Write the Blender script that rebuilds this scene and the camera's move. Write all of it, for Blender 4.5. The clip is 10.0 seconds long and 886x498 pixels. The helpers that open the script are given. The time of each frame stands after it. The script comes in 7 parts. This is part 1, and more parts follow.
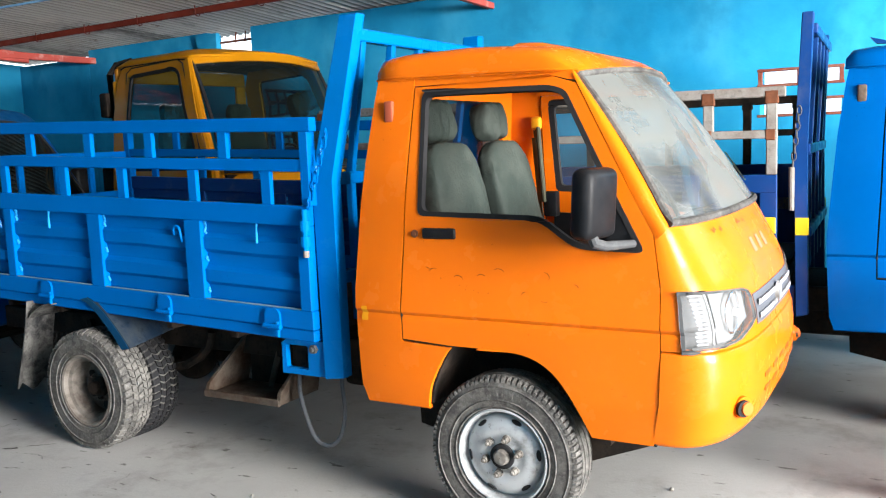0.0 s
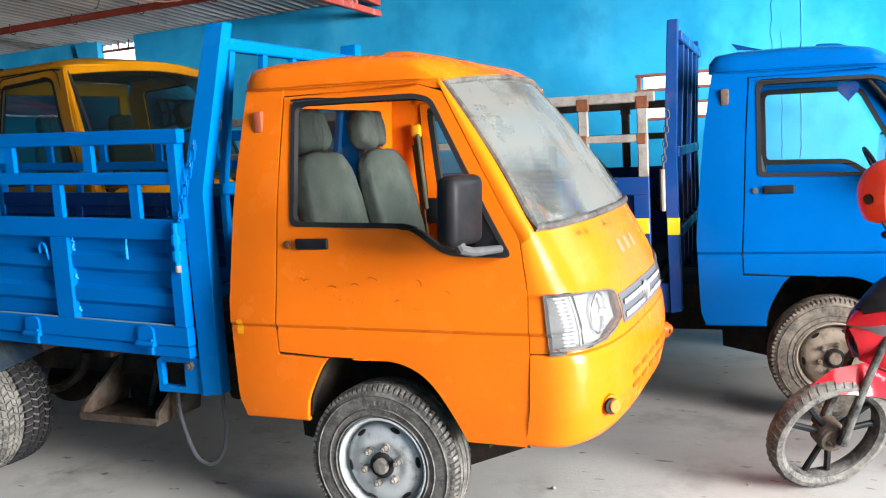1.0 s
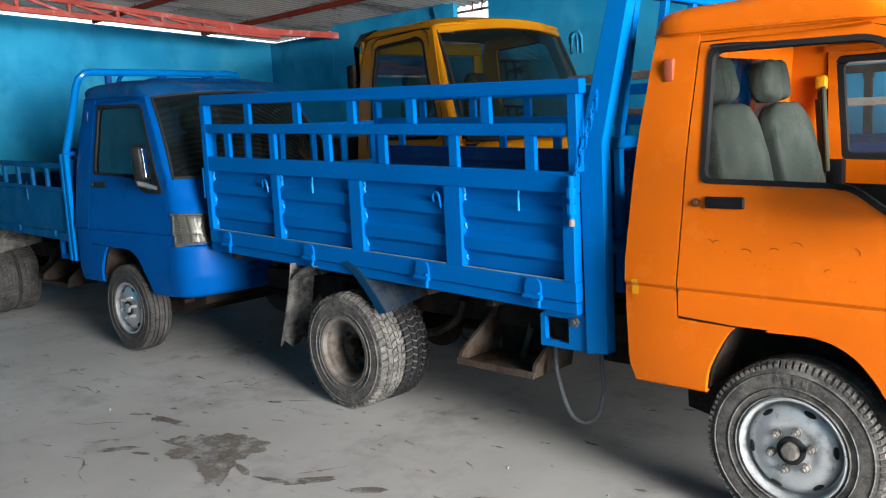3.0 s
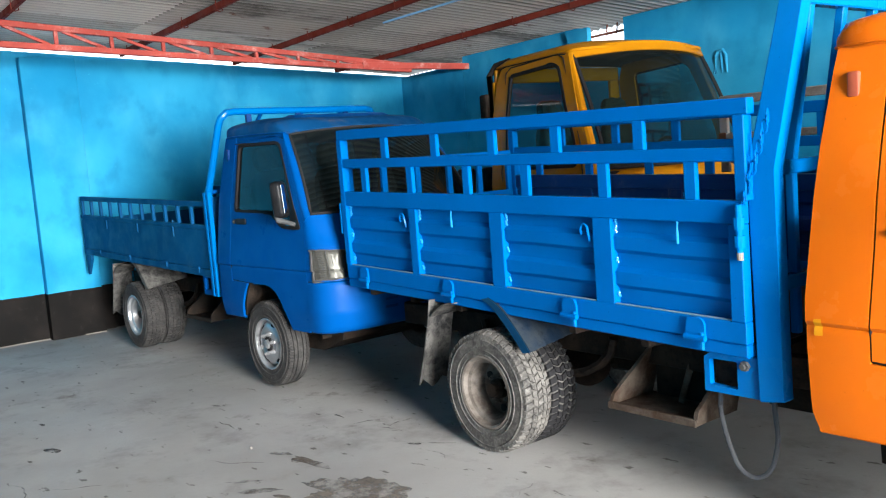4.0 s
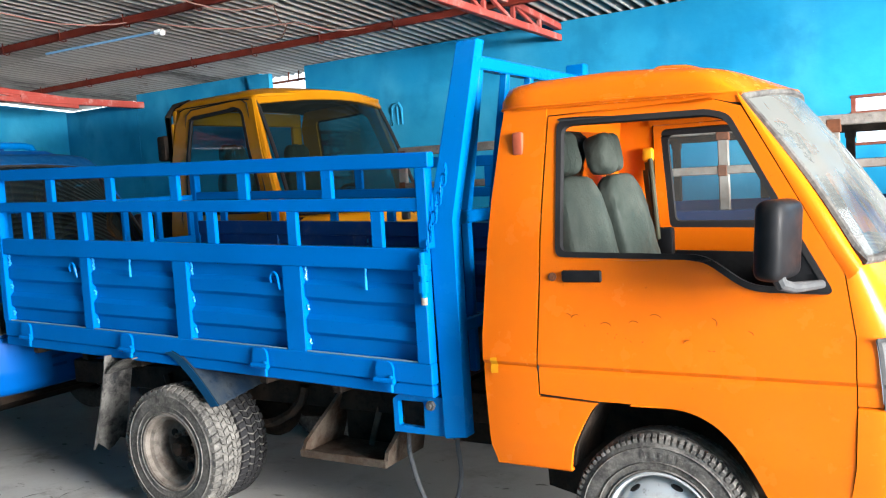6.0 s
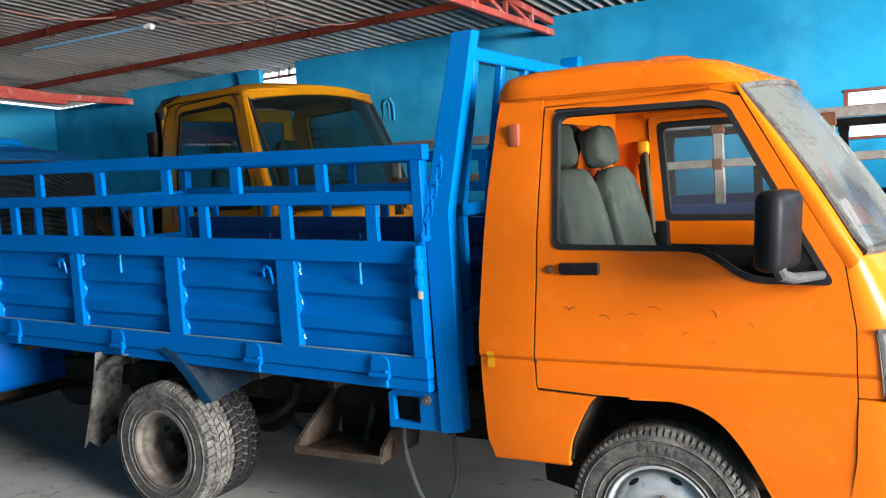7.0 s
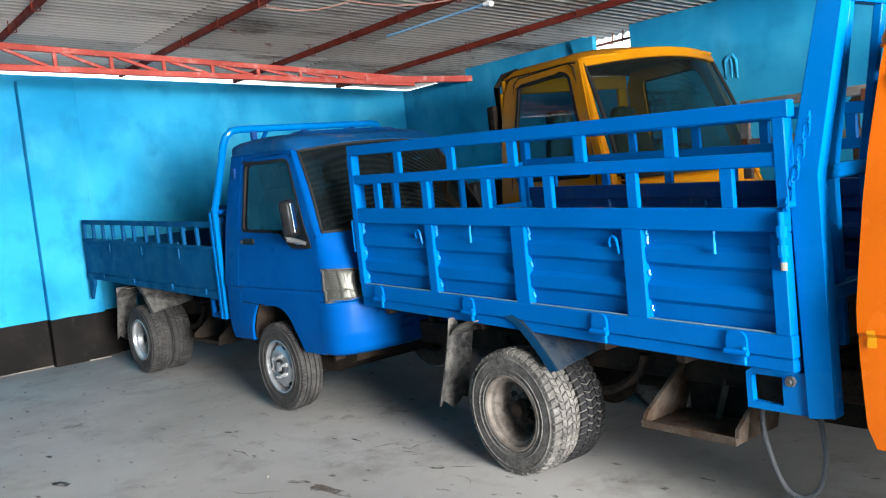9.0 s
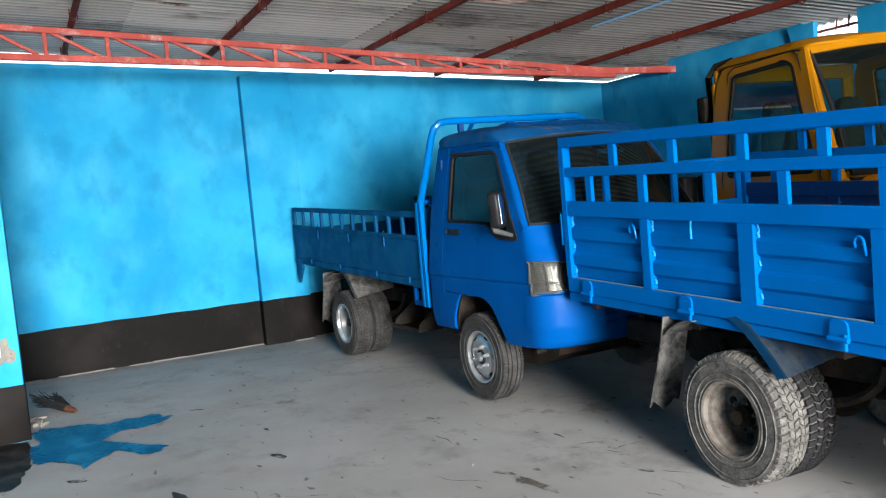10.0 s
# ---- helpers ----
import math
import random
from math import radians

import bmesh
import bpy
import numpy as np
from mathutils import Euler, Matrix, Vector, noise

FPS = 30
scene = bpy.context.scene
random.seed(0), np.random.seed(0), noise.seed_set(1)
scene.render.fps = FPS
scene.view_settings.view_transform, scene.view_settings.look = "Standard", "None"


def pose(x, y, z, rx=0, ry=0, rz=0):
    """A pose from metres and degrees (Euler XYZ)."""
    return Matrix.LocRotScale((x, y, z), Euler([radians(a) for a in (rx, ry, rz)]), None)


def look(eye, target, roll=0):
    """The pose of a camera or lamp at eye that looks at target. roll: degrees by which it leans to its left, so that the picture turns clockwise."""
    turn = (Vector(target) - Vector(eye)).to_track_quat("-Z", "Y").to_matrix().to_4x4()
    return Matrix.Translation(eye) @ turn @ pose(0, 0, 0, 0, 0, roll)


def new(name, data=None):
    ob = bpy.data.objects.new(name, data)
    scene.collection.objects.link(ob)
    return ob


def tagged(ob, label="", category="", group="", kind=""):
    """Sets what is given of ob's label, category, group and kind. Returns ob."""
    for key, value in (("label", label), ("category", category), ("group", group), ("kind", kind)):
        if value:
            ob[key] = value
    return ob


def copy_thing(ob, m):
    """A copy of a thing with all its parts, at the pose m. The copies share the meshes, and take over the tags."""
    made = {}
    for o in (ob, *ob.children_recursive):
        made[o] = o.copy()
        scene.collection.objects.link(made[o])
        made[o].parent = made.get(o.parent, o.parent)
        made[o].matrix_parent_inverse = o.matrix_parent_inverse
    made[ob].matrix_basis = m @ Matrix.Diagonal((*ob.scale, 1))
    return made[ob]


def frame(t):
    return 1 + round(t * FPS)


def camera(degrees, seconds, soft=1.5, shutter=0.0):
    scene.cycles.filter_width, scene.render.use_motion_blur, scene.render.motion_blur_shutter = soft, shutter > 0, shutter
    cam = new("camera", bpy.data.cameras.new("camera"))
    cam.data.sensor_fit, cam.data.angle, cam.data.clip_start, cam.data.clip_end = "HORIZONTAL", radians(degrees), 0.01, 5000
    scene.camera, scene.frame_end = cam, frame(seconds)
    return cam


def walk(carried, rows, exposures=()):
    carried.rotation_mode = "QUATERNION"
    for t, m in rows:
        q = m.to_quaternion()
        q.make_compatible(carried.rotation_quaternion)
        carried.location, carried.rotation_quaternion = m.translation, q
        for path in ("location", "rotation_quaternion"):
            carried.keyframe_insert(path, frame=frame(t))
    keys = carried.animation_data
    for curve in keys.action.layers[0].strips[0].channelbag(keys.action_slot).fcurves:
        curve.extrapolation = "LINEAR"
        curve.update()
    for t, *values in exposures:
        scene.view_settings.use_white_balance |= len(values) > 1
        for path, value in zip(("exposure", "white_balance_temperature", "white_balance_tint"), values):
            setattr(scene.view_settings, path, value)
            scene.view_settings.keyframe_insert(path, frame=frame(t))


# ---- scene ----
cam = camera(54.6, 10.0, 1.15)
# seconds, eye, target, roll
PATH = [
    (0, (-0.217, -0.064, 1.593), (-1.203, 1.659, 1.347), -2.3),
    (0.5, (-0.163, -0.03, 1.604), (-1.055, 1.745, 1.365), -2.9),
    (1, (-0.082, 0.001, 1.596), (-0.882, 1.818, 1.354), -3.3),
    (1.25, (-0.045, 0.03, 1.589), (-0.834, 1.85, 1.336), -3.2),
    (1.5, (-0.024, 0.055, 1.581), (-0.852, 1.856, 1.313), -3.0),
    (2, (-0.173, 0.016, 1.576), (-1.179, 1.722, 1.294), -1.7),
    (2.5, (-0.383, -0.089, 1.571), (-1.578, 1.491, 1.292), 0.0),
    (2.7, (-0.439, -0.123, 1.585), (-1.705, 1.399, 1.299), -0.2),
    (3, (-0.514, -0.072, 1.563), (-1.886, 1.355, 1.277), -2.8),
    (3.2, (-0.583, -0.026, 1.576), (-2.015, 1.342, 1.293), -4.7),
    (4.3, (-0.772, 0.021, 1.573), (-2.361, 1.222, 1.387), -3.9),
    (4.5, (-0.805, -0.013, 1.59), (-2.377, 1.211, 1.416), -3.3),
    (5, (-0.921, -0.094, 1.593), (-2.403, 1.239, 1.438), -1.5),
    (5.5, (-0.912, -0.084, 1.58), (-2.172, 1.462, 1.437), -1.3),
    (6, (-0.773, 0.001, 1.598), (-1.798, 1.711, 1.445), -3.5),
    (6.2, (-0.743, 0.016, 1.592), (-1.661, 1.786, 1.437), -4.5),
    (7.3, (-0.857, 0.014, 1.576), (-1.944, 1.686, 1.419), -4.0),
    (7.5, (-0.89, -0.028, 1.585), (-2.051, 1.594, 1.435), -4.9),
    (8, (-0.95, -0.065, 1.595), (-2.282, 1.421, 1.463), -5.7),
    (8.5, (-0.931, 0.003, 1.598), (-2.365, 1.39, 1.454), -5.2),
    (9, (-0.93, 0.031, 1.581), (-2.501, 1.257, 1.412), -5.9),
    (9.5, (-1.018, -0.074, 1.6), (-2.816, 0.791, 1.459), -7.0),
    (9.9, (-1.061, -0.132, 1.588), (-2.861, 0.728, 1.451), -5.3),
    (10, (-1.068, -0.098, 1.59), (-2.86, 0.779, 1.446), -5.1),
]
# the clip's camera brightens and darkens its picture on the way
EXPOSURES = [(0.0, 0.06), (1.0, -0.03), (1.5, -0.24), (2.0, -0.36), (3.0, -0.25), (4.5, 0.43), (5.5, 0.55), (6.0, 0.33), (7.5, -0.2), (8.5, 0.26), (9.0, 0.3), (9.5, 0.3), (10.0, 0.07)]
walk(cam, [(t, look(eye, target, roll)) for t, eye, target, roll in PATH], EXPOSURES)

# ---- world and light ----
world = bpy.data.worlds.new("World")
scene.world = world
world.use_nodes = True
wn = world.node_tree.nodes
sky = wn.new("ShaderNodeTexSky")
sky.sky_type = "NISHITA"
sky.sun_disc = False
sky.sun_elevation = radians(56)
sky.sun_rotation = radians(-70)
wn["Background"].inputs["Strength"].default_value = 0.15
world.node_tree.links.new(sky.outputs["Color"], wn["Background"].inputs["Color"])
sun_data = bpy.data.lights.new("sun", "SUN")
sun_data.energy, sun_data.angle, sun_data.color = 5.0, radians(0.6), (1.0, 0.95, 0.88)
sun = new("sun", sun_data)
sun.matrix_world = look((-9.4, 3.4, 14.8), (0, 0, 0))


def opening_light(name, centre, target, width, height, watts, colour):
    """An area lamp for sky light through a wide opening of the building, or for added fill."""
    data = bpy.data.lights.new(name, "AREA")
    data.shape, data.size, data.size_y, data.energy, data.color = "RECTANGLE", width, height, watts, colour
    ob = new(name, data)
    ob.matrix_world = look(centre, target)
    return ob


opening_light("yard_sky_light", (12.0, -0.8, 3.8), (-5.0, 2.4, 1.0), 5.0, 6.5, 10300, (1.0, 0.985, 0.97))
opening_light("side_opening_light", (20.0, -1.6, 1.5), (-8.0, 2.4, 2.0), 5.0, 2.4, 8000, (1.0, 0.985, 0.97))
# unseen overhead lamp added to brighten the floor by the motorcycle
opening_light("floor_fill_light", (3.4, 1.4, 5.2), (-0.6, 3.8, 0.0), 5.0, 4.0, 850, (1.0, 0.985, 0.97))


def backdrop(name, corners, strength):
    """Bright hazy sky outside an opening."""
    m = bpy.data.materials.new(name)
    m.use_nodes = True
    b = m.node_tree.nodes["Principled BSDF"]
    b.inputs["Base Color"].default_value = (0.8, 0.82, 0.85, 1)
    b.inputs["Emission Color"].default_value = (0.95, 0.97, 1.0, 1)
    b.inputs["Emission Strength"].default_value = strength
    bm = bmesh.new()
    bm.faces.new([bm.verts.new(c) for c in corners])
    me = bpy.data.meshes.new(name)
    bm.to_mesh(me)
    bm.free()
    me.materials.append(m)
    return tagged(new(name, me), "bright hazy sky outside the garage openings", "sky", kind="structure")


backdrop("backdrop", [(-14, 9.5, 0.5), (9, 9.5, 0.5), (9, 9.5, 6), (-14, 9.5, 6)], 1.3)
backdrop("backdrop", [(-13, -3, 0.5), (-13, 10, 0.5), (-13, 10, 6), (-13, -3, 6)], 1.3)


# ---- building helpers ----
def link_mesh(name, bm, material, angle=28, recalc=True):
    if recalc:
        bmesh.ops.recalc_face_normals(bm, faces=bm.faces)
    me = bpy.data.meshes.new(name)
    bm.to_mesh(me)
    bm.free()
    me.materials.append(material)
    me.shade_smooth()
    me.set_sharp_from_angle(angle=radians(angle))
    return new(name, me)


def part(name, bm, material, parent, label="", angle=28, recalc=True):
    ob = link_mesh(name, bm, material, angle, recalc)
    ob.parent = parent
    if label:
        ob["label"] = label
    return ob


def thing(name, m, label, category, group="", kind=""):
    ob = new(name)
    ob.empty_display_size = 0.2
    ob.matrix_world = m
    return tagged(ob, label, category, group, kind)


def box(bm, lo, hi, r=0.0, m=None, seg=0):
    """A box from corner lo to corner hi with its edges rounded by r."""
    vs = bmesh.ops.create_cube(bm, size=1)["verts"]
    c = [(a + b) / 2 for a, b in zip(lo, hi)]
    d = [abs(b - a) for a, b in zip(lo, hi)]
    for v in vs:
        v.co = Vector((c[0] + v.co.x * d[0], c[1] + v.co.y * d[1], c[2] + v.co.z * d[2]))
    if r > 0:
        r = min(r, min(d) * 0.45)
        seg = seg or (1 if r < 0.009 else 2)
        es = list({e for v in vs for e in v.link_edges})
        got = bmesh.ops.bevel(bm, geom=es, offset=r, segments=seg, affect="EDGES", profile=0.5)
        vs = list({v for f in got["faces"] for v in f.verts} | {v for v in vs if v.is_valid})
    if m is not None:
        bmesh.ops.transform(bm, matrix=m, verts=vs)
    return vs


def beam(bm, a, b, w, h, r=0.004, up=(0, 0, 1)):
    """A rectangular bar from a to b, w across and h high."""
    a, b = Vector(a), Vector(b)
    d = b - a
    z = d.normalized()
    x = Vector(up).cross(z)
    if x.length < 1e-4:
        x = Vector((1, 0, 0))
    x.normalize()
    y = z.cross(x)
    m = Matrix((x, y, z)).transposed().to_4x4()
    m.translation = a
    return box(bm, (-w / 2, -h / 2, 0), (w / 2, h / 2, d.length), r, m)


def tube(bm, pts, r, seg=10, closed=False):
    """A round tube along the points; r may be a number or a list."""
    pts = [Vector(p) for p in pts]
    n = len(pts)
    rings = []
    ref = Vector((0, 0, 1))
    for i, p in enumerate(pts):
        a = pts[i - 1] if i or closed else p
        b = pts[(i + 1) % n] if i < n - 1 or closed else p
        d = (b - a).normalized()
        x = ref.cross(d)
        if x.length < 0.05:
            x = Vector((1, 0.3, 0)).cross(d)
        x.normalize()
        y = d.cross(x)
        ref = y if abs(y.dot(ref)) > 0.3 else ref
        rad = r[i] if isinstance(r, (list, tuple)) else r
        rings.append([bm.verts.new(p + rad * (math.cos(t) * x + math.sin(t) * y)) for t in [2 * math.pi * k / seg for k in range(seg)]])
    for i in range(n if closed else n - 1):
        r0, r1 = rings[i], rings[(i + 1) % n]
        for k in range(seg):
            bm.faces.new((r0[k], r0[(k + 1) % seg], r1[(k + 1) % seg], r1[k]))
    if not closed:
        bm.faces.new(rings[0][::-1])
        bm.faces.new(rings[-1])


def lathe(bm, profile, seg=48, closed=True, cap=False):
    """Turns a profile of (radius, y) round the y axis."""
    rings = [[bm.verts.new((r * math.cos(2 * math.pi * k / seg), y, r * math.sin(2 * math.pi * k / seg))) for k in range(seg)] for r, y in profile]
    n = len(rings)
    for i in range(n if closed else n - 1):
        a, b = rings[i], rings[(i + 1) % n]
        for k in range(seg):
            bm.faces.new((a[k], a[(k + 1) % seg], b[(k + 1) % seg], b[k]))
    if cap:
        bm.faces.new(rings[0])
        bm.faces.new(rings[-1][::-1])


def disc(bm, c, axis, r, depth, seg=16, r2=None):
    """A short solid cylinder centred on c."""
    axis = Vector(axis).normalized()
    tube(bm, [Vector(c) - axis * depth / 2, Vector(c) + axis * depth / 2], [r, r if r2 is None else r2], seg)


def lerp_table(table, v):
    if v <= table[0][0]:
        return table[0][1]
    for (a, p), (b, q) in zip(table, table[1:]):
        if v <= b:
            return p + (q - p) * (v - a) / (b - a)
    return table[-1][1]


def rounded(poly, r, n=5):
    """A polygon with its corners rounded; r is one number or one for each corner."""
    out = []
    k = len(poly)
    for i in range(k):
        p0, p, p1 = Vector(poly[i - 1]), Vector(poly[i]), Vector(poly[(i + 1) % k])
        rad = r[i] if isinstance(r, (list, tuple)) else r
        if rad <= 0:
            out.append(tuple(p))
            continue
        a, b = (p0 - p), (p1 - p)
        t = min(rad, a.length * 0.45, b.length * 0.45)
        s, e = p + a.normalized() * t, p + b.normalized() * t
        for j in range(n + 1):
            u = j / n
            out.append(tuple((1 - u) ** 2 * s + 2 * u * (1 - u) * p + u ** 2 * e))
    return out


def inset(poly, d):
    """A polygon moved inwards by d (outwards where d is negative)."""
    k = len(poly)
    area = sum(poly[i][0] * poly[(i + 1) % k][1] - poly[(i + 1) % k][0] * poly[i][1] for i in range(k))
    s = 1 if area > 0 else -1
    out = []
    for i in range(k):
        p0, p, p1 = Vector(poly[i - 1]), Vector(poly[i]), Vector(poly[(i + 1) % k])
        a, b = (p - p0).normalized(), (p1 - p).normalized()
        na, nb = Vector((-a.y, a.x)) * s, Vector((-b.y, b.x)) * s
        m = na + nb
        if m.length < 1e-6:
            m = na
        m = m / max(0.3, m.length_squared) * 2
        out.append(tuple(p + m * d / 1.0 * 1.0 if m.length < 3 else p + na * d))
    return out


# heights at which the pressed cab sides change their slope
CREASES = (0.872, 0.885, 0.9, 0.912)


def sheet(bm, loops, place, dv=0.04, du=0.12):
    """Fills the plane polygon loops[0] less the holes loops[1:], cut into small quads; place(u, v) gives each corner's position."""
    edges = []
    for lp in loops:
        for i in range(len(lp)):
            edges.append((lp[i], lp[(i + 1) % len(lp)]))
    vs = sorted({round(p[1], 4) for lp in loops for p in lp})
    lo, hi = vs[0], vs[-1]
    levels = sorted(set(vs) | {v for v in CREASES if lo < v < hi} | {round(lo + dv * i, 4) for i in range(int((hi - lo) / dv) + 1)})
    clean = [levels[0]]
    for v in levels[1:]:
        if v - clean[-1] > 0.0008:
            clean.append(v)
    seen = {}

    def vert(u, v):
        key = (round(u, 4), round(v, 4))
        if key not in seen:
            seen[key] = bm.verts.new(place(u, v))
        return seen[key]

    for v0, v1 in zip(clean, clean[1:]):
        cross = []
        mid = (v0 + v1) / 2
        for a, b in edges:
            if min(a[1], b[1]) < mid < max(a[1], b[1]):
                f = lambda v: a[0] + (b[0] - a[0]) * (min(max(v, min(a[1], b[1])), max(a[1], b[1])) - a[1]) / (b[1] - a[1])
                cross.append((f(mid), f(v0), f(v1)))
        cross.sort()
        for (_, a0, a1), (_, b0, b1) in zip(cross[::2], cross[1::2]):
            lo_u, hi_u = max(a0, a1) + du * 0.2, min(b0, b1) - du * 0.2
            cuts = [k * du for k in range(int(math.ceil(lo_u / du)), int(math.floor(hi_u / du)) + 1)] if hi_u > lo_u else []
            low = [a0] + cuts + [b0]
            top = [a1] + cuts + [b1]
            for i in range(len(low) - 1):
                q = [vert(low[i], v0), vert(low[i + 1], v0), vert(top[i + 1], v1), vert(top[i], v1)]
                q = [x for j, x in enumerate(q) if x not in q[:j]]
                if len(q) > 2:
                    try:
                        bm.faces.new(q)
                    except ValueError:
                        pass


def grid(bm, nu, nv, place, keep=None):
    """A surface of nu by nv cells; place(i/nu, j/nv) gives the corners."""
    v = [[bm.verts.new(place(i / nu, j / nv)) for i in range(nu + 1)] for j in range(nv + 1)]
    for j in range(nv):
        for i in range(nu):
            if keep is None or keep((i + 0.5) / nu, (j + 0.5) / nv):
                bm.faces.new((v[j][i], v[j][i + 1], v[j + 1][i + 1], v[j + 1][i]))
    loose = [x for x in bm.verts if not x.link_faces]
    bmesh.ops.delete(bm, geom=loose, context="VERTS")


def solid(ob, t, offset=-1):
    """Gives a sheet its thickness."""
    mod = ob.modifiers.new("thickness", "SOLIDIFY")
    mod.thickness, mod.offset = t, offset
    mod.use_even_offset = False
    cut = ob.modifiers.new("crisp_edges", "EDGE_SPLIT")
    cut.split_angle = radians(40)
    return ob


# ---- materials ----
def material(name, base, rough=0.5, metal=0.0, coat=0.0, gloss=0.04):
    m = bpy.data.materials.new(name)
    m.use_nodes = True
    b = m.node_tree.nodes["Principled BSDF"]
    b.inputs["Base Color"].default_value = (*base, 1)
    b.inputs["Roughness"].default_value = rough
    b.inputs["Metallic"].default_value = metal
    b.inputs["Coat Weight"].default_value = coat
    b.inputs["Specular IOR Level"].default_value = gloss
    return m


def node(m, kind, **inputs):
    n = m.node_tree.nodes.new(kind)
    for k, v in inputs.items():
        n.inputs[k.replace("_", " ")].default_value = v
    return n


def wire(m, a, b):
    m.node_tree.links.new(a, b)


def spots(m, scale, lo, hi, detail=5.0, rough=0.6, stretch=None, space="Object", seed=0.0):
    """A noise turned into a mask from 0 to 1 between the values lo and hi."""
    tc = node(m, "ShaderNodeTexCoord")
    mp = node(m, "ShaderNodeMapping")
    mp.inputs["Scale"].default_value = stretch or (1, 1, 1)
    mp.inputs["Location"].default_value = (seed, seed * 0.7, seed * 1.3)
    wire(m, tc.outputs[space], mp.inputs["Vector"])
    nz = node(m, "ShaderNodeTexNoise", Scale=scale, Detail=detail, Roughness=rough)
    wire(m, mp.outputs["Vector"], nz.inputs["Vector"])
    r = node(m, "ShaderNodeMapRange", From_Min=lo, From_Max=hi)
    r.interpolation_type = "SMOOTHSTEP"
    wire(m, nz.outputs["Fac"], r.inputs["Value"])
    return r.outputs["Result"]


def scaled(m, value, k):
    n = node(m, "ShaderNodeMath")
    n.operation = "MULTIPLY"
    wire(m, value, n.inputs[0])
    n.inputs[1].default_value = k
    return n.outputs[0]


def layer(m, below, mask, colour):
    """Lays a colour over the colour below, where the mask says."""
    n = m.node_tree.nodes.new("ShaderNodeMix")
    n.data_type = "RGBA"
    wire(m, mask, n.inputs["Factor"])
    if isinstance(below, tuple):
        n.inputs["A"].default_value = (*below, 1)
    else:
        wire(m, below, n.inputs["A"])
    n.inputs["B"].default_value = (*colour, 1)
    return n.outputs["Result"]


def finish(m, colour=None, rough=None, bump=None, strength=0.2, distance=0.01):
    b = m.node_tree.nodes["Principled BSDF"]
    if colour is not None:
        wire(m, colour, b.inputs["Base Color"])
    if rough is not None:
        v, lo, hi = rough
        r = node(m, "ShaderNodeMapRange", To_Min=lo, To_Max=hi)
        wire(m, v, r.inputs["Value"])
        wire(m, r.outputs["Result"], b.inputs["Roughness"])
    if bump is not None:
        n = node(m, "ShaderNodeBump", Strength=strength, Distance=distance)
        wire(m, bump, n.inputs["Height"])
        wire(m, n.outputs["Normal"], b.inputs["Normal"])
    return m


def paint(name, base, dust=(0.45, 0.4, 0.33), dirt=0.25, rough=0.3, shift=0.85, coat=0.3):
    """Hand-sprayed vehicle paint: faint clouds in the colour, dust, small marks and orange peel."""
    m = material(name, base, rough, 0, coat, 0.06)
    m.node_tree.nodes["Principled BSDF"].inputs["Coat Roughness"].default_value = 0.12
    c = layer(m, base, spots(m, 2.2, 0.35, 0.7, 4), tuple(x * shift for x in base))
    c = layer(m, c, scaled(m, spots(m, 5.0, 0.5, 0.8, 8, 0.7), dirt), dust)
    c = layer(m, c, scaled(m, spots(m, 60.0, 0.68, 0.74, 3), 0.35), tuple(x * 0.35 for x in base))
    peel = spots(m, 190.0, 0.2, 0.8, 2)
    return finish(m, c, (spots(m, 6.0, 0.3, 0.75, 6), rough * 0.75, rough * 1.6), peel, 0.05, 0.002)


def wall_paint(name, a, b, c2):
    m = material(name, a, 0.6)
    c = layer(m, a, spots(m, 1.3, 0.35, 0.68, 5, 0.5), b)
    c = layer(m, c, scaled(m, spots(m, 1.9, 0.45, 0.78, 5, 0.5, (1, 1, 0.7), seed=3.1), 0.5), c2)
    c = layer(m, c, scaled(m, spots(m, 3.2, 0.5, 0.74, 5, 0.5, (1, 1, 0.8), seed=7.7), 0.55), tuple(x * 0.72 for x in a))
    c = layer(m, c, scaled(m, spots(m, 28.0, 0.7, 0.76, 4, seed=1.7), 0.4), (0.1, 0.5, 0.66))
    return finish(m, c, (spots(m, 3.0, 0.3, 0.7), 0.5, 0.75), spots(m, 9.0, 0.2, 0.8, 6, 0.6), 0.15, 0.012)


ORANGE = paint("orange_paint", (0.53, 0.107, 0.003), (0.48, 0.18, 0.02), 0.15, 0.2, 0.94, 0.0)
ORANGE.node_tree.nodes["Principled BSDF"].inputs["Specular IOR Level"].default_value = 0.14
ORANGE.node_tree.nodes["Principled BSDF"].inputs["Coat Weight"].default_value = 0.1
ORANGE.node_tree.nodes["Principled BSDF"].inputs["Coat Roughness"].default_value = 0.3
# orange darkened for the shade inside the bumper slots
SHADE_ORANGE = paint("shade_orange_paint", (0.297, 0.0495, 0.0013), dirt=0.1)
BLUE = paint("blue_paint", (0, 0.079, 0.288), (0, 0.1, 0.29), 0.12, 0.15, 0.88, 0.0)
CAB_BLUE = paint("cab_blue_paint", (0, 0.05, 0.205), (0, 0.055, 0.17), 0.12, 0.36, 0.9, 0.0)
CAB_BLUE.node_tree.nodes["Principled BSDF"].inputs["Specular IOR Level"].default_value = 0.035
ROOF_BLUE = paint("dusty_cab_roof_paint", (0.002, 0.05, 0.15), (0.11, 0.088, 0.07), 0.75, 0.55, 0.8, 0.0)
BRIGHT_BLUE = paint("bright_blue_paint", (0, 0.058, 0.22), (0, 0.076, 0.21), 0.12, 0.15, 0.92, 0.0)
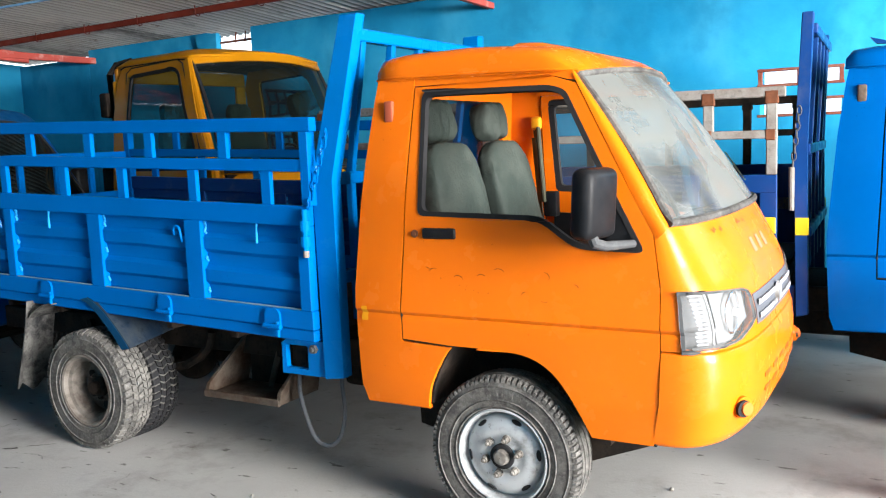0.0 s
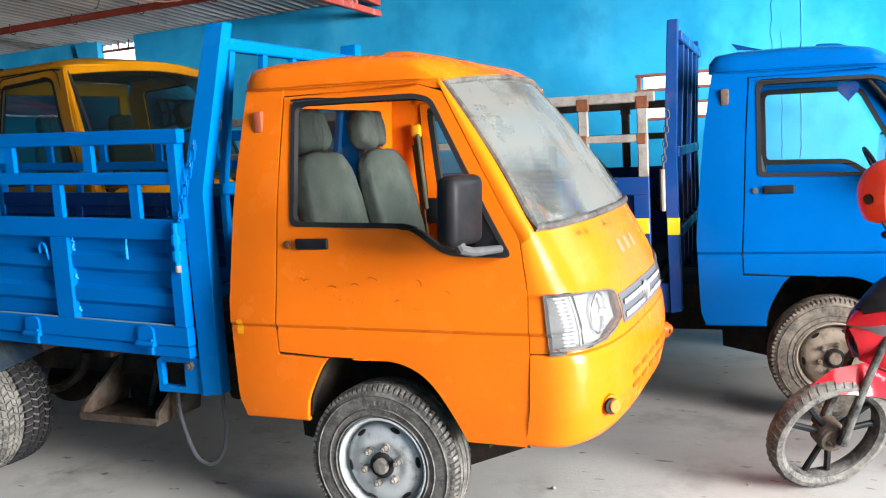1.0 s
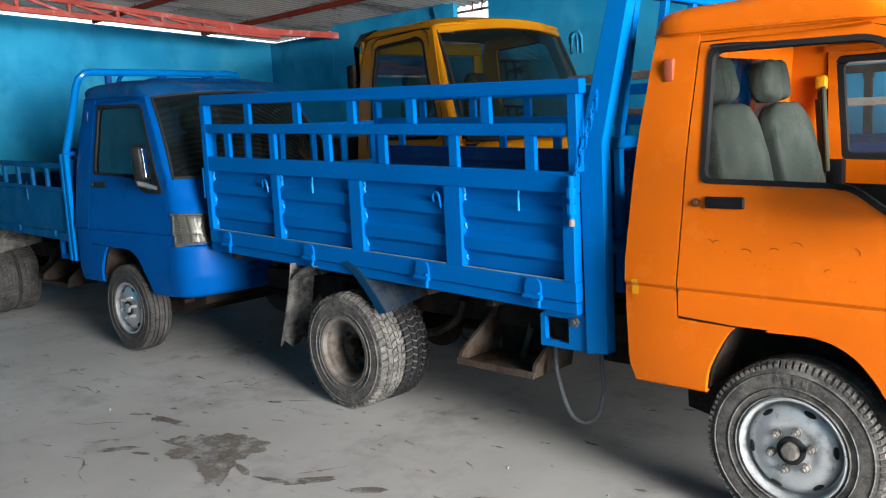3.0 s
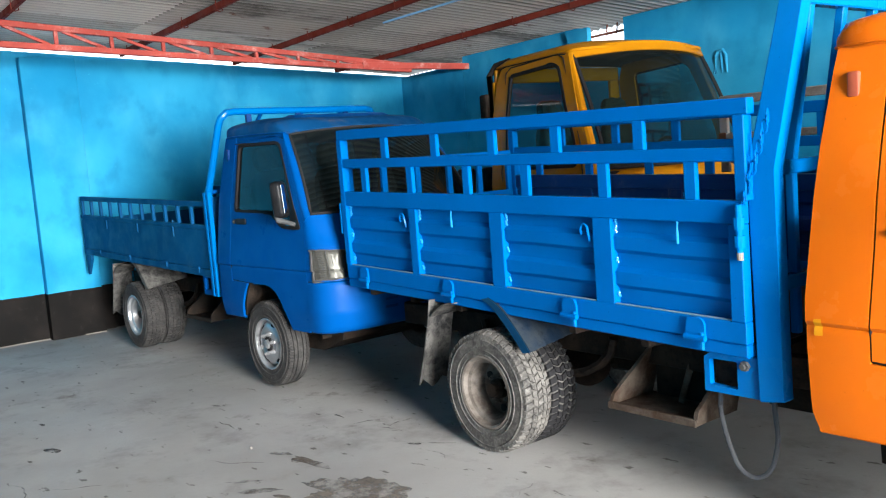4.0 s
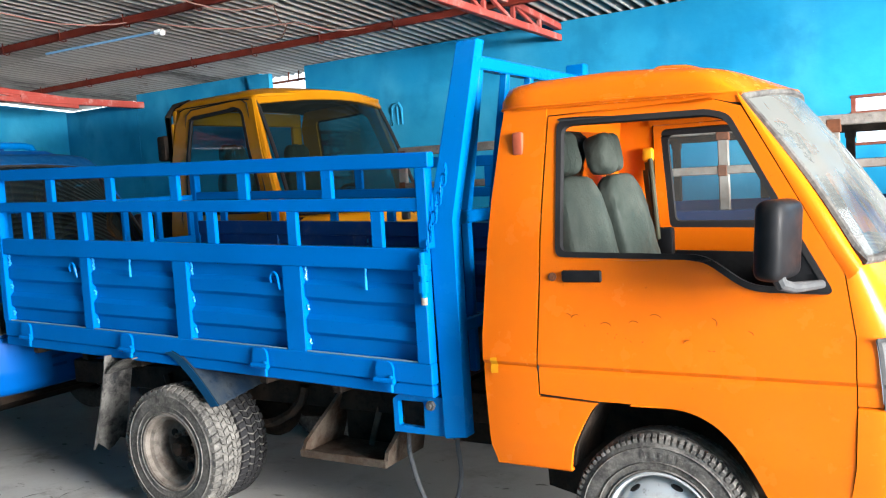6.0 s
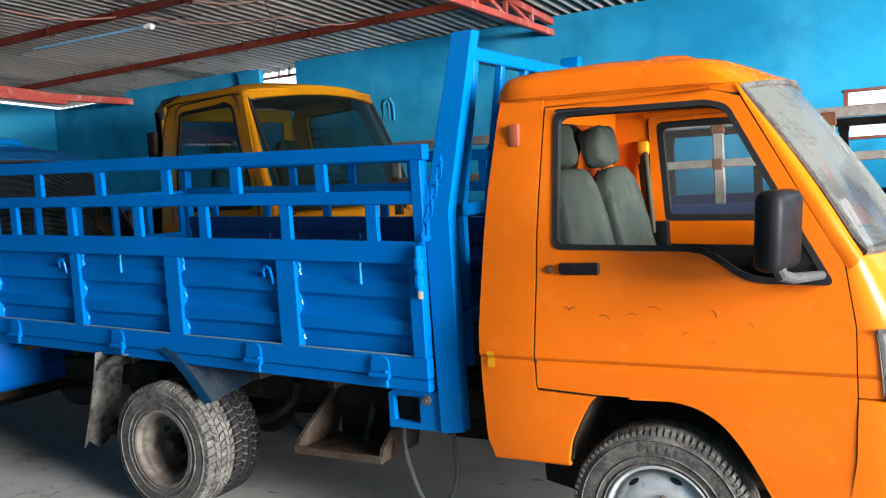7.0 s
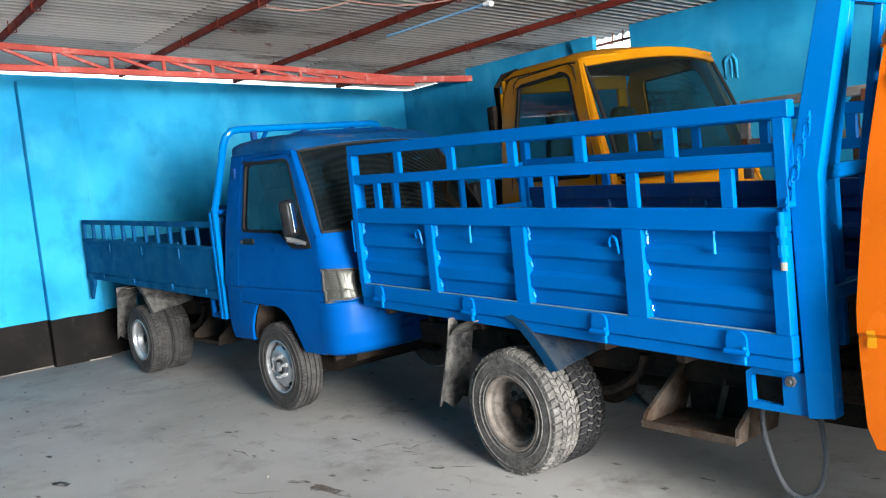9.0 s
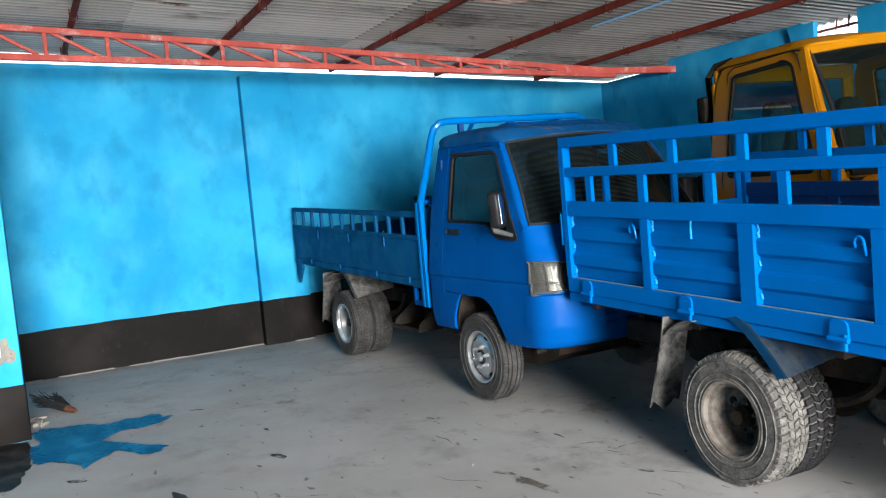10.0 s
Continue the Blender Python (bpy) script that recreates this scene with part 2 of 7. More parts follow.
BED_BLUE = paint("dusty_blue_paint", (0.001, 0.05, 0.138), (0.03, 0.075, 0.11), 0.35, 0.5, 0.8, 0.0)
# a brighter copy of BLUE for parts whose faces catch the light
LIT_BLUE = paint("lit_blue_paint", (0, 0.098, 0.32), (0, 0.1, 0.28), 0.1, 0.2, 0.92, 0.1)
# paler blue that puts bright edge highlights into the colour
HIGHLIGHT_BLUE = paint("glossy_highlight_blue", (0.01, 0.17, 0.42), (0.05, 0.25, 0.45), 0.3, 0.15, 0.9, 0.3)
LEDGE_DUST = paint("pale_dust_on_blue", (0.09, 0.17, 0.24), (0.16, 0.2, 0.22), 0.5, 0.7, 0.9, 0.0)
HOSE = material("dark_grey_hose", (0.07, 0.074, 0.08), 0.5)
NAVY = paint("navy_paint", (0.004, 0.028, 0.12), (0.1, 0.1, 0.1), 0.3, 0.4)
YELLOW = paint("amber_paint", (0.34, 0.135, 0.003), (0.3, 0.16, 0.03), 0.2, 0.4, 0.85)
STRIPE = paint("yellow_stripe_paint", (0.495, 0.33, 0.0132), (0.264, 0.231, 0.132), 0.3, 0.4)
RED_STEEL = paint("red_oxide_paint", (0.36, 0.066, 0.052), (0.58, 0.4, 0.36), 0.8, 0.5, 0.75, 0.0)
DARK_RED = paint("dark_red_oxide_paint", (0.17, 0.028, 0.018), (0.16, 0.08, 0.06), 0.5, 0.6, 0.7, 0.0)
BIKE_RED = paint("red_bike_paint", (0.26, 0.008, 0.013), (0.2, 0.11, 0.1), 0.3, 0.2)
HELMET_RED = paint("orange_red_helmet", (0.496, 0.036, 0.016), (0.4, 0.2, 0.16), 0.2, 0.2)
WALL = wall_paint("blue_wall_paint", (0.01, 0.2, 0.38), (0.022, 0.268, 0.46), (0.06, 0.35, 0.53))
SKIRT = material("black_skirting_paint", (0.022, 0.02, 0.019), 0.55)
finish(SKIRT, layer(SKIRT, layer(SKIRT, (0.005, 0.0047, 0.0045), spots(SKIRT, 1.5, 0.4, 0.7, 6), (0.012, 0.01, 0.009)), scaled(SKIRT, spots(SKIRT, 12, 0.6, 0.75, 6), 0.3), (0.035, 0.031, 0.029)), None, spots(SKIRT, 18, 0.2, 0.8, 6), 0.12, 0.006)


def concrete(name):
    m = material(name, (0.3, 0.29, 0.28), 0.7)
    c = layer(m, (0.268, 0.26, 0.247), spots(m, 0.55, 0.35, 0.68, 7, 0.6), (0.335, 0.326, 0.312))
    c = layer(m, c, scaled(m, spots(m, 2.2, 0.5, 0.7, 8, 0.7, seed=2.0), 0.6), (0.1782, 0.1703, 0.1617))
    c = layer(m, c, scaled(m, spots(m, 1.1, 0.6, 0.72, 9, 0.75, seed=5.3), 0.7), (0.0858, 0.0726, 0.0594))
    c = layer(m, c, scaled(m, spots(m, 7.0, 0.64, 0.7, 5, 0.6, (1, 2.2, 1), seed=9.0), 0.75), (0.0594, 0.0528, 0.0462))
    c = layer(m, c, scaled(m, spots(m, 90.0, 0.62, 0.72, 3), 0.3), (0.33, 0.3234, 0.3102))
    return finish(m, c, (spots(m, 1.6, 0.3, 0.7, 5), 0.42, 0.75), spots(m, 35.0, 0.2, 0.8, 8, 0.7), 0.25, 0.006)


FLOOR = concrete("concrete_floor")
STAIN = material("dark_floor_stain", (0.075, 0.06, 0.045), 0.45)
finish(STAIN, layer(STAIN, (0.1, 0.084, 0.068), spots(STAIN, 4, 0.35, 0.65, 7), (0.165, 0.145, 0.12)), None, spots(STAIN, 30, 0.2, 0.8, 6), 0.2, 0.004)
WET = material("blue_paint_spill", (0.008, 0.13, 0.27), 0.22)
finish(WET, layer(WET, (0.004, 0.085, 0.19), spots(WET, 5, 0.4, 0.7, 6), (0.01, 0.13, 0.26)), (spots(WET, 6, 0.3, 0.7), 0.15, 0.5))
BLACK_WET = material("black_oil_patch", (0.012, 0.011, 0.01), 0.4)
finish(BLACK_WET, layer(BLACK_WET, (0.012, 0.011, 0.01), spots(BLACK_WET, 6, 0.4, 0.7, 6), (0.05, 0.045, 0.04)))


def ragged(m, scale, lo, hi):
    """Lets the ground show through between the patches of a thin stain."""
    nt = m.node_tree
    out, b = nt.nodes["Material Output"], nt.nodes["Principled BSDF"]
    clear = node(m, "ShaderNodeBsdfTransparent")
    mix = node(m, "ShaderNodeMixShader")
    wire(m, spots(m, scale, lo, hi, 8, 0.75, seed=6.0), mix.inputs[0])
    wire(m, clear.outputs[0], mix.inputs[1])
    wire(m, b.outputs[0], mix.inputs[2])
    wire(m, mix.outputs[0], out.inputs["Surface"])


ragged(STAIN, 7.0, 0.36, 0.66)
THIN_STAIN = material("thin_black_stain", (0.03, 0.026, 0.022), 0.5)
ragged(THIN_STAIN, 14.0, 0.38, 0.56)


def zinc(name):
    m = material(name, (0.3, 0.3, 0.29), 0.55, 0.1)
    geo = node(m, "ShaderNodeNewGeometry")
    r = node(m, "ShaderNodeMapRange", To_Min=0.0, To_Max=0.75)
    wire(m, geo.outputs["Random Per Island"], r.inputs["Value"])
    c = layer(m, (0.66, 0.622, 0.565), r.outputs["Result"], (0.37, 0.34, 0.305))
    c = layer(m, c, scaled(m, spots(m, 1.3, 0.5, 0.68, 8, 0.7, (1, 0.35, 1)), 0.8), (0.06, 0.055, 0.05))
    c = layer(m, c, scaled(m, spots(m, 2.5, 0.62, 0.72, 8, 0.7, (1.4, 0.5, 1), seed=4.0), 0.95), (0.17, 0.062, 0.03))
    c = layer(m, c, scaled(m, spots(m, 3.0, 0.6, 0.8, 6, 0.6, (2, 0.25, 1), seed=8.0), 0.6), (0.6, 0.6, 0.58))
    # shade of the corrugation put into the colour as dark stripes along the folds
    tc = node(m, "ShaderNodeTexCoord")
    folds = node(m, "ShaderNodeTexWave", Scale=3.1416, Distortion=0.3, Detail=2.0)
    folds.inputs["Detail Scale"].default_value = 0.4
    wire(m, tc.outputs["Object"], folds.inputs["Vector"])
    fold_shade = node(m, "ShaderNodeMath")
    fold_shade.operation = "MULTIPLY"
    wire(m, folds.outputs["Fac"], fold_shade.inputs[0])
    wire(m, spots(m, 0.9, 0.05, 0.4, 6, 0.6, (1, 0.4, 1), seed=2.2), fold_shade.inputs[1])
    c = layer(m, c, scaled(m, fold_shade.outputs[0], 0.94), (0.024, 0.02, 0.016))
    return finish(m, c, (spots(m, 4.0, 0.3, 0.7), 0.45, 0.7))


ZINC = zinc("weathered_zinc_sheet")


def rubber(name, dust, tone=(0.15, 0.142, 0.128)):
    m = material(name, (0.02, 0.02, 0.021), 0.75)
    c = layer(m, (0.014, 0.014, 0.015), scaled(m, spots(m, 11.0, 0.25, 0.8, 9, 0.75), dust * 0.8), tone)
    c = layer(m, c, scaled(m, spots(m, 70.0, 0.45, 0.8, 5), dust * 0.4), (0.2, 0.195, 0.185))
    return finish(m, c, None, spots(m, 60.0, 0.2, 0.8, 5), 0.2, 0.003)


TYRE = rubber("dusty_tyre_rubber", 1.0)
TREAD = rubber("worn_tread_rubber", 1.25)
DARK_TYRE = rubber("dark_tyre_rubber", 0.35)
BEIGE_TYRE = rubber("mud_dusted_tyre_rubber", 1.25, (0.2, 0.172, 0.138))
BLACK = rubber("black_rubber", 0.03)
PLASTIC = material("black_plastic", (0.012, 0.0125, 0.014), 0.42, gloss=0.08)
finish(PLASTIC, layer(PLASTIC, (0.006, 0.0065, 0.0075), spots(PLASTIC, 5, 0.4, 0.75, 7), (0.016, 0.016, 0.017)), (spots(PLASTIC, 9, 0.3, 0.7), 0.3, 0.6))
GREY_METAL = material("grey_cast_metal", (0.32, 0.33, 0.34), 0.45, 0.6)
finish(GREY_METAL, layer(GREY_METAL, (0.34, 0.35, 0.36), spots(GREY_METAL, 8, 0.45, 0.7, 7), (0.16, 0.15, 0.14)))
DULL_METAL = material("dull_grey_metal", (0.085, 0.088, 0.09), 0.6, 0.0, gloss=0.04)
finish(DULL_METAL, layer(DULL_METAL, (0.05, 0.052, 0.054), spots(DULL_METAL, 14, 0.45, 0.7, 6), (0.09, 0.09, 0.088)))
RIM = material("silver_rim_paint", (0.36, 0.37, 0.375), 0.38, 0.45)
finish(RIM, layer(RIM, layer(RIM, (0.38, 0.395, 0.4), spots(RIM, 9, 0.45, 0.75, 8, 0.7), (0.16, 0.155, 0.145)), scaled(RIM, spots(RIM, 30, 0.6, 0.7, 5), 0.6), (0.1, 0.08, 0.065)), (spots(RIM, 12, 0.3, 0.7), 0.28, 0.6))
BRIGHT_RIM = material("bright_silver_rim_paint", (0.48, 0.488, 0.496), 0.28, 0.75)
finish(BRIGHT_RIM, layer(BRIGHT_RIM, (0.38, 0.385, 0.39), spots(BRIGHT_RIM, 10, 0.5, 0.75, 7), (0.28, 0.27, 0.26)))


def rusty(name, a, b):
    m = material(name, a, 0.75, 0.1)
    c = layer(m, a, spots(m, 7, 0.35, 0.68, 8, 0.7), b)
    c = layer(m, c, scaled(m, spots(m, 30, 0.55, 0.7, 6), 0.6), tuple(x * 0.4 for x in a))
    return finish(m, c, None, spots(m, 45, 0.2, 0.8, 7), 0.4, 0.005)


NUT = rusty("grey_brown_nut", (0.17, 0.16, 0.145), (0.09, 0.08, 0.07))
RUST_RIM = rusty("rusty_dusty_rim", (0.125, 0.112, 0.098), (0.045, 0.034, 0.028))
BEIGE_RIM = rusty("dusty_brown_rim", (0.2, 0.168, 0.135), (0.1, 0.078, 0.06))
RUST = rusty("rusty_dusty_steel", (0.085, 0.07, 0.057), (0.035, 0.02, 0.013))
CHASSIS = rusty("grimy_chassis_steel", (0.012, 0.011, 0.01), (0.03, 0.022, 0.017))
FLAP = rusty("dusty_rubber_flap", (0.013, 0.013, 0.014), (0.1, 0.097, 0.09))
GUARD = rusty("dusty_blue_black_sheet", (0.006, 0.014, 0.028), (0.022, 0.028, 0.034))
GUARD_EDGE = paint("dull_dark_blue_paint", (0.002, 0.03, 0.075), (0.05, 0.06, 0.07), 0.4, 0.5, 0.8, 0.0)
# darkened to hold back bounced light inside the shaded bed
BED_STEEL = rusty("darkened_bed_steel", (0.02, 0.024, 0.03), (0.045, 0.035, 0.03))
BARE = rusty("bare_whitish_steel", (0.2, 0.19, 0.175), (0.13, 0.11, 0.095))
RUST_PATCH = rusty("brown_rust", (0.13, 0.05, 0.026), (0.07, 0.03, 0.018))
VINYL = material("grey_green_vinyl", (0.066, 0.0792, 0.0693), 0.5)
finish(VINYL, layer(VINYL, (0.024, 0.031, 0.027), spots(VINYL, 4, 0.4, 0.72, 6), (0.046, 0.054, 0.047)), (spots(VINYL, 8, 0.3, 0.7), 0.38, 0.65), spots(VINYL, 12, 0.2, 0.8, 4), 0.25, 0.02)
BELT = material("dark_seat_belt_webbing", (0.05, 0.05, 0.035), 0.8)
CHROME = material("lamp_reflector_chrome", (0.75, 0.76, 0.78), 0.18, 1.0)
REFLECTOR = material("silvered_lamp_reflector", (0.12, 0.123, 0.126), 0.4, 0.1)
DIM_REFLECTOR = material("dusty_lamp_reflector", (0.1, 0.1, 0.095), 0.3, 0.6)
PALE_STICKER = material("pale_green_paper", (0.5, 0.66, 0.53), 0.6)
SILVER = material("silver_plastic", (0.08, 0.085, 0.095), 0.45, 0.2)
AMBER = material("orange_lens", (0.495, 0.1056, 0.0264), 0.3)
MARKER = material("faded_red_brown_lens", (0.2376, 0.0561, 0.0297), 0.42)
WHITE = material("white_gloss_paint", (0.75, 0.75, 0.73), 0.4)
LETTER = material("worn_pale_letters", (0.3, 0.115, 0.075), 0.6)
SCAR = material("dark_primer_scar", (0.12, 0.032, 0.008), 0.7)
FILLER = material("bright_yellow_touch_up", (0.561, 0.2376, 0.0099), 0.35)
PLASTER = rusty("bare_grey_plaster", (0.22, 0.2, 0.175), (0.15, 0.14, 0.125))
WINDOW_FRAME = rusty("red_brown_window_frame", (0.16, 0.045, 0.03), (0.22, 0.1, 0.07))


def glass(name, tint, gloss=0.03, dust=0.0, dust_colour=(0.45, 0.45, 0.43), ior=1.5, smears=0.0):
    """A thin pane: clear or tinted, glossy at a slant, with a film of dust."""
    m = bpy.data.materials.new(name)
    m.use_nodes = True
    nt = m.node_tree
    nt.nodes.remove(nt.nodes["Principled BSDF"])
    out = nt.nodes["Material Output"]
    clear = node(m, "ShaderNodeBsdfTransparent", Color=(*tint, 1))
    shine = node(m, "ShaderNodeBsdfGlossy", Roughness=gloss)
    fres = node(m, "ShaderNodeFresnel", IOR=ior)
    mix = node(m, "ShaderNodeMixShader")
    wire(m, fres.outputs[0], mix.inputs[0])
    wire(m, clear.outputs[0], mix.inputs[1])
    wire(m, shine.outputs[0], mix.inputs[2])
    last = mix
    if dust > 0:
        film = node(m, "ShaderNodeBsdfDiffuse", Color=(*dust_colour, 1))
        mask = spots(m, 2.0, 0.3, 0.55, 3, 0.5, (1, 1, 1))
        amount = node(m, "ShaderNodeMapRange", To_Min=dust * 0.35, To_Max=dust)
        wire(m, mask, amount.inputs["Value"])
        thick = amount.outputs["Result"]
        if smears:
            for scale, stretch, seed, lo in ((7.0, (1, 1.6, 0.5), 2.3, 0.62), (2.2, (1, 0.8, 1.3), 8.1, 0.6)):
                wiped = node(m, "ShaderNodeMath")
                wiped.operation = "MULTIPLY_ADD"
                wire(m, spots(m, scale, lo, lo + 0.1, 6, 0.65, stretch, seed=seed), wiped.inputs[0])
                wiped.inputs[1].default_value = -smears
                wire(m, thick, wiped.inputs[2])
                thick = wiped.outputs[0]
        last = node(m, "ShaderNodeMixShader")
        wire(m, thick, last.inputs[0])
        wire(m, mix.outputs[0], last.inputs[1])
        wire(m, film.outputs[0], last.inputs[2])
    wire(m, last.outputs[0], out.inputs["Surface"])
    return m


DUSTY_GLASS = glass("dusty_windscreen_glass", (0.6, 0.66, 0.66), 0.05, 0.68, (0.125, 0.132, 0.125), smears=0.15)
CLEAR_GLASS = glass("clear_glass", (0.86, 0.9, 0.9), 0.02, 0.06, ior=1.3)
REAR_GLASS = glass("rear_window_glass", (0.3, 0.34, 0.36), 0.05, 0.05, (0.08, 0.08, 0.08), 1.08)
AMBER_GLASS = glass("dim_greenish_glass", (0.34, 0.44, 0.42), 0.03, 0.06, (0.05, 0.07, 0.07), 1.36)
DARK_GLASS = glass("tinted_glass", (0.085, 0.15, 0.16), 0.02, 0.08, (0.06, 0.09, 0.095))
LENS_GLASS = glass("lamp_lens", (0.9, 0.91, 0.92), 0.12, 0.12, (0.3, 0.3, 0.29), 1.03)
DIM_LENS = glass("dull_lamp_lens", (0.6, 0.6, 0.57), 0.15, 0.1, (0.2, 0.2, 0.18), 1.05)


# ---- the building ----
def structure(name, bm, mat, label, category, angle=28):
    return tagged(link_mesh(name, bm, mat, angle), label, category, kind="structure")


def roof_z(x, y):
    return 2.80 + 0.011 * (x + 10.65) + 0.062 * (7.2 - y)


def prism(bm, pts, axis, a, b):
    """Extrudes the polygon pts, given in the two other axes, along axis from a to b."""
    def at(p, k):
        return (k, p[0], p[1]) if axis == "x" else (p[0], k, p[1]) if axis == "y" else (p[0], p[1], k)
    lo = [bm.verts.new(at(p, a)) for p in pts]
    hi = [bm.verts.new(at(p, b)) for p in pts]
    bm.faces.new(lo)
    bm.faces.new(hi[::-1])
    for i in range(len(pts)):
        j = (i + 1) % len(pts)
        bm.faces.new((lo[i], lo[j], hi[j], hi[i]))


def build_floor():
    bm = bmesh.new()
    def place(u, v):
        x, y = -11.2 + 19.4 * u, -2.6 + 10.1 * v
        return (x, y, 0.004 * noise.noise((x * 0.6, y * 0.6, 0)) * min(1, abs(x + 10.7)))
    grid(bm, 120, 60, place)
    ob = structure("floor", bm, FLOOR, "worn grey concrete floor with dark stains and cracks", "floor")
    bm = bmesh.new()
    grid(bm, 8, 8, lambda u, v: (-1500 + 3000 * u, -1500 + 3000 * v, -0.06))
    m = material("pale_yard_ground", (0.4, 0.375, 0.33), 0.9)
    finish(m, layer(m, (0.4, 0.375, 0.33), spots(m, 0.4, 0.35, 0.7, 8), (0.26, 0.235, 0.2)))
    structure("ground", bm, m, "pale dusty yard ground outside the garage", "ground")
    return ob


def build_walls():
    # west wall with its pilaster and black skirting
    bm = bmesh.new()
    prism(bm, [(-0.3, -0.05), (7.4, -0.05), (7.4, 2.8), (-0.3, 3.21)], "x", -10.87, -10.65)
    structure("wall_west", bm, WALL, "mottled bright blue painted plaster wall", "wall")
    bm = bmesh.new()
    box(bm, (-10.66, 2.24, 0), (-10.52, 2.8, 3.0), 0.012)
    structure("pilaster", bm, WALL, "blue painted plaster pilaster on the wall", "pilaster")
    bm = bmesh.new()
    def wavy(y):
        return 0.5 + 0.004 * math.sin(y * 3) + 0.003 * math.sin(y * 11)
    ys = [-2.4 + 0.1 * i for i in range(97)]
    def skirt_strip(x, y0, y1):
        pts = [(y0, 0)] + [(y1, 0)] + [(y, wavy(y)) for y in sorted([y for y in ys if y0 < y < y1] + [y0, y1], reverse=True)]
        prism(bm, pts, "x", x - 0.01, x)
    skirt_strip(-10.646, -0.3, 2.237)
    skirt_strip(-10.516, 2.237, 2.803)
    skirt_strip(-10.646, 2.803, 7.19)
    box(bm, (-10.646, 2.236, 0), (-10.516, 2.24, 0.5))
    box(bm, (-10.646, 2.8, 0), (-10.516, 2.804, 0.5))
    structure("baseboard", bm, SKIRT, "black painted skirting band along the wall", "baseboard")
    r = random.Random(14)
    y = -0.25
    while y < 4.2:
        n = r.uniform(0.15, 0.6)
        x = -10.512 if 2.2 < y < 2.8 else -10.642
        bm = bmesh.new()
        pts = [(x + r.uniform(0.004, 0.022), y + n * k / 6) for k in range(7)]
        prism(bm, [(x - 0.004, y)] + pts + [(x - 0.004, y + n)], "z", 0.0, r.uniform(0.006, 0.014))
        structure("trim", bm, PLASTER, "pale crumbling mortar line along the wall foot", "mortar line")
        y += n + r.choice((0.0, 0.02, 0.15))
    # north wall: a gap below the roof and a small window go through it
    bm = bmesh.new()
    def top(x):
        return roof_z(x, 7.2) + (0.075 if x > -9.3 else -0.01)
    for x0, x1, za, zb in ((-10.66, -9.3, None, None), (-9.29, -7.3, None, None), (-7.3, -6.66, -0.05, 2.6), (-6.66, -1.42, None, None), (-1.42, -0.83, -0.05, 1.70), (-1.42, -0.83, 1.82, 1.93), (-1.42, -0.83, 2.055, None), (-0.83, 8.0, None, None)):
        z0 = -0.05 if za is None else za
        prism(bm, [(x0, z0), (x1, z0), (x1, top(x1) if zb is None else zb), (x0, top(x0) if zb is None else zb)], "y", 7.2, 7.42)
    structure("wall_north", bm, WALL, "bright blue painted plaster back wall", "wall", 20)
    bm = bmesh.new()
    prism(bm, [(-10.64, 0), (8, 0), (8, 0.5), (-10.64, 0.5)], "y", 7.19, 7.197)
    structure("baseboard", bm, SKIRT, "black painted skirting band along the back wall", "baseboard")
    # block of plaster beside the gap
    bm = bmesh.new()
    prism(bm, [(-7.43, 2.87), (-7.41, 2.76), (-7.34, 2.69), (-7.12, 2.66), (-7.12, 2.89), (-7.43, 2.885)], "y", 7.15, 7.21)
    structure("trim", bm, WALL, "blue plastered concrete bracket below the roof", "bracket")
    # gap bars
    gap = thing("window_gap", Matrix(), "open slot under the roof with rusty bars", "opening", kind="structure")
    for z in (2.8,):
        bm = bmesh.new()
        beam(bm, (-7.3, 7.3, z), (-6.66, 7.3, z + 0.005), 0.025, 0.025)
        part("bar", bm, WINDOW_FRAME, gap)
    for i in range(3):
        bm = bmesh.new()
        x = -6.98 + 0.14 * i
        beam(bm, (x, 7.3, 2.78), (x + 0.02, 7.3, 2.9), 0.016, 0.016)
        part("bar", bm, WINDOW_FRAME, gap)
    bm = bmesh.new()
    tube(bm, [(-5.59, 7.199, 2.2), (-5.585, 7.199, 2.36), (-5.55, 7.198, 2.405), (-5.5, 7.198, 2.41), (-5.47, 7.199, 2.36), (-5.465, 7.199, 2.2)], [0.012, 0.016, 0.018, 0.018, 0.016, 0.01], 8)
    tube(bm, [(-5.52, 7.2, 2.2), (-5.52, 7.2, 2.33), (-5.525, 7.2, 2.39)], [0.006, 0.011, 0.012], 8)
    structure("trim", bm, WALL, "raised plaster drips painted over in blue", "plaster patch")
    # thin runs of plaster and a hairline crack down the wall
    for x, top_z, low_z, r, mat, label in ((-0.19, 2.72, 1.15, 0.005, WALL, "thin raised run of plaster painted over"), (-0.33, 2.3, 1.3, 0.004, WALL, "thin raised run of plaster painted over"), (-0.4, 2.74, 2.12, 0.0022, SKIRT, "dark hairline crack in the wall")):
        bm = bmesh.new()
        n = 24
        tube(bm, [(x + 0.022 * noise.noise((k * 0.23, x * 40, 0.5)) + 0.006 * noise.noise((k * 0.9, x * 40, 3.5)), 7.199, top_z + (low_z - top_z) * k / n) for k in range(n + 1)], [r * (0.55 + 0.6 * abs(noise.noise((k * 0.5, x * 9, 8.0)))) for k in range(n + 1)], 6)
        structure("trim", bm, mat, label, "plaster mark")
    # window frame
    win = thing("window_1", Matrix(), "small window with red-brown steel frame, bright daylight behind", "window", kind="structure")
